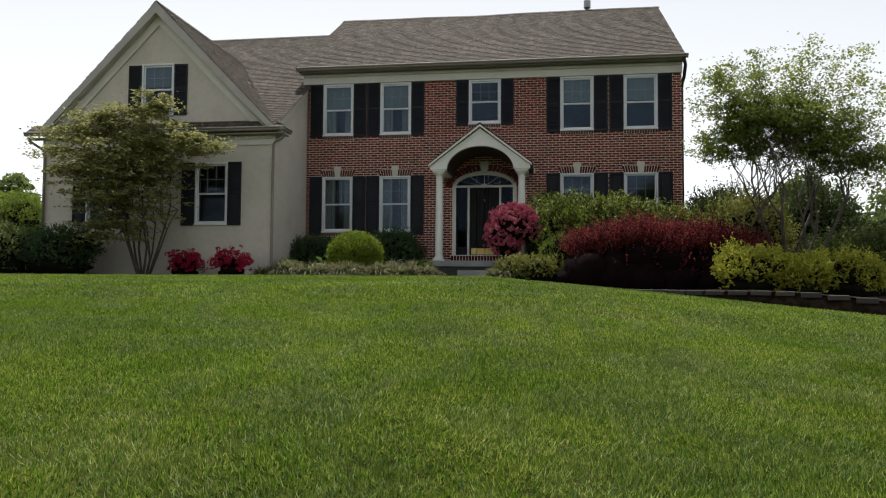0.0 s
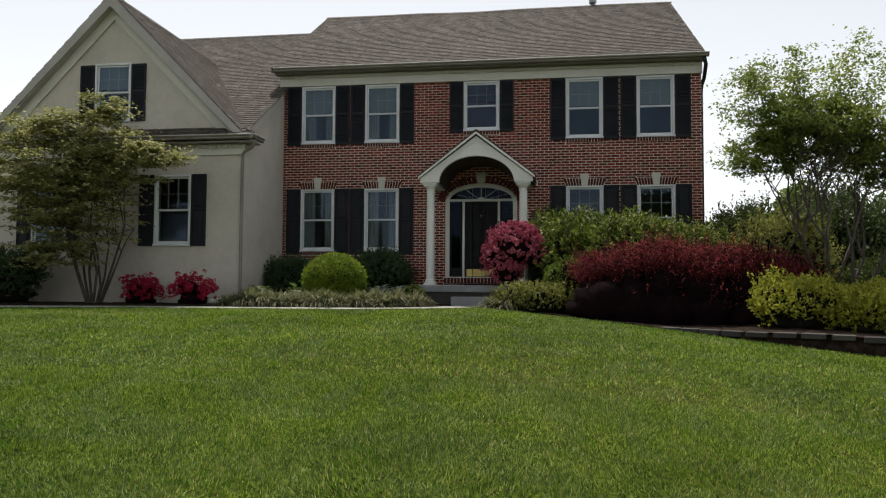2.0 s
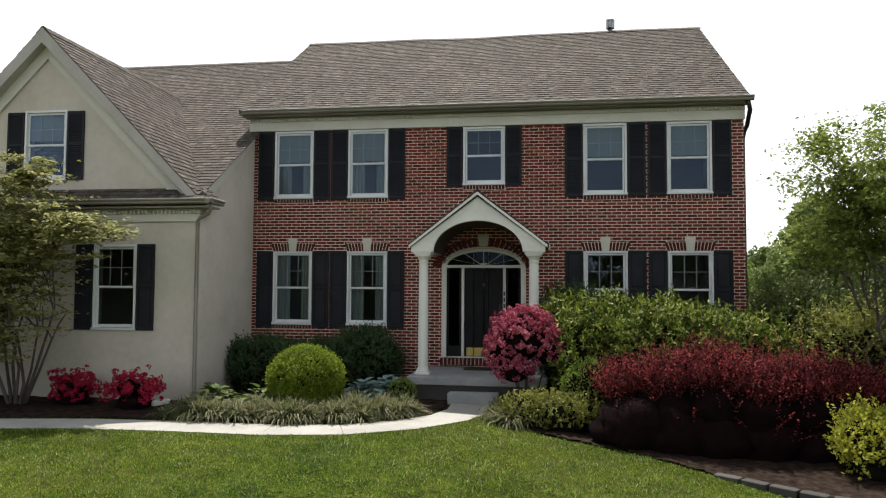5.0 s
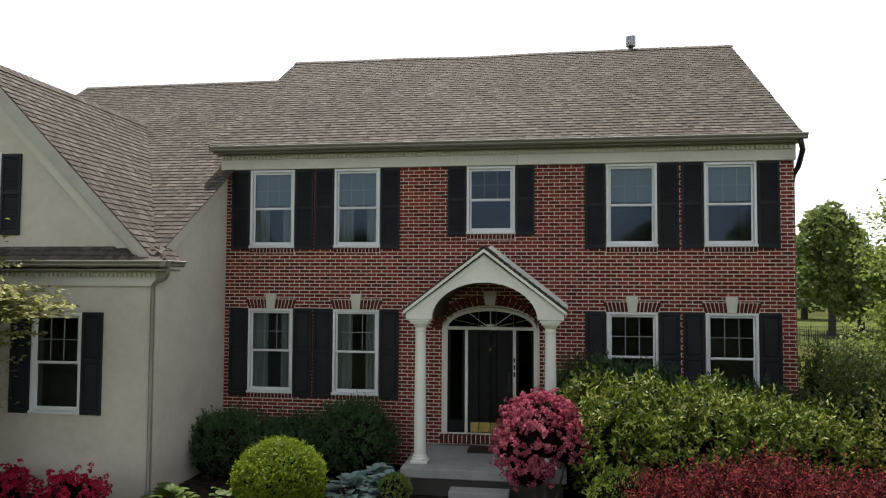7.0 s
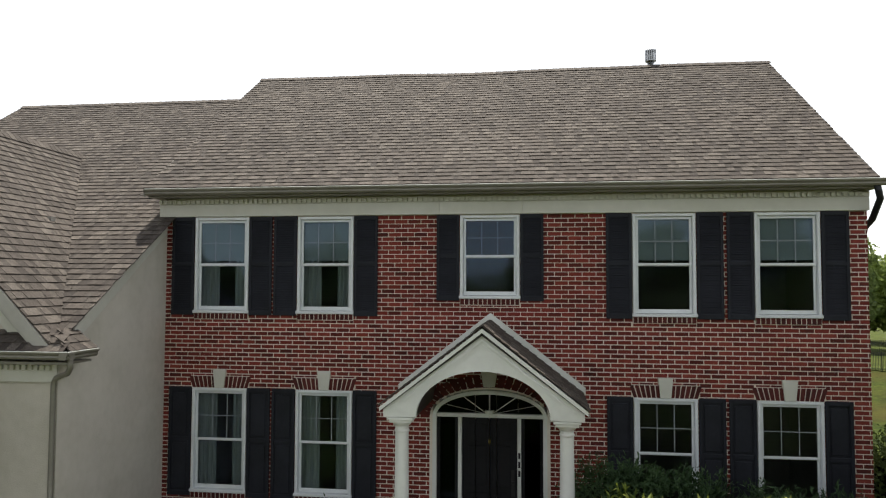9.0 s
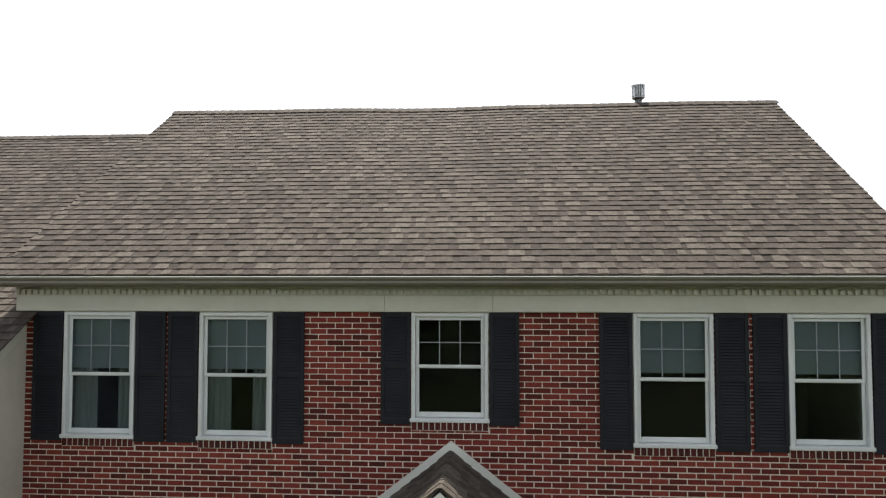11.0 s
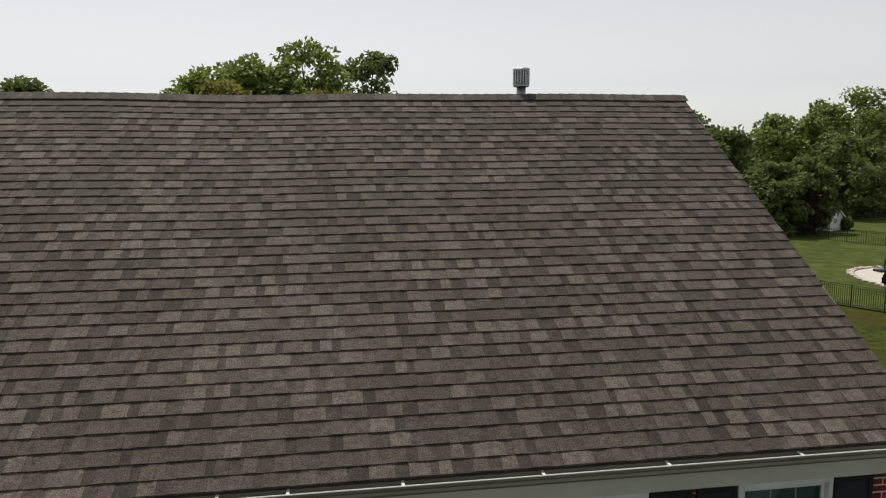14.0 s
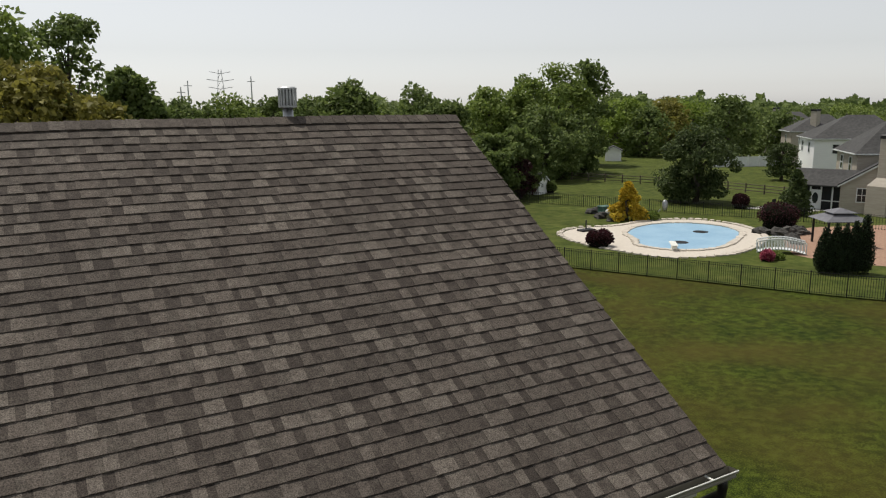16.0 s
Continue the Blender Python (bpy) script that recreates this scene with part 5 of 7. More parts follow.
# large green rhododendron
rho = [(2.35, -2.35, 0.95, 0.95, 0.85, 0.98), (3.3, -2.35, 0.93, 1.0, 0.95, 0.98), (4.2, -2.3, 0.78, 0.9, 0.9, 0.95), (2.0, -2.8, 0.95, 0.55, 0.55, 0.85), (2.8, -3.0, 0.95, 0.6, 0.55, 0.85), (3.6, -2.9, 0.9, 0.65, 0.6, 0.88), (4.6, -2.8, 0.8, 0.55, 0.55, 0.85), (5.1, -2.4, 0.7, 0.5, 0.6, 0.85), (1.75, -2.1, 1.25, 0.45, 0.5, 0.75)]
bush("rhododendron", "large glossy green rhododendron before the front windows", "shrub", (3.2, -2.3, gz(3.2, -2.3)), rho, LEAF_RHO, 7000, 0.092, 0.034, seed=33, shoot=(10, 0.2), upright=0.55, depth=0.42, stems=10, rough=0.09, shrink=0.66, thin=(-0.25, 0.45, 0.22), gaps=(0.2, -0.1))
# barberry
rng = np.random.default_rng(40)
barb = [(2.55, -4.0, 0.32, 0.50, 0.5, 0.50), (3.15, -4.2, 0.38, 0.62, 0.55, 0.60), (3.75, -4.3, 0.46, 0.55, 0.6, 0.60), (4.4, -4.4, 0.34, 0.65, 0.6, 0.62), (5.1, -4.3, 0.36, 0.6, 0.6, 0.62), (5.7, -4.15, 0.24, 0.5, 0.5, 0.60), (6.2, -3.95, 0.16, 0.45, 0.45, 0.52)]
# near-black lumps down to the ground, standing for the hedge's shaded foot
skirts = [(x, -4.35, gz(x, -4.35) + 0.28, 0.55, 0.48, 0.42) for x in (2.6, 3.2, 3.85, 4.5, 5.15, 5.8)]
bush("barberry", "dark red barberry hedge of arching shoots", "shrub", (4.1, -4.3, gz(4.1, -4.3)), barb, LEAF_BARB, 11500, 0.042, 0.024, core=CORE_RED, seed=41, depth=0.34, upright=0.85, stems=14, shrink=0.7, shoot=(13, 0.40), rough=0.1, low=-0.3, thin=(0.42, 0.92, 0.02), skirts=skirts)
# yellow-green low shrubs on the slope
for x, y, rx, ry, h, sd in ((5.70, -5.45, 0.70, 0.55, 0.80, 51), (7.42, -5.2, 0.80, 0.6, 0.86, 52), (6.58, -5.65, 0.42, 0.4, 0.58, 53)):
    ball_bush("spirea", "low yellow-green shrub on dark mulch", x, y, rx, ry, h, LEAF_YEL, 1000, 0.055, 0.032, sd, group="yellow shrubs on the slope", depth=0.3, shrink=0.7, upright=0.6, shoot=(8, 0.18), rough=0.07)
# right of the walk
ball_bush("euonymus", "low yellow-green variegated shrub beside the walk", 1.5, -3.75, 0.82, 0.42, 0.5, LEAF_SALLOW, 1000, 0.05, 0.03, 55, upright=0.5, shoot=(7, 0.13), rough=0.05, shrink=0.75)
ball_bush("small_yew", "small bright green rounded shrub", 2.02, -3.45, 0.47, 0.36, 1.12, LEAF_LIME, 3200, 0.05, 0.02, 56, upright=0.6)
ball_bush("euonymus", "low green shrub beside the blue hostas", -1.28, -2.25, 0.24, 0.24, 0.42, LEAF_GRN, 1300, 0.045, 0.028, 57)
# privet and greens beside the house corner
for x, y, rx, ry, h, mt, sd in ((5.75, -1.9, 0.85, 0.8, 2.6, LEAF_PRIV, 60), (6.5, -0.9, 0.95, 0.85, 2.9, LEAF_PRIV, 61), (7.6, 0.6, 0.9, 0.9, 1.7, LEAF_PRIV, 62), (6.5, 1.2, 0.8, 0.8, 2.9, LEAF_PRIV, 63), (6.35, -2.9, 0.95, 0.7, 2.4, LEAF_SALLOW, 64)):
    ball_bush("privet", "loose green shrub at the corner of the house", x, y, rx, ry, h, mt, 1500, 0.065, 0.035, sd, group="shrubs at the house corner", depth=0.35, shrink=0.62, upright=0.5, shoot=(8, 0.26), rough=0.12)
ball_bush("holly", "tall dark green holly behind the multi-stem tree", 9.2, 1.3, 1.2, 1.2, 3.5, LEAF_OAK, 3000, 0.10, 0.05, 67, depth=0.4, shoot=(7, 0.34), rough=0.16, shrink=0.6, upright=0.5)
ball_bush("holly", "dark green dense holly under the tree", 8.3, -3.2, 1.1, 0.9, 1.5, LEAF_PRIV, 2200, 0.07, 0.035, 66, depth=0.3, shoot=(8, 0.26), rough=0.12, shrink=0.65)
# left end of the wing
for x, y, rx, ry, h, mt, sd, nm, lab in ((-10.25, -3.75, 0.95, 0.75, 1.12, LEAF_YEW, 70, "yew", "dark green spreading yew before the wing"), (-11.75, -3.9, 1.05, 0.8, 1.2, LEAF_DARK, 71, "holly", "dark green holly at the end of the wing"), (-13.1, -3.8, 0.8, 0.7, 1.75, LEAF_PIERIS, 72, "pieris", "bronze-leaved pieris at the end of the wing"), (-13.5, -4.6, 0.6, 0.5, 0.8, LEAF_VAR, 73, "white_azalea", "white flowering azalea beside the pieris"), (-12.6, -2.4, 0.7, 0.6, 2.2, LEAF_LIME, 74, "forsythia", "light green upright shrub beside the wing")):
    ball_bush(nm, lab, x, y, rx, ry, h, mt, 1300, 0.06, 0.034, sd, depth=0.25, shoot=(8, 0.2), rough=0.08, shrink=0.72)
# red azaleas
for x, y, rx, ry, h, sd in ((-7.05, -3.45, 0.40, 0.33, 0.56, 80), (-5.78, -3.62, 0.44, 0.34, 0.60, 81)):
    ball_bush("azalea", "small red flowering azalea on mulch by the wing", x, y, rx, ry, h, BLOOM_RED, 230, 0.045, 0.04, sd, group="red azaleas", truss=14, depth=0.4, rough=0.09, shrink=0.5, core=CORE_RED, leaf_part="blossoms")


def hosta(name, label, x, y, r, n, material, size, seed):
    """A mound of broad leaves, each on its stalk."""
    rnd = random.Random(seed)
    z = gz(x, y) + 0.02
    root = thing(name, (x, y, z), label, "hosta")
    v, f = [], []
    m, k = 7, 5
    for i in range(m):
        t = i / (m - 1)
        w = 0.43 * math.sin(math.pi * min(1, t * 0.93 + 0.05)) ** 0.75 * (1 - 0.3 * t)
        for j in range(k):
            s = (j / (k - 1) - 0.5) * 2
            v.append((s * w, t, 0.16 * math.sin(t * 2.4) + 0.12 * abs(s) * w + (0.012 if j % 2 else 0)))
    for i in range(m - 1):
        for j in range(k - 1):
            a = i * k + j
            f.append((a, a + 1, a + k + 1, a + k))
    me = Build().add(v, f).mesh("leaf", material, True)
    for i in range(n):
        a = rnd.random() * 6.283
        q = (i / n) ** 0.6
        s = size * rnd.uniform(0.75, 1.2)
        ob = piece("leaf", me, root, Matrix.Translation((math.cos(a) * r * q * 0.75, math.sin(a) * r * q * 0.75, 0.34 - 0.22 * q + rnd.uniform(-0.03, 0.05))) @ Matrix.Rotation(a - math.pi / 2 + rnd.uniform(-0.4, 0.4), 4, "Z") @ Matrix.Rotation(0.25 - 0.45 * q + rnd.uniform(-0.15, 0.15), 4, "X") @ Matrix.Diagonal((s, s, s, 1)))
    st = Build()
    for i in range(8):
        a = i * 0.79
        st.tube([(x, y, z - 0.03), (x + math.cos(a) * r * 0.4, y + math.sin(a) * r * 0.4, z + 0.2)], 0.008, 5)
    part("stalks", st, material, root)


for x, y, r, n, sd in ((-2.0, -2.3, 0.46, 110, 1), (-1.5, -2.05, 0.42, 95, 2), (-1.75, -1.65, 0.42, 80, 3)):
    hosta("blue_hosta", "blue-green broad-leaved hosta beside the porch", x, y, r, n, LEAF_HOSTA, 0.185, sd)
hosta("green_hosta", "green hosta at the corner of the wing", -4.45, -3.35, 0.42, 55, LEAF_HOSTG, 0.21, 4)
hosta("green_hosta", "yellow-green hosta beside the clipped boxwood", -3.62, -3.35, 0.34, 45, LEAF_HOSTG, 0.2, 5)

# edging of variegated grass-like leaves along the walk


def tuft_mesh(seed, height, n=170):
    """A tuft of narrow leaves that rise from one crown and arch over."""
    rng = np.random.default_rng(seed)
    a = rng.random(n) * 6.283
    lean = rng.random(n) ** 0.7 * 1.15 + 0.08
    L = height * (0.75 + 0.5 * rng.random(n))
    b = np.c_[rng.normal(size=(n, 2)) * 0.035, np.zeros(n)]
    flat = np.c_[np.cos(a), np.sin(a), np.zeros(n)]
    up = np.array([0, 0, 1.0])
    side = np.c_[-np.sin(a), np.cos(a), np.zeros(n)] * (0.006 + 0.004 * rng.random((n, 1)))
    rows = []
    for s, w in ((0.0, 0.6), (0.4, 1.0), (0.75, 0.9)):
        ang = lean * (0.35 + 1.1 * s)
        c = b + (flat * np.sin(ang)[:, None] + up * np.cos(ang)[:, None]) * (L * s)[:, None]
        rows += [c - side * w, c + side * w]
    ang = lean * 1.6
    rows.append(b + (flat * np.sin(ang)[:, None] + up * np.cos(ang)[:, None]) * L[:, None])
    v = np.stack(rows, 1).reshape(-1, 3)
    k = 7 * np.arange(n)[:, None]
    f = np.concatenate([k + q for q in ([0, 1, 3], [0, 3, 2], [2, 3, 5], [2, 5, 4], [4, 5, 6])])
    return fast_mesh("tuft", v, f, LEAF_VAR)


TUFTS = [tuft_mesh(60 + i, 0.27 + 0.025 * i) for i in range(5)]


def tuft_row(label, pts, rows, gap, seed):
    rnd = random.Random(seed)
    x0, y0 = pts[0]
    z0 = gz(x0, y0)
    root = thing("lilyturf", (x0, y0, z0), label, "ground cover", "lilyturf edging")
    for (ax, ay), (bx, by) in zip(pts, pts[1:]):
        d = math.hypot(bx - ax, by - ay)
        n = max(1, round(d / gap))
        for i in range(n):
            for r in range(rows):
                t = (i + rnd.uniform(0.2, 0.8) + 0.5 * (r % 2)) / n
                off = (r - (rows - 1) / 2) * gap * 0.95 + rnd.uniform(-0.05, 0.05)
                x, y = ax + (bx - ax) * t - (by - ay) / d * off, ay + (by - ay) * t + (bx - ax) / d * off
                s = rnd.uniform(0.8, 1.3)
                piece("tuft", rnd.choice(TUFTS), root, Matrix.Translation((x - x0, y - y0, gz(x, y) - z0 + 0.01)) @ Matrix.Rotation(rnd.random() * 6.28, 4, "Z") @ Matrix.Diagonal((s, s, s * rnd.uniform(0.7, 0.98), 1)))


tuft_row("variegated cream and green lilyturf edging along the walk", [(-4.85, -4.0), (-3.9, -4.02), (-3.0, -4.05), (-2.2, -3.95), (-1.5, -3.62), (-1.08, -3.12)], 4, 0.22, 7)
tuft_row("variegated cream and green lilyturf beside the front step", [(0.68, -2.9), (0.8, -3.45), (1.05, -3.85)], 3, 0.22, 9)

# stone edging of the slope bed
edge = thing("garden_edging", (6.0, -7.1, gz(6, -7.1)), "low grey stone edging of the mulch bed", "garden edging")
rnd = random.Random(6)
eb = Build().box(-0.5, 0.5, -0.5, 0.5, -0.5, 0.5, 0.09)
EDGE_STONE = eb.mesh("stone", STONE)
run = [(3.5, -5.6), (4.6, -6.45), (6.0, -7.1), (7.6, -7.5), (9.5, -7.8), (12.5, -7.6)]
for (ax, ay), (bx, by) in zip(run, run[1:]):
    n = max(1, int(math.hypot(bx - ax, by - ay) / 0.34))
    for i in range(n):
        x, y = ax + (bx - ax) * (i + 0.5) / n, ay + (by - ay) * (i + 0.5) / n
        ob = piece("stone", EDGE_STONE, edge, Matrix.Translation((x - 6.0, y + 7.1, gz(x, y) + float(bank_up(x, y + 0.05)) - gz(6, -7.1) + 0.005)) @ Matrix.Rotation(math.atan2(by - ay, bx - ax) + rnd.uniform(-0.08, 0.08), 4, "Z") @ Matrix.Diagonal((rnd.uniform(0.28, 0.33), rnd.uniform(0.13, 0.18), rnd.uniform(0.07, 0.10), 1)))
bank = Build()
for (ax, ay), (bx, by) in zip(run, run[1:]):
    lo = [(x, y - 0.05, gz(x, y) - 0.06) for x, y in ((ax, ay), (bx, by))]
    hi = [(x, y, gz(x, y) + float(bank_up(x, y)) + 0.01) for x, y in ((ax, ay), (bx, by))]
    back = [(x, y + 0.12, z) for x, y, z in hi]
    bank.add(lo + hi + back, [(0, 1, 3, 2), (2, 3, 5, 4)])
part("bank", bank, MULCH, edge, "dark earth bank below the stones")

# ---- trees ----


def limb_tree(name, label, at, stems, crown, leaf, n_leaf, size, seed, forks=3, thick=0.05, clump=0.35, layer=0.0, group="", fill=0.9, gaps=None):
    """A tree of several stems with forking limbs; leaves in clumps round the twig ends. crown: ellipsoids that hold it."""
    rng = np.random.default_rng(seed)
    root = thing(name, at, label, "tree", group)
    wood = Build()
    ends = []
    crown = np.asarray(crown, float)

    def grow(p, d, length, r, depth):
        q = p + d * length * 0.5 + rng.normal(size=3) * length * 0.05
        e = p + d * length + rng.normal(size=3) * length * 0.06
        wood.tube([p, q, e], [r, r * 0.8, r * 0.62], 7 if r > 0.02 else 5, cap=False)
        if depth == 0:
            ends.append(e)
            ends.append((q + e) / 2)
            return
        for k in range(2 if depth > 1 else 3):
            w = crown[rng.integers(len(crown))]
            t = rng.normal(size=3)
            t /= np.linalg.norm(t)
            goal = w[:3] + t * w[3:] * rng.uniform(0.45, 0.95)
            g = goal - e
            far = np.linalg.norm(g)
            nd = d * 0.5 + g / (far + 1e-6) * 0.9 + rng.normal(size=3) * 0.22
            nd /= np.linalg.norm(nd)
            grow(e, nd, max(0.3, far / (depth + 0.6)) * rng.uniform(0.75, 1.1), r * 0.62, depth - 1)

    for k in range(stems):
        a = 2 * math.pi * (k + rng.random() * 0.5) / stems
        spread = 0.32 if stems > 1 else 0.04
        d = np.array([math.cos(a) * spread, math.sin(a) * spread, 1.0])
        d /= np.linalg.norm(d)
        base = np.array(at) + np.array([math.cos(a), math.sin(a), 0]) * (0.12 if stems > 1 else 0) - [0, 0, 0.08]
        grow(base, d, (crown[:, 2].mean() - at[2]) * rng.uniform(0.42, 0.6), thick * rng.uniform(0.8, 1.1), forks)
    part("trunk", wood, BARK, root, smooth=True)
    ends = np.array(ends)
    # twig ends spread inside the crown as well
    extra = []
    for w in crown:
        t = rng.normal(size=(int(len(ends) * fill / len(crown)) + 8, 3))
        t /= np.linalg.norm(t, axis=1, keepdims=True)
        extra.append(w[:3] + t * w[3:] * rng.random((len(t), 1)) ** 0.4)
    c = np.concatenate([ends, *extra])
    pick = rng.integers(len(c), size=n_leaf)
    off = rng.normal(size=(n_leaf, 3)) * clump
    off[:, 2] *= 0.55 if not layer else layer
    p = c[pick] + off
    ok = p[:, 2] > at[2] + 0.35
    p = p[ok]
    if gaps:
        w = np.array([noise.noise(Vector((q[0], q[1], q[2] * 1.8)) / gaps[0]) for q in p])
        p = p[w > gaps[1]]
    ahead = rng.normal(size=p.shape) * [1, 1, 0.5] - [0, 0, 0.25]
    if layer:
        ahead[:, 2] = ahead[:, 2] * 0.4 + 0.1
    up = rng.normal(size=p.shape) * (0.4 if layer else 0.5) + [0, 0, 1]
    s = size * (0.65 + 0.7 * rng.random(len(p)))
    part("crown", leaf_mesh("crown", p, ahead, up, s, s * 0.62, leaf), leaf, root)
    return root


limb_tree("dogwood", "small layered dogwood tree before the stucco wing", (-8.1, -3.55, 0.05), 9, [(-8.6, -4.3, 3.2, 1.15, 0.9, 0.85), (-7.5, -4.2, 2.5, 1.15, 0.9, 1.0), (-9.0, -4.3, 2.3, 1.05, 0.9, 0.9), (-7.1, -4.2, 3.3, 0.75, 0.6, 0.6), (-8.3, -4.1, 1.5, 1.25, 0.8, 0.65), (-8.9, -4.2, 3.75, 0.5, 0.5, 0.4), (-7.65, -4.2, 4.0, 0.34, 0.3, 0.45), (-6.5, -4.2, 3.1, 0.5, 0.4, 0.35), (-9.7, -4.3, 2.9, 0.7, 0.6, 0.8), (-8.7, -4.1, 1.05, 0.85, 0.6, 0.4)], LEAF_DOG, 72000, 0.085, 91, forks=3, thick=0.031, clump=0.24, layer=0.08, fill=1.1, gaps=(0.34, -0.02))
limb_tree("multi_stem_tree", "airy light green multi-stem tree on the slope", (7.0, -3.6, gz(7, -3.6)), 9, [(7.1, -3.7, 4.15, 1.8, 1.4, 1.15), (6.25, -3.9, 3.75, 1.3, 1.1, 1.0), (8.3, -3.6, 3.85, 1.5, 1.2, 1.2), (7.8, -3.7, 2.75, 1.2, 1.0, 0.5), (8.9, -3.5, 2.5, 0.8, 0.8, 0.6), (5.7, -4.0, 4.0, 0.8, 0.7, 0.7), (5.5, -4.0, 2.95, 0.6, 0.6, 0.45)], LEAF_AIRY, 84000, 0.064, 92, forks=4, thick=0.048, clump=0.15, fill=0.9, gaps=(0.30, -0.03))

# ---- back lawn, pool and neighbours ----


def far_tree(name, label, x, y, h, w, leaf, seed, n=3200, shape="round", size=0.42, group="trees beyond the lawn", sparse=1.0):
    """A full-grown tree: tapered trunk, limbs and a crown of leaf clumps with gaps."""
    rng = np.random.default_rng(seed)
    z = gz(x, y)
    root = thing(name, (x, y, z), label, "tree", group)
    wood = Build()
    wood.tube([(x, y, z - 0.3), (x + rng.normal() * 0.1, y, z + h * 0.3), (x + rng.normal() * 0.2, y, z + h * 0.8)], [w * 0.035 + 0.08, w * 0.026 + 0.05, 0.04], 8)
    cs = []
    if shape == "cone":
        for i in range(70):
            t = rng.random() ** 0.7
            a = rng.random() * 6.283
            r = w / 2 * (1 - t) ** 0.8 * (0.35 + 0.65 * rng.random())
            cs.append((x + r * math.cos(a), y + r * math.sin(a), z + h * (0.06 + 0.92 * t), 0.10 * w * (1.15 - t) + 0.1))
    else:
        low = 0.16 if shape == "round" else 0.05
        for i in range(80):
            t = rng.random()
            a = rng.random() * 6.283
            wid = math.sin(math.pi * min(0.98, 0.16 + 0.80 * t)) ** 0.6
            r = w / 2 * wid * rng.random() ** 0.5 * 0.9
            cs.append((x + r * math.cos(a), y + r * math.sin(a), z + h * (low + (0.95 - low) * t), w * (0.065 + 0.06 * rng.random())))
    for c in cs[::3]:
        wood.tube([(x, y, max(z + h * 0.18, c[2] - h * 0.22)), ((x + c[0]) / 2, (y + c[1]) / 2, c[2] - h * 0.06), c[:3]], [0.07 + w * 0.008, 0.05, 0.02], 5, cap=False)
    part("trunk", wood, BARK, root, smooth=True)
    c = np.array(cs)
    pick = rng.integers(len(c), size=int(n * sparse))
    d = rng.normal(size=(len(pick), 3))
    d /= np.linalg.norm(d, axis=1, keepdims=True)
    p = c[pick, :3] + d * c[pick, 3:] * (0.55 + 0.5 * rng.random((len(pick), 1))) * [1, 1, 0.8]
    s = size * (0.6 + 0.8 * rng.random(len(p)))
    part("crown", leaf_mesh("crown", p, d + rng.normal(size=d.shape) * 0.8, d + [0, 0, 0.6], s, s * 0.75, leaf), leaf, root)
    return root


def polar(bearing, dist):
    """A place at a bearing (degrees from +y towards +x) and distance from the roof's front."""
    return 0.13 + dist * math.sin(radians(bearing)), -4.3 + dist * math.cos(radians(bearing))


G, D, L, O, Pp = LEAF_GRN, LEAF_DARK, LEAF_LIME, LEAF_OLIVE, LEAF_PURP
TREES_BEHIND = [
    # bearing, distance, height, width, leaves, kind
    (-1.5, 72, 19.0, 14, G, "low"), (3.4, 76, 19.5, 12, D, "low"), (0.5, 60, 13.2, 14, O, "low"), (4.4, 58, 11.8, 9, O, "low"), (7.0, 66, 14.0, 7, D, "low"), (8.6, 67, 11.6, 6, D, "low"),
    (-9, 66, 16.0, 10, L, "round"), (-7.6, 62, 14.6, 10, O, "low"), (-4.4, 68, 14.8, 7, D, "low"), (-5.5, 70, 17.5, 12, G, "low"), (-21, 74, 15.0, 9, D, "round"), (-25, 80, 14.5, 8, D, "round"),
    (11, 150, 12.5, 14, D, "round"), (14, 155, 13.5, 14, G, "round"), (17.0, 170, 13.0, 12, D, "round"), (20, 118, 12.4, 13, D, "round"),
]
TREES_BESIDE = [
    (23.0, 74, 13.2, 9, D, "round"), (24.5, 86, 11.5, 9, G, "round"), (28.0, 92, 13.4, 10, D, "low"), (30.2, 88, 11.8, 8, D, "low"),
    (33.6, 112, 13.6, 12, G, "low"), (36.2, 116, 15.5, 13, G, "low"), (39.0, 122, 17.5, 13, G, "low"), (41.2, 136, 19.0, 10, D, "round"), (34.0, 84, 7.6, 8, D, "low"), (35.8, 88, 8.0, 7, D, "low"),
]
TREES_BEYOND = [
    (38.0, 108, 10.5, 12, D, "low"), (40.2, 116, 9.5, 9, D, "low"), (44.0, 165, 12.0, 14, L, "low"), (45.6, 160, 10.0, 12, D, "low"), (47.0, 175, 11.8, 15, O, "low"), (48.8, 185, 11.4, 15, L, "low"), (51.3, 150, 12.4, 11, D, "low"), (53.0, 180, 9.8, 15, D, "low"), (54.6, 160, 9.2, 13, D, "low"),
    (56.5, 230, 9.8, 20, D, "low"), (59.0, 250, 9.8, 22, G, "low"), (62.0, 260, 10.0, 22, D, "low"), (65.0, 240, 9.6, 20, D, "low"), (40.0, 175, 14.0, 16, G, "low"), (43, 190, 13.5, 17, D, "low"), (49.8, 215, 10.5, 18, D, "low"),
]
for i, (bb, dd, h, w, lf_, sh) in enumerate(TREES_BEHIND + TREES_BESIDE + TREES_BEYOND):
    x, y = polar(bb, dd)
    lab = {"cone": "dark green conifer beyond the back lawn", "low": "full leafy tree in the wood edge", "round": "tall leafy tree beyond the house"}[sh]
    far_tree("conifer" if sh == "cone" else "tree", lab, x, y, h, w, lf_, 200 + i, n=7200 if dd < 130 else 3800, shape=sh, size=0.5 if dd < 130 else 0.66)
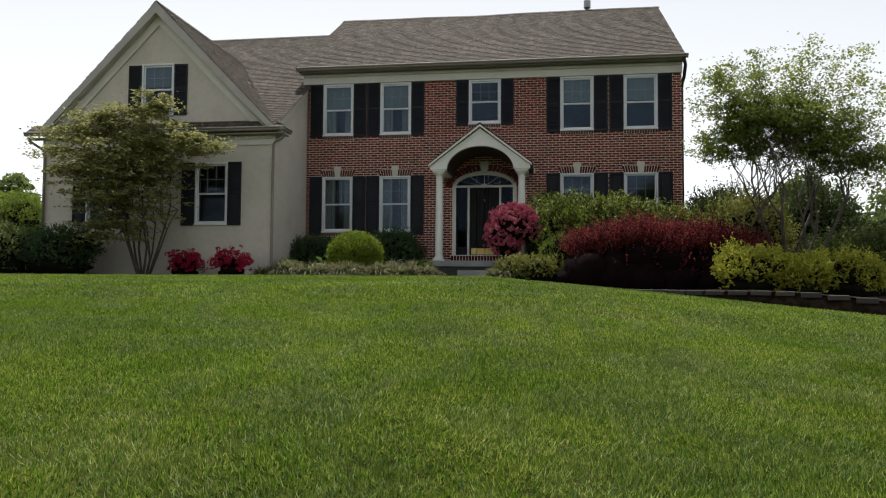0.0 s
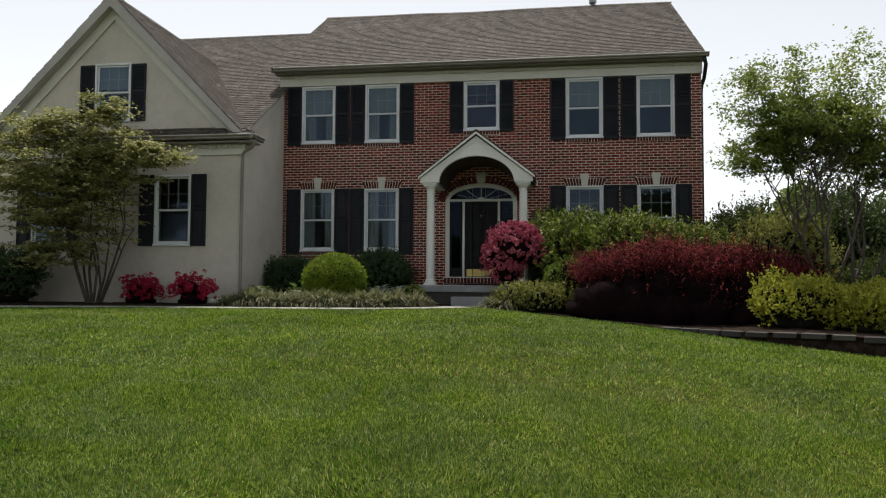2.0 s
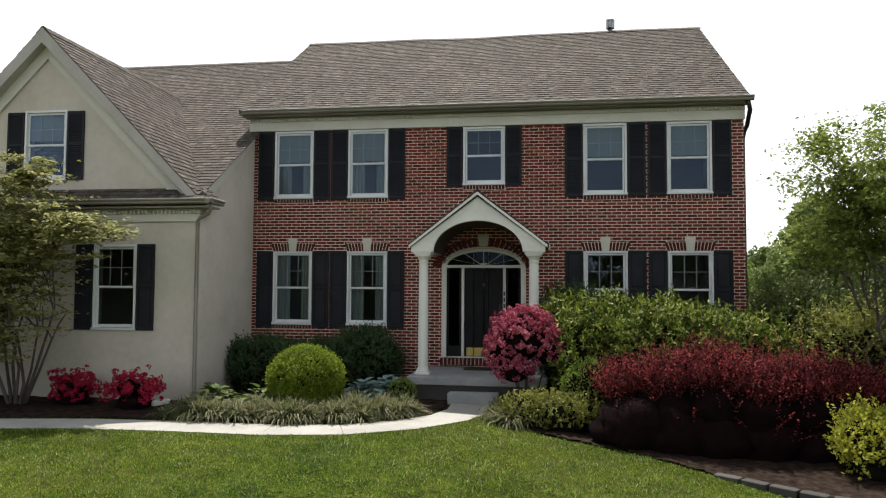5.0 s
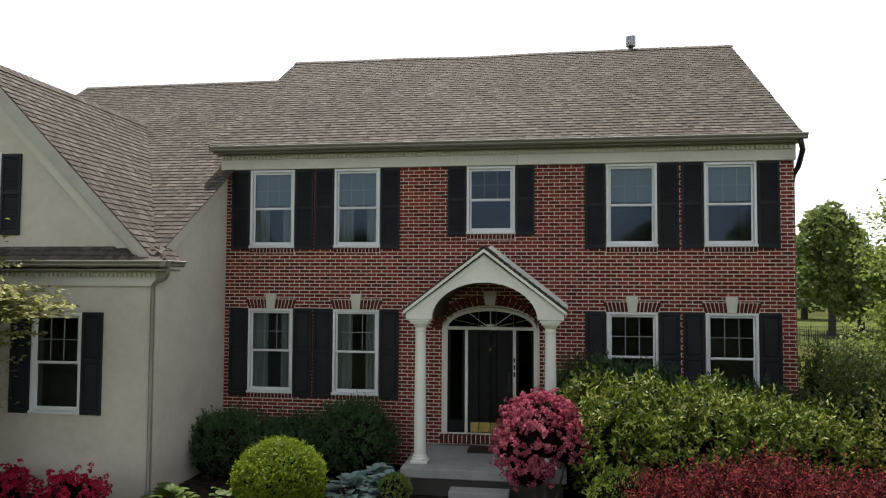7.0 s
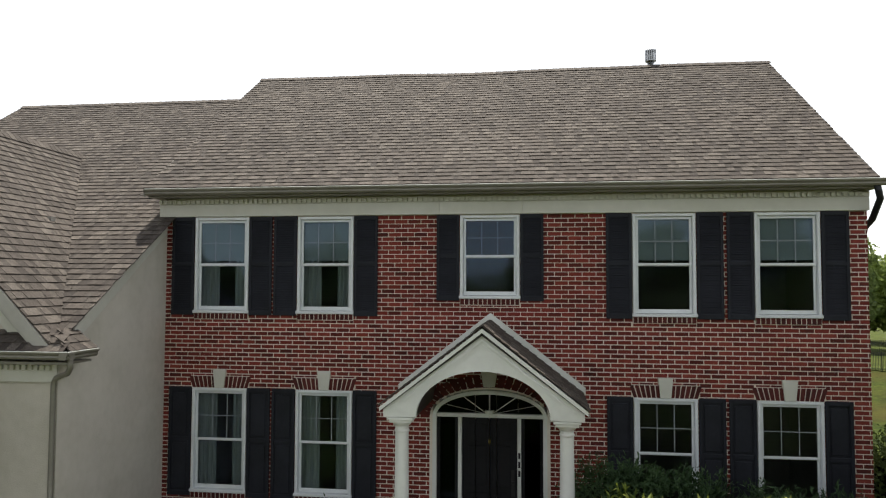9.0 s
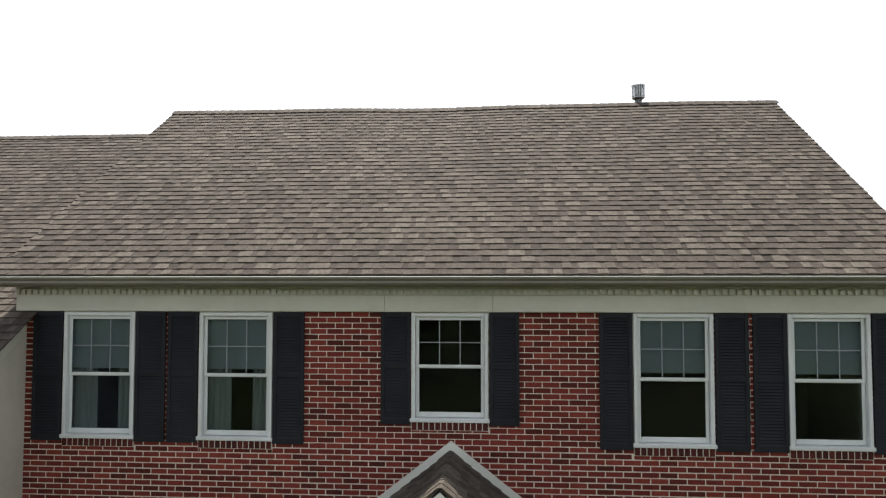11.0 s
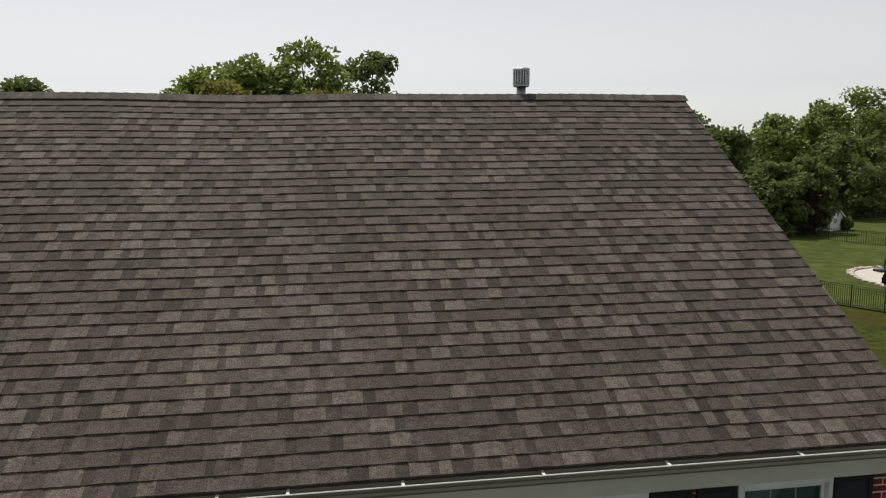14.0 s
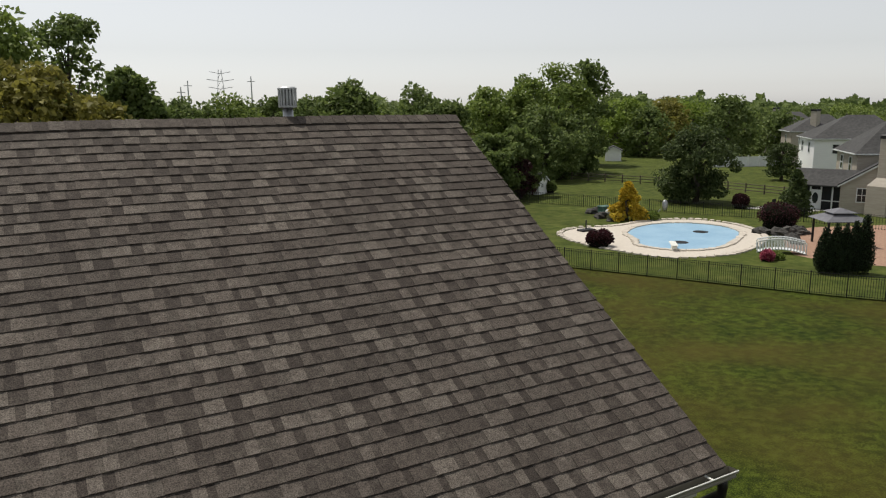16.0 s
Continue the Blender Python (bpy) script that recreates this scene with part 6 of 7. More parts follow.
# left of the wing
for i, (x, y, h, w, lf_) in enumerate(((-37, 27, 8.5, 7, D), (-33, 31, 7.5, 6, G), (-43, 30, 9.5, 8, D), (-24.5, 12, 4.6, 4, L))):
    far_tree("tree", "leafy tree beyond the end of the wing", x, y, h, w, lf_, 260 + i)
# across the street, mirrored in the panes
for i, (x, y, h, w, lf_) in enumerate(((-34, -62, 10, 12, D), (-22, -66, 13.0, 12, D), (-10, -60, 9.5, 11, D), (1, -68, 12, 12, D), (12, -63, 14.5, 12, D), (24, -66, 15.5, 13, D), (36, -60, 9.5, 11, D), (-46, -58, 10, 11, G), (48, -56, 10, 11, D))):
    far_tree("tree", "leafy street tree across the road", x, y, h, w, lf_, 280 + i, n=3500, shape="low", size=0.7, group="trees across the street")
# yard trees
far_tree("oak", "broad dark green oak on the back lawn", 64.6, 51.0, 8.4, 9.2, LEAF_OAK, 270, n=18000, size=0.27, shape="low", group="yard trees")
far_tree("small_tree", "small round tree near the white fence", 93.8, 61.1, 5.4, 5.5, LEAF_OAK, 271, n=4000, size=0.28, group="yard trees")
far_tree("purple_tree", "small purple-leaved tree beside the playhouse", 50.5, 64.5, 4.6, 4.0, Pp, 272, n=2200, size=0.3, group="yard trees")
far_tree("spruce", "dark spruce beside the screened porch", 64.8, 39.1, 4.4, 3.4, LEAF_OAK, 273, n=4500, size=0.24, shape="cone", group="yard trees")
far_tree("golden_conifer", "golden yellow cone-shaped conifer by the pool", 48.6, 45.2, 3.6, 3.4, LEAF_GOLD, 274, n=8000, size=0.24, shape="cone", group="yard trees")
for x, y, rx, h, mt, lab, nm, sd in ((37.6, 36.7, 1.0, 1.25, Pp, "dark red-leaved shrub at the pool's edge", "red_shrub", 1), (64.4, 45.0, 0.85, 1.5, Pp, "round dark red bush on the lawn", "red_bush", 2), (55.8, 34.5, 1.75, 2.4, Pp, "domed dark red weeping maple by the rocks", "weeping_maple", 3), (43.6, 26.6, 0.45, 0.75, BLOOM_PINK, "small pink flowering bush in a round bed", "pink_bush", 4), (44.5, 26.9, 0.8, 0.5, G, "low green shrub in a round bed", "low_shrub", 5), (57.0, 67.2, 0.7, 1.5, D, "dark cone-shaped bush beside the playhouse", "cone_bush", 6), (50.4, 44.0, 0.8, 0.8, G, "low green shrub by the pool", "low_shrub", 7), (94.5, 104.0, 1.2, 1.8, D, "dark shrub beside the shed", "shed_bush", 8), (90, 96, 0.7, 1.3, G, "small young tree on the far lawn", "young_tree", 9)):
    ball_bush(nm, lab, x, y, rx, rx * 0.9, h, mt, 1600, 0.16, 0.12, 300 + sd, depth=0.25)
for i, (x, y, h) in enumerate(((43.35, 22.4, 2.9), (43.85, 22.0, 3.1), (44.3, 21.7, 3.0), (44.75, 21.35, 3.3), (45.25, 21.0, 3.7))):
    z = gz(x, y)
    bush("arborvitae", "dense dark green upright arborvitae by the fence", "shrub", (x, y, z), [(x, y, z + h * 0.34, 0.55, 0.55, h * 0.36), (x, y, z + h * 0.58, 0.42, 0.42, h * 0.30), (x, y, z + h * 0.8, 0.22, 0.22, h * 0.22)], LEAF_ARB, 3000, 0.13, 0.06, seed=320 + i, group="arborvitae row", upright=0.8, depth=0.15, shrink=0.8, low=-0.9)

# the neighbours' mown lawn beyond the fence
U_, V_ = np.meshgrid(np.arange(0, 124, 1.2), np.arange(0, 190, 1.2))
X_, Y_ = 0.0 + 0.4933 * U_ + 0.8699 * V_, 86.9 - 0.8699 * U_ + 0.4933 * V_
i_ = np.arange(X_.size).reshape(X_.shape)
q_ = np.stack([i_[:-1, :-1], i_[1:, :-1], i_[1:, 1:], i_[:-1, 1:]], -1).reshape(-1, 4)
yard = new("lawn", fast_mesh("lawn", np.stack([X_, Y_, ground(X_, Y_) + 0.05], -1).reshape(-1, 3), q_, LAWN_FAR))
if yard.data.polygons[0].normal.z < 0:
    yard.data.flip_normals()
tagged(yard, "bright mown lawn of the neighbours beyond the fence", "lawn", kind="structure")

# pool
POOL = [(43.5, 39.7), (47.6, 41.8), (51.2, 40.9), (52.6, 38.0), (51.3, 34.9), (48.6, 33.6), (44.8, 31.7), (42.0, 32.3), (41.0, 33.9), (40.7, 35.6), (42.6, 37.2)]
WATER = surface("blue_pool_cover", [(0.22, 0.38, 0.53), (0.29, 0.46, 0.60)], 0.5, 0.55, bump=0.1, bump_scale=3)


def ring(poly, k):
    """A closed line smoothed by cutting its corners, then set out from its middle."""
    for _ in range(2):
        poly = [tuple(np.array(a) * w + np.array(b) * (1 - w)) for a, b in zip(poly, poly[1:] + poly[:1]) for w in (0.75, 0.25)]
    c = np.mean(poly, 0)
    out = []
    for p in poly:
        d = np.array(p) - c
        out.append(tuple(c + d * (1 + k / np.linalg.norm(d))))
    return out


pz = -1.33
inner = ring(POOL, 0.55)
pool = thing("swimming_pool", (48, 38, pz), "kidney-shaped swimming pool under a blue cover", "swimming pool")
b = Build()
b.add([(x, y, pz + 0.04) for x, y in inner], [tuple(range(len(inner) - 1, -1, -1))])
cover = part("cover", b, WATER, pool, "light blue taut pool cover")
if cover.data.polygons[0].normal.z < 0:
    cover.data.flip_normals()
for x, y in ((43.9, 34.5), (49.0, 36.9)):
    b = Build()
    b.lathe(x, y, [(0.62, pz + 0.045), (0.62, pz + 0.06), (0.5, pz + 0.065)], 14)
    part("water_puddle", b, DARK, pool, "dark puddle on the cover")
DECK = [(39.0, 42.6), (42.2, 43.9), (45.0, 42.3), (49.6, 43.3), (53.8, 41.9), (54.3, 37.8), (52.0, 33.4), (47.2, 30.8), (43.5, 29.8), (38.9, 31.0), (38.1, 35.2), (37.8, 39.0)]
outer = ring(DECK, 0.45)
co_in = ring(POOL, 0.6)


def nearest_ang(p, c):
    return math.atan2(p[1] - c[1], p[0] - c[0])


cc = (46.4, 36.8)
outer_s = sorted(outer, key=lambda p: nearest_ang(p, cc))
inner_s = sorted(co_in, key=lambda p: nearest_ang(p, cc))
m = 90


def at_angle(line, a):
    ang = [nearest_ang(p, cc) for p in line]
    rad = [math.hypot(p[0] - cc[0], p[1] - cc[1]) for p in line]
    r = np.interp(a, ang, rad, period=2 * math.pi)
    return cc[0] + r * math.cos(a), cc[1] + r * math.sin(a)


deck = thing("pool_deck", (47.5, 38, pz), "pale stone paving round the pool", "paving")
b = Build()
rows = [[at_angle(outer_s, 2 * math.pi * k / m - math.pi) for k in range(m)], [at_angle(inner_s, 2 * math.pi * k / m - math.pi) for k in range(m)]]
b.add([(x, y, pz + 0.03) for r_ in rows for x, y in r_] + [(x, y, pz - 0.3) for x, y in rows[0]], [(k, (k + 1) % m, m + (k + 1) % m, m + k) for k in range(m)] + [(2 * m + k, 2 * m + (k + 1) % m, (k + 1) % m, k) for k in range(m)])
part("paving", b, PALE, deck)
cps = Build().box(-0.5, 0.5, -0.5, 0.5, -0.5, 0.5, 0.1).mesh("coping_stone", PALE)
rnd = random.Random(9)
for line, kk in ((rows[0], 1.03), (rows[1], 1.0)):
    for k in range(m):
        x, y = line[k]
        piece("coping_stone", cps, deck, Matrix.Translation((cc[0] + (x - cc[0]) * kk - 47.5, cc[1] + (y - cc[1]) * kk - 38, 0.07)) @ Matrix.Rotation(2 * math.pi * k / m + rnd.uniform(-0.3, 0.3), 4, "Z") @ Matrix.Diagonal((rnd.uniform(0.35, 0.6), rnd.uniform(0.35, 0.6), rnd.uniform(0.08, 0.14), 1)))
db = thing("diving_board", (41.4, 32.9, pz), "white diving board at the pool's edge", "diving board")
b = Build()
b.box(-0.25, 0.25, -0.9, 0.9, 0.42, 0.48, 0.02, Matrix.Translation((41.4, 32.9, pz)) @ Matrix.Rotation(-0.7, 4, "Z"))
part("board", b, TRIM, db)
b = Build()
b.box(-0.2, 0.2, -0.6, -0.1, 0.0, 0.42, 0.03, Matrix.Translation((41.4, 32.9, pz)) @ Matrix.Rotation(-0.7, 4, "Z"))
part("stand", b, TRIM, db)


def fence_run(name, label, a, b, h, step, picket, single=0):
    """A black metal fence: posts, two rails and pickets."""
    a, b = Vector(a), Vector(b)
    d = b - a
    n = max(1, round(d.length / step))
    ang = math.atan2(d.y, d.x)
    root = thing(name, (a.x, a.y, gz(a.x, a.y)), label, "fence", "black metal fences")
    z0 = gz(a.x, a.y)
    pm = Build().box(-0.03, 0.03, -0.03, 0.03, -0.2, h + 0.05, 0.005).mesh("post", DARK)
    km = Build().box(-0.012, 0.012, -0.012, 0.012, 0.06, h).mesh("picket", DARK)
    rest = Build()
    done = 0
    for i in range(n + 1):
        p = a + d * (i / n)
        zz = gz(p.x, p.y)
        piece("post", pm, root, Matrix.Translation((p.x - a.x, p.y - a.y, zz - z0)) @ Matrix.Rotation(ang, 4, "Z"))
        if i == n:
            break
        q = a + d * ((i + 1) / n)
        zq = gz(q.x, q.y)
        for hh in (0.14, h - 0.16, h - 0.02):
            part("rail", Build().tube([(p.x, p.y, zz + hh), (q.x, q.y, zq + hh)], 0.016, 4, cap=False), DARK, root)
        for k in range(1, picket):
            w = p + (q - p) * (k / picket)
            zw = zz + (zq - zz) * k / picket
            if single and done < single and i >= n * 0.3:
                piece("picket", km, root, Matrix.Translation((w.x - a.x, w.y - a.y, zw - z0)) @ Matrix.Rotation(ang, 4, "Z"))
                done += 1
            else:
                rest.box(w.x - 0.012, w.x + 0.012, w.y - 0.012, w.y + 0.012, zw + 0.06, zw + h)
    if rest.v:
        tagged(part("pickets", rest, DARK, root), kind="stuff")


fence_run("metal_fence", "black metal picket fence across the back lawn", (19.0, 53.4), (43.5, 10.2), 1.32, 1.83, 15, single=285)
fence_run("metal_fence", "black metal picket fence behind the pool", (47.0, 64.5), (61.3, 35.8), 1.3, 1.83, 8)
fence_run("metal_fence", "black metal picket fence behind the pool", (61.3, 35.8), (63.5, 27.0), 1.3, 1.83, 8)
fence_run("metal_fence", "black metal picket fence at the pool's side", (19.0, 53.4), (47.0, 64.5), 1.3, 1.83, 8)
# split-rail fence
WOODG = surface("weathered_fence_wood", [(0.07, 0.055, 0.042), (0.14, 0.115, 0.09)], 6, 0.9, bump=0.4)
srf = thing("split_rail_fence", (68, 83.5, -1.6), "weathered wooden split-rail fence", "fence")
pts = [(62.0, 97.0), (68.0, 83.5), (75.1, 66.5), (77.1, 56.8), (77.6, 49.3), (77.8, 43.0)]
for (ax, ay), (bx, by) in zip(pts, pts[1:]):
    n = max(1, round(math.hypot(bx - ax, by - ay) / 2.7))
    for i in range(n):
        x0, y0 = ax + (bx - ax) * i / n, ay + (by - ay) * i / n
        x1, y1 = ax + (bx - ax) * (i + 1) / n, ay + (by - ay) * (i + 1) / n
        b = Build().box(x0 - 0.07, x0 + 0.07, y0 - 0.07, y0 + 0.07, gz(x0, y0) - 0.2, gz(x0, y0) + 1.25, 0.02)
        part("post", b, WOODG, srf)
        for hh in (0.35, 0.72, 1.08):
            b = Build().tube([(x0, y0, gz(x0, y0) + hh), (x1, y1, gz(x1, y1) + hh)], 0.05, 5)
            part("rail", b, WOODG, srf)
# white vinyl fence
vf = thing("vinyl_fence", (105.7, 80.7, -1.65), "tall white vinyl privacy fence", "fence")
a, c = Vector((104.0, 81.5, 0)), Vector((118.0, 76.0, 0))
for i in range(7):
    p, q = a + (c - a) * (i / 7), a + (c - a) * ((i + 1) / 7)
    zz = gz(p.x, p.y)
    part("post", Build().box(p.x - 0.08, p.x + 0.08, p.y - 0.08, p.y + 0.08, zz, zz + 2.0, 0.02), VINYL, vf)
    ang = math.atan2(q.y - p.y, q.x - p.x)
    mm = Matrix.Translation(((p.x + q.x) / 2, (p.y + q.y) / 2, zz)) @ Matrix.Rotation(ang, 4, "Z")
    part("panel", Build().box(-0.95, 0.95, -0.02, 0.02, 0.05, 1.8, 0.005, mm), VINYL, vf)

# sheds
ROOF2 = surface("grey_house_shingle", [(0.038, 0.038, 0.039), (0.071, 0.070, 0.069)], 3, 0.92, bump=0.4, bump_scale=20, blotch=0.15)
SIDING_W = surface("white_siding", [(0.86, 0.87, 0.88), (0.90, 0.91, 0.92)], 1.0, 0.6, stretch=(1, 1, 8), bump=0.1)
SIDING_T = surface("tan_siding", [(0.36, 0.32, 0.27), (0.43, 0.39, 0.33)], 1.0, 0.7, stretch=(1, 1, 8), bump=0.1)
PANE = surface("dark_window_pane", [(0.015, 0.018, 0.022), (0.03, 0.035, 0.04)], 1, 0.08, spec=0.6)


def gable_building(name, label, category, x, y, w, d, hw_, hr, turn, wall_m, roof_m, windows=(), door=None, over=0.25, group=""):
    """A simple gabled building; w along its ridge's cross direction, d along the ridge; windows: (side, u, z, w, h)."""
    z = gz(x, y)
    root = thing(name, (x, y, z), label, category, group)
    m = Matrix.Translation((x, y, z)) @ Matrix.Rotation(radians(turn), 4, "Z")
    wa = Build()
    vs = [(-w / 2, -d / 2, -0.5), (w / 2, -d / 2, -0.5), (w / 2, d / 2, -0.5), (-w / 2, d / 2, -0.5), (-w / 2, -d / 2, hw_), (w / 2, -d / 2, hw_), (w / 2, d / 2, hw_), (-w / 2, d / 2, hw_), (0, -d / 2, hr), (0, d / 2, hr)]
    wa.add([m @ Vector(v) for v in vs], [(0, 1, 5, 8, 4), (2, 3, 7, 9, 6), (1, 2, 6, 5), (3, 0, 4, 7), (0, 3, 2, 1)])
    part("wall", wa, wall_m, root)
    ro = Build()
    sl = (hr - hw_) / (w / 2)
    for s in (-1, 1):
        vs = [(0, -d / 2 - over, hr + 0.04), (0, d / 2 + over, hr + 0.04), (s * (w / 2 + over), d / 2 + over, hw_ - over * sl + 0.04), (s * (w / 2 + over), -d / 2 - over, hw_ - over * sl + 0.04)]
        vs += [(a_, b_, c_ + 0.12) for a_, b_, c_ in vs]
        fs = [(0, 1, 2, 3), (7, 6, 5, 4), (0, 4, 5, 1), (1, 5, 6, 2), (2, 6, 7, 3), (3, 7, 4, 0)]
        ro.add([m @ Vector(v) for v in vs], fs)
    part("roof", ro, roof_m, root)
    tr = Build()
    for s in (-1, 1):
        tr.add([m @ Vector(v) for v in [(0, s * (d / 2 + over), hr + 0.02), (w / 2 + over, s * (d / 2 + over), hw_ - over * sl + 0.02), (w / 2 + over, s * (d / 2 + over), hw_ - over * sl - 0.16), (0, s * (d / 2 + over), hr - 0.16), (-w / 2 - over, s * (d / 2 + over), hw_ - over * sl - 0.16), (-w / 2 - over, s * (d / 2 + over), hw_ - over * sl + 0.02)]], [(0, 1, 2, 3), (0, 3, 4, 5)])
    part("trim", tr, VINYL, root)
    for side, u, zz, ww, hh in windows:
        base = {"f": Matrix.Translation((u, -d / 2, zz)), "b": Matrix.Translation((u, d / 2, zz)) @ Matrix.Rotation(math.pi, 4, "Z"), "r": Matrix.Translation((w / 2, u, zz)) @ Matrix.Rotation(math.pi / 2, 4, "Z"), "l": Matrix.Translation((-w / 2, u, zz)) @ Matrix.Rotation(-math.pi / 2, 4, "Z")}[side]
        fr = Build()
        t = 0.09
        for a0, a1, c0, c1 in ((-ww / 2, -ww / 2 + t, 0, hh), (ww / 2 - t, ww / 2, 0, hh), (-ww / 2 + t, ww / 2 - t, 0, t), (-ww / 2 + t, ww / 2 - t, hh - t, hh), (-ww / 2 + t, ww / 2 - t, hh / 2 - 0.03, hh / 2 + 0.03), (-0.025, 0.025, t, hh - t)):
            fr.box(a0, a1, -0.06, 0.02, c0, c1, 0, m @ base)
        wn_ = part("window", fr, VINYL, root)
        part("pane", Build().box(-ww / 2 + t, ww / 2 - t, -0.02, 0.0, t, hh - t, 0, m @ base), PANE, wn_)
    if door:
        side, u, ww, hh = door
        base = {"f": Matrix.Translation((u, -d / 2, 0)), "r": Matrix.Translation((w / 2, u, 0)) @ Matrix.Rotation(math.pi / 2, 4, "Z"), "l": Matrix.Translation((-w / 2, u, 0)) @ Matrix.Rotation(-math.pi / 2, 4, "Z")}[side]
        part("door", Build().box(-ww / 2, ww / 2, -0.07, 0.02, 0.05, hh, 0.01, m @ base), VINYL, root, "white door")
    return root, m


gable_building("garden_shed", "white garden shed with grey roof on the far lawn", "shed", 101.3, 103.5, 3.1, 3.4, 2.1, 2.85, -43, SIDING_W, ROOF2)
gable_building("playhouse", "small white playhouse with dark window", "playhouse", 55.0, 68.0, 2.4, 2.6, 1.7, 2.5, 25, SIDING_W, ROOF2, windows=(("f", -0.3, 0.85, 0.6, 0.6),))

# neighbours' houses


def hip_house(label, px, py, w, d, h, hr, turn, wall_m, windows):
    """A two-storey house under a hipped roof; px, py: its nearest corner, w along its broad wall, d behind it."""
    t = radians(turn)
    ux, uy = math.cos(t), math.sin(t)
    vx, vy = -math.sin(t), math.cos(t)
    cx, cy = px + ux * w / 2 + vx * d / 2, py + uy * w / 2 + vy * d / 2
    z = gz(px, py)
    root = thing("neighbour_house", (cx, cy, z), label, "house", "neighbour houses")
    m = Matrix.Translation((cx, cy, z)) @ Matrix.Rotation(t, 4, "Z")
    part("wall", Build().box(-w / 2, w / 2, -d / 2, d / 2, -0.6, h, 0, m), wall_m, root)
    o = 0.35
    e = h - 0.05
    ro = Build()
    vs = [(-w / 2 - o, -d / 2 - o, e), (w / 2 + o, -d / 2 - o, e), (w / 2 + o, d / 2 + o, e), (-w / 2 - o, d / 2 + o, e), (-w / 2 + d / 2, 0, hr), (w / 2 - d * 0.3, 0, hr)]
    vs += [(a_, b_, c_ - 0.18) for a_, b_, c_ in vs[:4]]
    ro.add([m @ Vector(v) for v in vs], [(0, 1, 5, 4), (1, 2, 5), (2, 3, 4, 5), (3, 0, 4), (0, 6, 7, 1), (1, 7, 8, 2), (2, 8, 9, 3), (3, 9, 6, 0), (9, 8, 7, 6)])
    part("roof", ro, ROOF2, root, "dark grey shingle roof")
    gu = Build()
    gu.box(-w / 2 - o - 0.08, w / 2 + o + 0.08, -d / 2 - o - 0.1, -d / 2 - o, e - 0.14, e - 0.02, 0, m)
    gu.box(-w / 2 - o - 0.1, -w / 2 - o, -d / 2 - o - 0.1, d / 2 + o, e - 0.14, e - 0.02, 0, m)
    part("gutter", gu, VINYL, root)
    for side, u, zz, ww, hh in windows:
        base = {"f": Matrix.Translation((u, -d / 2, zz)), "l": Matrix.Translation((-w / 2, u, zz)) @ Matrix.Rotation(-math.pi / 2, 4, "Z")}[side]
        fr = Build()
        q = 0.1
        for a0, a1, c0, c1 in ((-ww / 2, -ww / 2 + q, 0, hh), (ww / 2 - q, ww / 2, 0, hh), (-ww / 2 + q, ww / 2 - q, 0, q), (-ww / 2 + q, ww / 2 - q, hh - q, hh), (-ww / 2 + q, ww / 2 - q, hh / 2 - 0.03, hh / 2 + 0.03)):
            fr.box(a0, a1, -0.07, 0.02, c0, c1, 0, m @ base)
        wn_ = part("window", fr, VINYL, root)
        part("pane", Build().box(-ww / 2 + q, ww / 2 - q, -0.03, 0.0, q, hh - q, 0, m @ base), PANE, wn_)
    return root, m


def chimney(root, x, y, w, top, base_w=0.0, base_h=0.0, mat_=None):
    z = gz(x, y)
    c = Build()
    c.box(x - w / 2, x + w / 2, y - w / 2, y + w / 2, z, z + top, 0.03)
    if base_w:
        b2 = base_w / 2
        c.box(x - b2, x + b2, y - b2, y + b2, z - 0.3, z + base_h, 0.03)
        vs = [(x - b2, y - b2, z + base_h), (x + b2, y - b2, z + base_h), (x + b2, y + b2, z + base_h), (x - b2, y + b2, z + base_h), (x - w / 2, y - w / 2, z + base_h + 0.8), (x + w / 2, y - w / 2, z + base_h + 0.8), (x + w / 2, y + w / 2, z + base_h + 0.8), (x - w / 2, y + w / 2, z + base_h + 0.8)]
        c.add(vs, [(0, 1, 5, 4), (1, 2, 6, 5), (2, 3, 7, 6), (3, 0, 4, 7)])
    ch = part("chimney", c, mat_ or SIDING_T, root)
    part("chimney_cap", Build().box(x - w / 2 - 0.06, x + w / 2 + 0.06, y - w / 2 - 0.06, y + w / 2 + 0.06, z + top, z + top + 0.35, 0.03), DARK, ch)


hip_house("tan two-storey neighbour house with screened porch", 73.6, 38.6, 13.0, 8.0, 5.8, 9.3, -45, SIDING_T, (("l", 1.8, 3.7, 1.1, 1.6), ("l", -1.6, 3.7, 1.1, 1.6), ("f", -3.0, 3.7, 1.0, 1.5)))
hip_house("white two-storey house under a dark hipped roof", 95.9, 57.9, 11.5, 10.0, 6.1, 9.2, -45, SIDING_W, (("l", 2.5, 3.9, 1.1, 1.6), ("l", -2.0, 3.9, 1.1, 1.6), ("l", 2.5, 0.9, 1.1, 1.6), ("f", -3.0, 3.9, 1.0, 1.4)))
house_c, _m = hip_house("pale two-storey house with a tall chimney", 117.2, 76.2, 9.6, 9.4, 6.1, 8.9, -45, SIDING_T, (("f", -3.0, 3.8, 1.2, 1.6), ("l", 0.0, 3.8, 1.2, 1.6)))
chimney(house_c, 121.2, 74.6, 1.1, 9.5)
house_d, _m = hip_house("pale two-storey house far along the row", 142.0, 99.4, 10.5, 10.0, 6.1, 9.0, -45, SIDING_T, (("f", -3.0, 3.8, 1.2, 1.6),))
chimney(house_d, 146.4, 100.4, 1.1, 9.6)
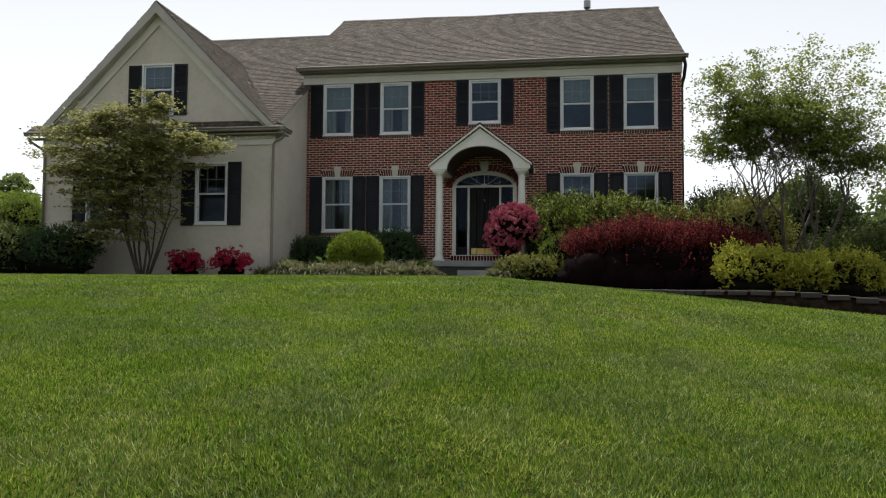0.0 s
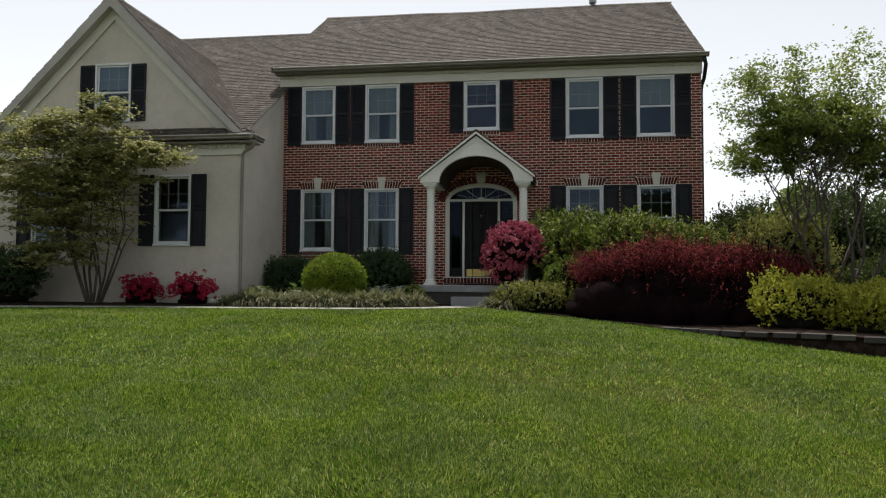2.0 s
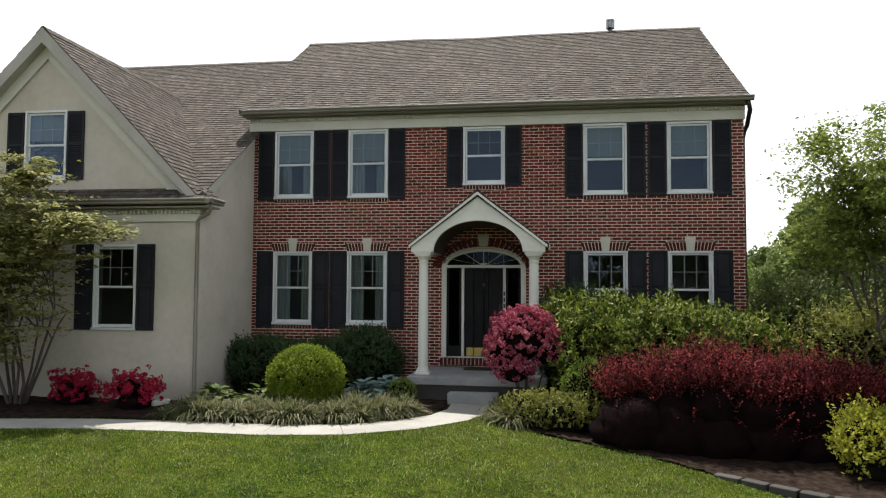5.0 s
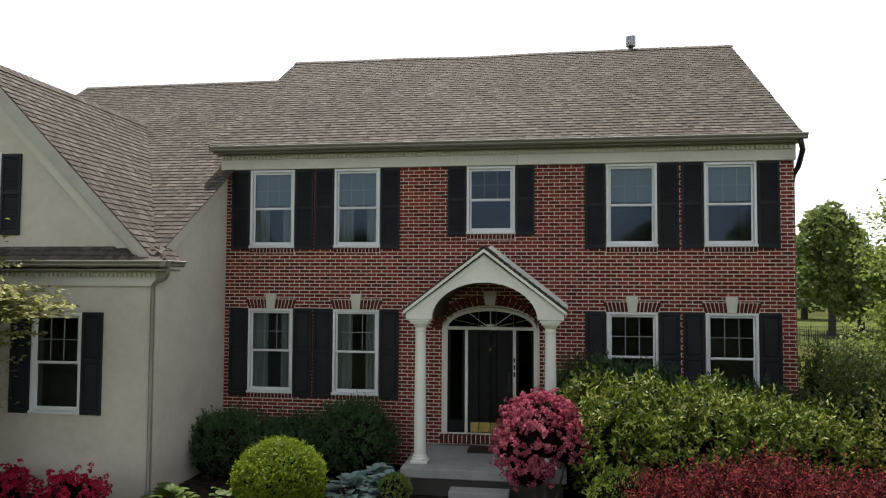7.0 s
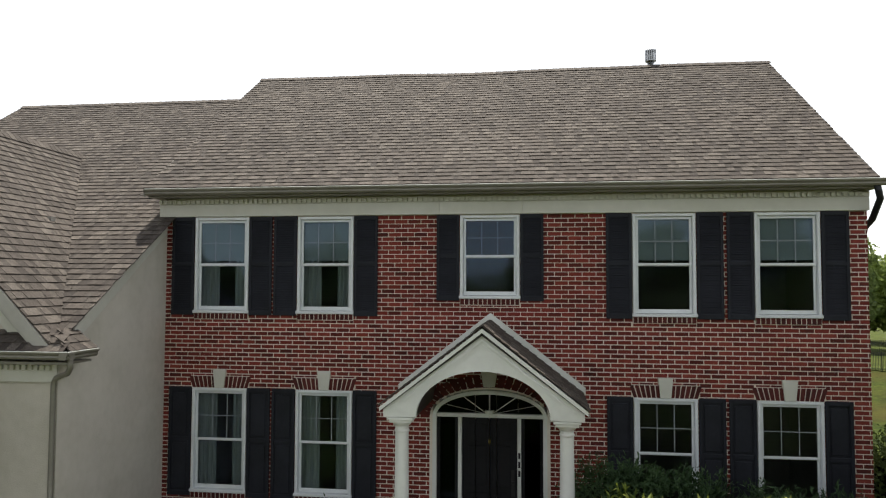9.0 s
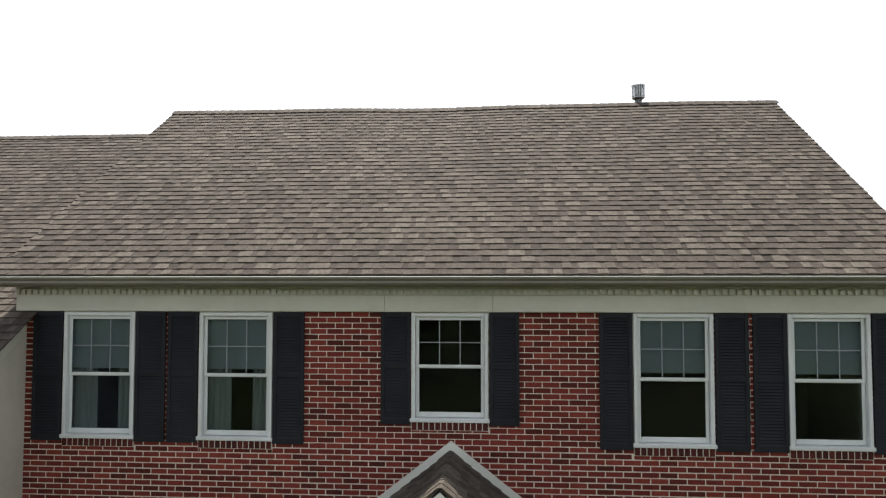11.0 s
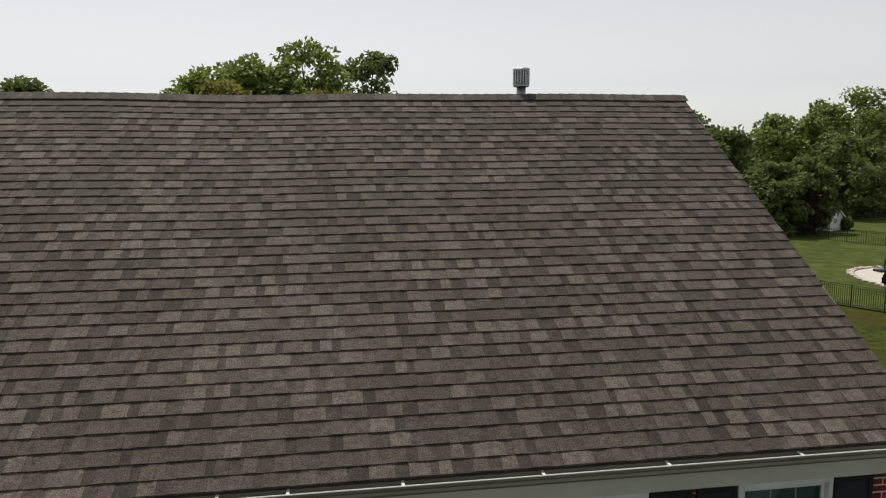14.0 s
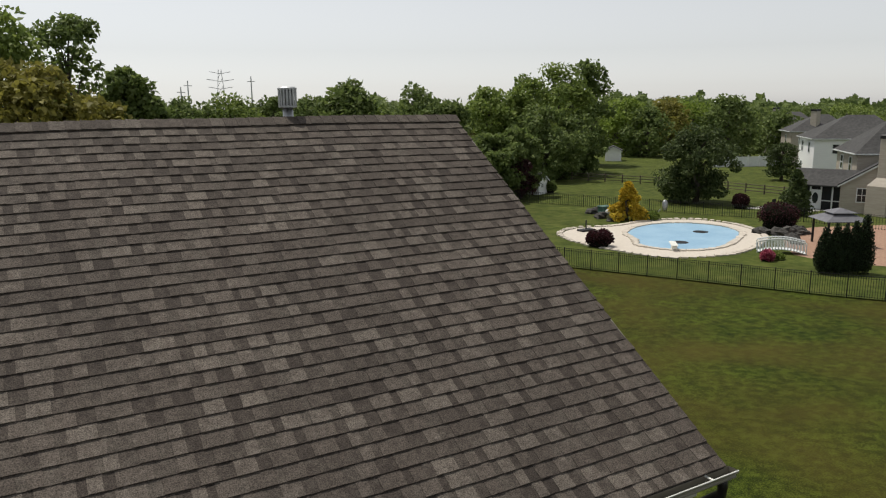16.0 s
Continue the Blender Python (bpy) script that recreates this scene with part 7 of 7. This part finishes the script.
# porch wing of the nearest house: gabled room with window, chimney and screened porch
room, _m = gable_building("porch_wing", "tan gabled room with a white window beside the screened porch", "house wing", 73.6, 36.2, 6.4, 4.6, 2.9, 5.0, -62, SIDING_T, ROOF2, windows=(("f", -1.3, 1.15, 1.0, 1.45),), group="neighbour houses")
chimney(room, 71.4, 34.6, 0.85, 7.4, 2.0, 2.9)
porch = thing("screened_porch", (71.6, 41.0, gz(71.6, 41)), "white-framed screened porch with dark screens and grey roof", "porch", "neighbour houses")
mp_ = Matrix.Translation((71.9, 40.6, gz(71.6, 41))) @ Matrix.Rotation(radians(-70), 4, "Z")
SCREEN = surface("dark_insect_screen", [(0.012, 0.013, 0.014), (0.022, 0.023, 0.025)], 2, 0.6, spec=0.2)
part("screen", Build().box(-2.7, 2.7, -1.4, 1.6, 0.0, 2.5, 0, mp_), SCREEN, porch, "dark insect screen")
for u in (-2.72, -1.55, -1.1, -0.1, 0.95, 1.8, 2.72):
    part("post", Build().box(u - 0.07, u + 0.07, -1.47, -1.36, 0.0, 2.6, 0, mp_), VINYL, porch)
part("rail", Build().box(-2.7, 2.7, -1.46, -1.38, 0.95, 1.05, 0, mp_), VINYL, porch)
part("beam", Build().box(-2.8, 2.8, -1.5, 1.7, 2.5, 2.72, 0, mp_), VINYL, porch)
dl = part("door", Build().box(-1.05, -0.15, -1.52, -1.44, 0.05, 2.1, 0.02, mp_), VINYL, porch, "white screen door with oval glass")
ov = Build()
ov.lathe(0, 0, [(0.28, 0.0), (0.28, 0.03)], 20)
part("oval_glass", Build().add([mp_ @ Matrix.Translation((-0.6, -1.52, 1.25)) @ Matrix.Rotation(radians(90), 4, "X") @ Matrix.Diagonal((1, 2.0, 1, 1)) @ Vector(v) for v in ov.v], ov.f), PANE, dl)
rf = Build()
vs = [(-3.1, -1.9, 2.6), (3.2, -1.9, 2.6), (3.2, 0.4, 4.1), (-3.1, 0.4, 4.1), (3.2, 2.2, 2.9), (-3.1, 2.2, 2.9)]
vs += [(a_, b_, c_ - 0.14) for a_, b_, c_ in vs]
rf.add([mp_ @ Vector(v) for v in vs], [(0, 1, 2, 3), (3, 2, 4, 5), (6, 0, 3, 9), (9, 3, 5, 11), (7, 8, 2, 1), (8, 10, 4, 2), (0, 6, 7, 1), (9, 8, 7, 6)])
part("roof", rf, ROOF2, porch, "grey shingle roof")
part("gable_trim", Build().add([mp_ @ Vector(v) for v in [(-3.0, -1.45, 2.55), (-3.0, 0.4, 3.95), (-3.0, 2.0, 2.6)]], [(0, 1, 2)]), VINYL, porch)

# gazebo
gzb = thing("gazebo", (53.4, 27.7, gz(53.4, 27.7)), "dark metal gazebo with a grey two-tier roof", "gazebo")
mg = Matrix.Translation((53.4, 27.7, gz(53.4, 27.7))) @ Matrix.Rotation(radians(-32), 4, "Z")
for sx in (-1.35, 1.35):
    for sy in (-1.2, 1.2):
        part("post", Build().box(sx - 0.07, sx + 0.07, sy - 0.07, sy + 0.07, 0.0, 2.05, 0.01, mg), DARK, gzb)
GREYROOF = surface("grey_metal_roof", [(0.12, 0.12, 0.135), (0.18, 0.18, 0.20)], 2, 0.5, metal=0.2)
for nm, w0, z0, w1, z1 in (("lower_roof", 1.7, 2.0, 0.75, 2.45), ("upper_roof", 0.95, 2.56, 0.1, 2.86)):
    vs = [(-w0, -w0 * 0.9, z0), (w0, -w0 * 0.9, z0), (w0, w0 * 0.9, z0), (-w0, w0 * 0.9, z0), (-w1, -w1 * 0.9, z1), (w1, -w1 * 0.9, z1), (w1, w1 * 0.9, z1), (-w1, w1 * 0.9, z1)]
    part(nm, Build().add([mg @ Vector(v) for v in vs], [(0, 1, 5, 4), (1, 2, 6, 5), (2, 3, 7, 6), (3, 0, 4, 7), (4, 5, 6, 7), (3, 2, 1, 0)]), GREYROOF, gzb)
part("beam", Build().box(-1.42, 1.42, -1.27, 1.27, 1.92, 2.02, 0, mg), DARK, gzb)

# foot bridge, rocks, paved terrace
br = thing("foot_bridge", (46.9, 27.9, pz), "white arched garden foot bridge beside the pool", "bridge")
mb_ = Matrix.Translation((46.9, 27.9, gz(46.9, 27.9))) @ Matrix.Rotation(radians(-50), 4, "Z")
arcz = lambda u: 0.12 + 0.28 * math.cos(u / 1.65 * math.pi / 2)
dk_ = Build()
for k in range(16):
    u = -1.6 + 3.2 * (k + 0.5) / 16
    dk_.box(u - 0.09, u + 0.09, -0.5, 0.5, arcz(u) - 0.04, arcz(u), 0, mb_)
part("deck", dk_, VINYL, br)
for sy in (-0.5, 0.5):
    part("handrail", Build().tube([mb_ @ Vector((-1.6 + 0.2 * k, sy, arcz(-1.6 + 0.2 * k) + 0.75)) for k in range(17)], 0.05, 6), VINYL, br)
    for k in range(17):
        u = -1.6 + 0.2 * k
        part("baluster", Build().box(u - 0.03, u + 0.03, sy - 0.03, sy + 0.03, arcz(u) - 0.05, arcz(u) + 0.72, 0, mb_), VINYL, br)
ter = Build()
TERR = [(49.3, 29.2), (47.0, 26.9), (46.8, 24.4), (48.6, 21.4), (58.0, 16.5), (66.0, 24.0), (66.0, 31.0), (59.3, 33.6), (54.9, 33.4)]
tb = [(x, y, gz(x, y) + 0.06) for x, y in TERR]
ter.add(tb + [(x, y, zz - 0.3) for x, y, zz in tb], [tuple(range(len(tb) - 1, -1, -1))] + [(i, (i + 1) % len(tb), len(tb) + (i + 1) % len(tb), len(tb) + i) for i in range(len(tb))])
terrace = new("terrace", ter.mesh("terrace", PAVER))
if terrace.data.polygons[0].normal.z < 0:
    terrace.data.flip_normals()
tagged(terrace, "brown paved terrace beside the pool", "terrace", kind="structure")
part_two = thing("patio", (66.0, 43.0, -1.6), "pale concrete patio before the screened porch", "patio", kind="structure")
part("slab", Build().box(65.0, 70.4, 39.6, 45.0, -2.0, gz(66, 43) + 0.05, 0.02), CONCRETE, part_two)
rr = random.Random(14)
ROCKM = [Build().ball((0, 0, 0), (0.5, 0.4, 0.3), s, 0.35, 6, 9).mesh("rock", STONE) for s in range(4)]
ROCKS = [(54.2 + rr.uniform(-1.8, 2.0), 32.8 + rr.uniform(-1.2, 1.6), rr.uniform(0.8, 1.7)) for _ in range(18)] + [(49.1, 50.4, 1.5), (47.6, 47.6, 1.4), (50.0, 49.6, 1.2), (48.2, 46.2, 0.9), (46.9, 45.6, 0.8), (51.0, 29.5, 1.2), (52.0, 30.5, 1.3)]
for x, y, s in ROCKS:
    ob = new("rock", rr.choice(ROCKM))
    ob.matrix_basis = Matrix.Translation((x, y, gz(x, y) + 0.15 * s)) @ Matrix.Rotation(rr.random() * 6, 4, "Z") @ Matrix.Diagonal((s, s, s, 1))
    tagged(ob, "grey garden boulder by the pool", "rock", "pool boulders")
TEAL = surface("teal_plastic", [(0.05, 0.12, 0.10), (0.07, 0.15, 0.13)], 2, 0.5)
bn = thing("storage_bin", (48.9, 48.6, gz(48.9, 48.6)), "teal plastic storage bin among rocks", "storage bin")
z0 = gz(48.9, 48.6)
part("body", Build().box(48.4, 49.4, 48.2, 49.0, z0, z0 + 0.95, 0.04), TEAL, bn)
part("lid", Build().box(48.35, 49.45, 48.15, 49.05, z0 + 0.952, z0 + 1.03, 0.02), TEAL, bn)
pl = thing("pool_float", (48.3, 47.6, gz(48.3, 47.6)), "white round pool float leaning beside the bin", "pool float")
part("ring", Build().ball((48.2, 47.3, gz(48.2, 47.3) + 0.45), (0.42, 0.2, 0.45), 3, 0.05), VINYL, pl)
od = thing("garden_ornament", (52.2, 45.0, gz(52.2, 45)), "grey oval panel on a slanted pole by the pool", "garden ornament")
part("pole", Build().tube([(51.9, 45.1, gz(52, 45)), (52.5, 44.7, gz(52, 45) + 0.9)], 0.05, 6), STEEL, od)
part("panel", Build().ball((52.8, 44.5, gz(52, 45) + 1.25), (0.32, 0.25, 0.55), 2, 0.03), STEEL, od)
st = thing("low_stand", (41.3, 42.6, pz), "low dark stand on the pool deck", "stand")
part("base", Build().box(40.6, 42.0, 42.1, 42.9, pz + 0.04, pz + 0.2, 0.03), DARK, st)
part("post", Build().box(41.2, 41.3, 42.4, 42.5, pz + 0.2, pz + 1.0, 0.02), DARK, st)


def patio_chair(x, y, turn, m_seat, lab):
    z = gz(x, y) + 0.06
    root = thing("patio_chair", (x, y, z), lab, "chair", "patio chairs")
    m = Matrix.Translation((x, y, z)) @ Matrix.Rotation(radians(turn), 4, "Z")
    for sx in (-0.25, 0.25):
        for sy in (-0.25, 0.25):
            part("leg", Build().box(sx - 0.025, sx + 0.025, sy - 0.025, sy + 0.025, 0, 0.45, 0, m), DARK, root)
    part("seat", Build().box(-0.3, 0.3, -0.3, 0.3, 0.43, 0.5, 0.02, m), m_seat, root)
    part("backrest", Build().box(-0.3, 0.3, 0.27, 0.33, 0.5, 1.0, 0.02, m), m_seat, root)


REDP = surface("red_cushion", [(0.45, 0.03, 0.02), (0.55, 0.05, 0.03)], 3, 0.8)
patio_chair(52.0, 22.6, 40, DARK, "black metal patio chair on the brown terrace")
patio_chair(53.2, 23.6, 120, DARK, "black metal patio chair on the brown terrace")
patio_chair(57.0, 24.0, -60, REDP, "red cushioned patio chair on the brown terrace")
tbl = thing("patio_table", (67.8, 41.7, gz(66, 43) + 0.05), "dark patio table before the screened porch", "table")
z0 = gz(66, 43) + 0.05
part("tabletop", Build().box(66.9, 68.7, 41.2, 42.2, z0 + 0.70, z0 + 0.75, 0.02), DARK, tbl)
for sx in (67.0, 68.6):
    for sy in (41.3, 42.1):
        part("leg", Build().box(sx - 0.03, sx + 0.03, sy - 0.03, sy + 0.03, z0, z0 + 0.7), DARK, tbl)
patio_chair(67.3, 42.9, 0, DARK, "dark patio chair at the patio table")
patio_chair(68.4, 40.5, 180, DARK, "dark patio chair at the patio table")

# power poles and pylon far off
for bb, dd, h in ((10.6, 420, 22), (11.1, 440, 26), (15.6, 430, 28), (64.2, 420, 24)):
    x, y = polar(bb, dd)
    p_ = thing("power_pole", (x, y, gz(x, y)), "distant grey power pole above the woods", "power pole", "power poles")
    part("pole", Build().tube([(x, y, gz(x, y)), (x, y, gz(x, y) + h)], [0.5, 0.3], 6), STEEL, p_)
    part("crossarm", Build().box(x - 2.2, x + 2.2, y - 0.15, y + 0.15, gz(x, y) + h - 3, gz(x, y) + h - 2.6), STEEL, p_)
x, y = polar(13.4, 520)
py_ = thing("power_pylon", (x, y, gz(x, y)), "distant lattice power pylon above the woods", "pylon")
z0 = gz(x, y)
for sx in (-1, 1):
    part("leg", Build().tube([(x + sx * 4, y, z0), (x + sx * 0.9, y, z0 + 36)], 0.22, 4), STEEL, py_)
for zz, w in ((24, 8), (29, 9), (34, 7)):
    part("arm", Build().tube([(x - w, y, z0 + zz + 0.6), (x, y, z0 + zz - 0.8), (x + w, y, z0 + zz + 0.6)], 0.2, 4), STEEL, py_)
for k in range(7):
    part("brace", Build().tube([(x - 4 + k * 0.45, y, z0 + k * 5), (x + 3.5 - k * 0.45, y, z0 + k * 5 + 5)], 0.12, 4), STEEL, py_)

# hazy woods at the horizon
rng = np.random.default_rng(77)
n = 70000
bear = np.concatenate([rng.uniform(-40, 75, n - 15000), rng.uniform(75, 320, 15000)])
dist = rng.uniform(270, 420, n)
hills = 11.0 + 1.6 * np.sin(bear * 0.31) + 1.4 * np.sin(bear * 1.3 + 1) + 1.1 * np.sin(bear * 3.1) + 0.8 * np.sin(bear * 7.7)
tx, ty = 0.13 + dist * np.sin(np.radians(bear)), -4.3 + dist * np.cos(np.radians(bear))
tz = ground(tx, ty) + hills * rng.random(n) ** 0.45
d = rng.normal(size=(n, 3))
woods = new("far_woods", leaf_mesh("far_woods", np.c_[tx, ty, tz], d, d[:, ::-1] + [0, 0, 1], 1.7 + 1.4 * rng.random(n), 1.7 + 0.8 * rng.random(n), LEAF_DARK))
tagged(woods, "distant dark green line of woods along the horizon", "woods", kind="stuff")

# ---- grass ----
rng = np.random.default_rng(12)


def patches(x, y, cell, seed):
    """Smooth random patches of that size, 0 to 1."""
    r = np.random.default_rng(seed).random((256, 256))
    u, v = x / cell, y / cell
    i, j = np.floor(u).astype(int), np.floor(v).astype(int)
    s, t = u - i, v - j
    s, t = s * s * (3 - 2 * s), t * t * (3 - 2 * t)
    g = lambda a, b: r[a % 256, b % 256]
    return (g(i, j) * (1 - s) + g(i + 1, j) * s) * (1 - t) + (g(i, j + 1) * (1 - s) + g(i + 1, j + 1) * s) * t


def grass(n, x0, x1, y0, y1, h, w, seed):
    rng = np.random.default_rng(seed)
    x, y = rng.uniform(x0, x1, n), rng.uniform(y0, y1, n)
    poly = wl_ + wr_[::-1]
    ok = ~inside(BED_RIGHT, x, y) & ~inside(BED_LEFT, x, y) & ~inside(poly, x, y) & ~((x > -11.6) & (x < 5.5) & (y > -2.8))
    rim = np.minimum.reduce([x - x0, x1 - x, (y - y0) if y0 < -15 else np.full(n, 9.0), (y1 - y) if y1 > -5 else np.full(n, 9.0)])
    ok &= rng.random(n) < np.clip(rim / 1.5, 0, 1)
    if y0 < -15:
        ok &= (x > -4.2 - 0.62 * (y + 17.5)) & (x < 4.6 + 0.42 * (y + 17.5))
    x, y = x[ok], y[ok]
    k = len(x)
    z = ground(x, y)
    a = rng.random(k) * 6.283
    lean = np.abs(rng.normal(size=k)) * 0.95
    tuft = patches(x, y, 0.07, seed + 10) * 0.5 + patches(x, y, 0.5, seed + 20) * 0.2 + patches(x * 0.25, y, 0.16, seed + 40) * 0.4
    hh = h * (0.45 + 0.5 * rng.random(k) + 0.75 * tuft)
    lean = lean * (1.5 - tuft)
    a = a * 0.6 + 9.0 * patches(x, y, 0.5, seed + 30)
    ww = w * (0.7 + 0.6 * rng.random(k))
    side = np.c_[-np.sin(a), np.cos(a), np.zeros(k)] * ww[:, None] / 2
    b = np.c_[x, y, z - 0.005]
    tip = b + np.c_[np.cos(a) * lean, np.sin(a) * lean, np.ones(k)] * hh[:, None]
    v = np.stack([b - side, b + side, tip], 1).reshape(-1, 3)
    return v, np.arange(3 * k).reshape(-1, 3)


bits = [grass(880000, -8.5, 8.5, -19.0, -11.8, 0.029, 0.0066, 1), grass(520000, -14.0, 14.0, -11.8, -2.0, 0.030, 0.011, 2)]
off, V, F = 0, [], []
for v, f in bits:
    V.append(v)
    F.append(f + off)
    off += len(v)
turf = new("grass", fast_mesh("grass", np.concatenate(V), np.concatenate(F), BLADE))
tagged(turf, "short mown green grass blades of the front lawn", "grass", kind="stuff")
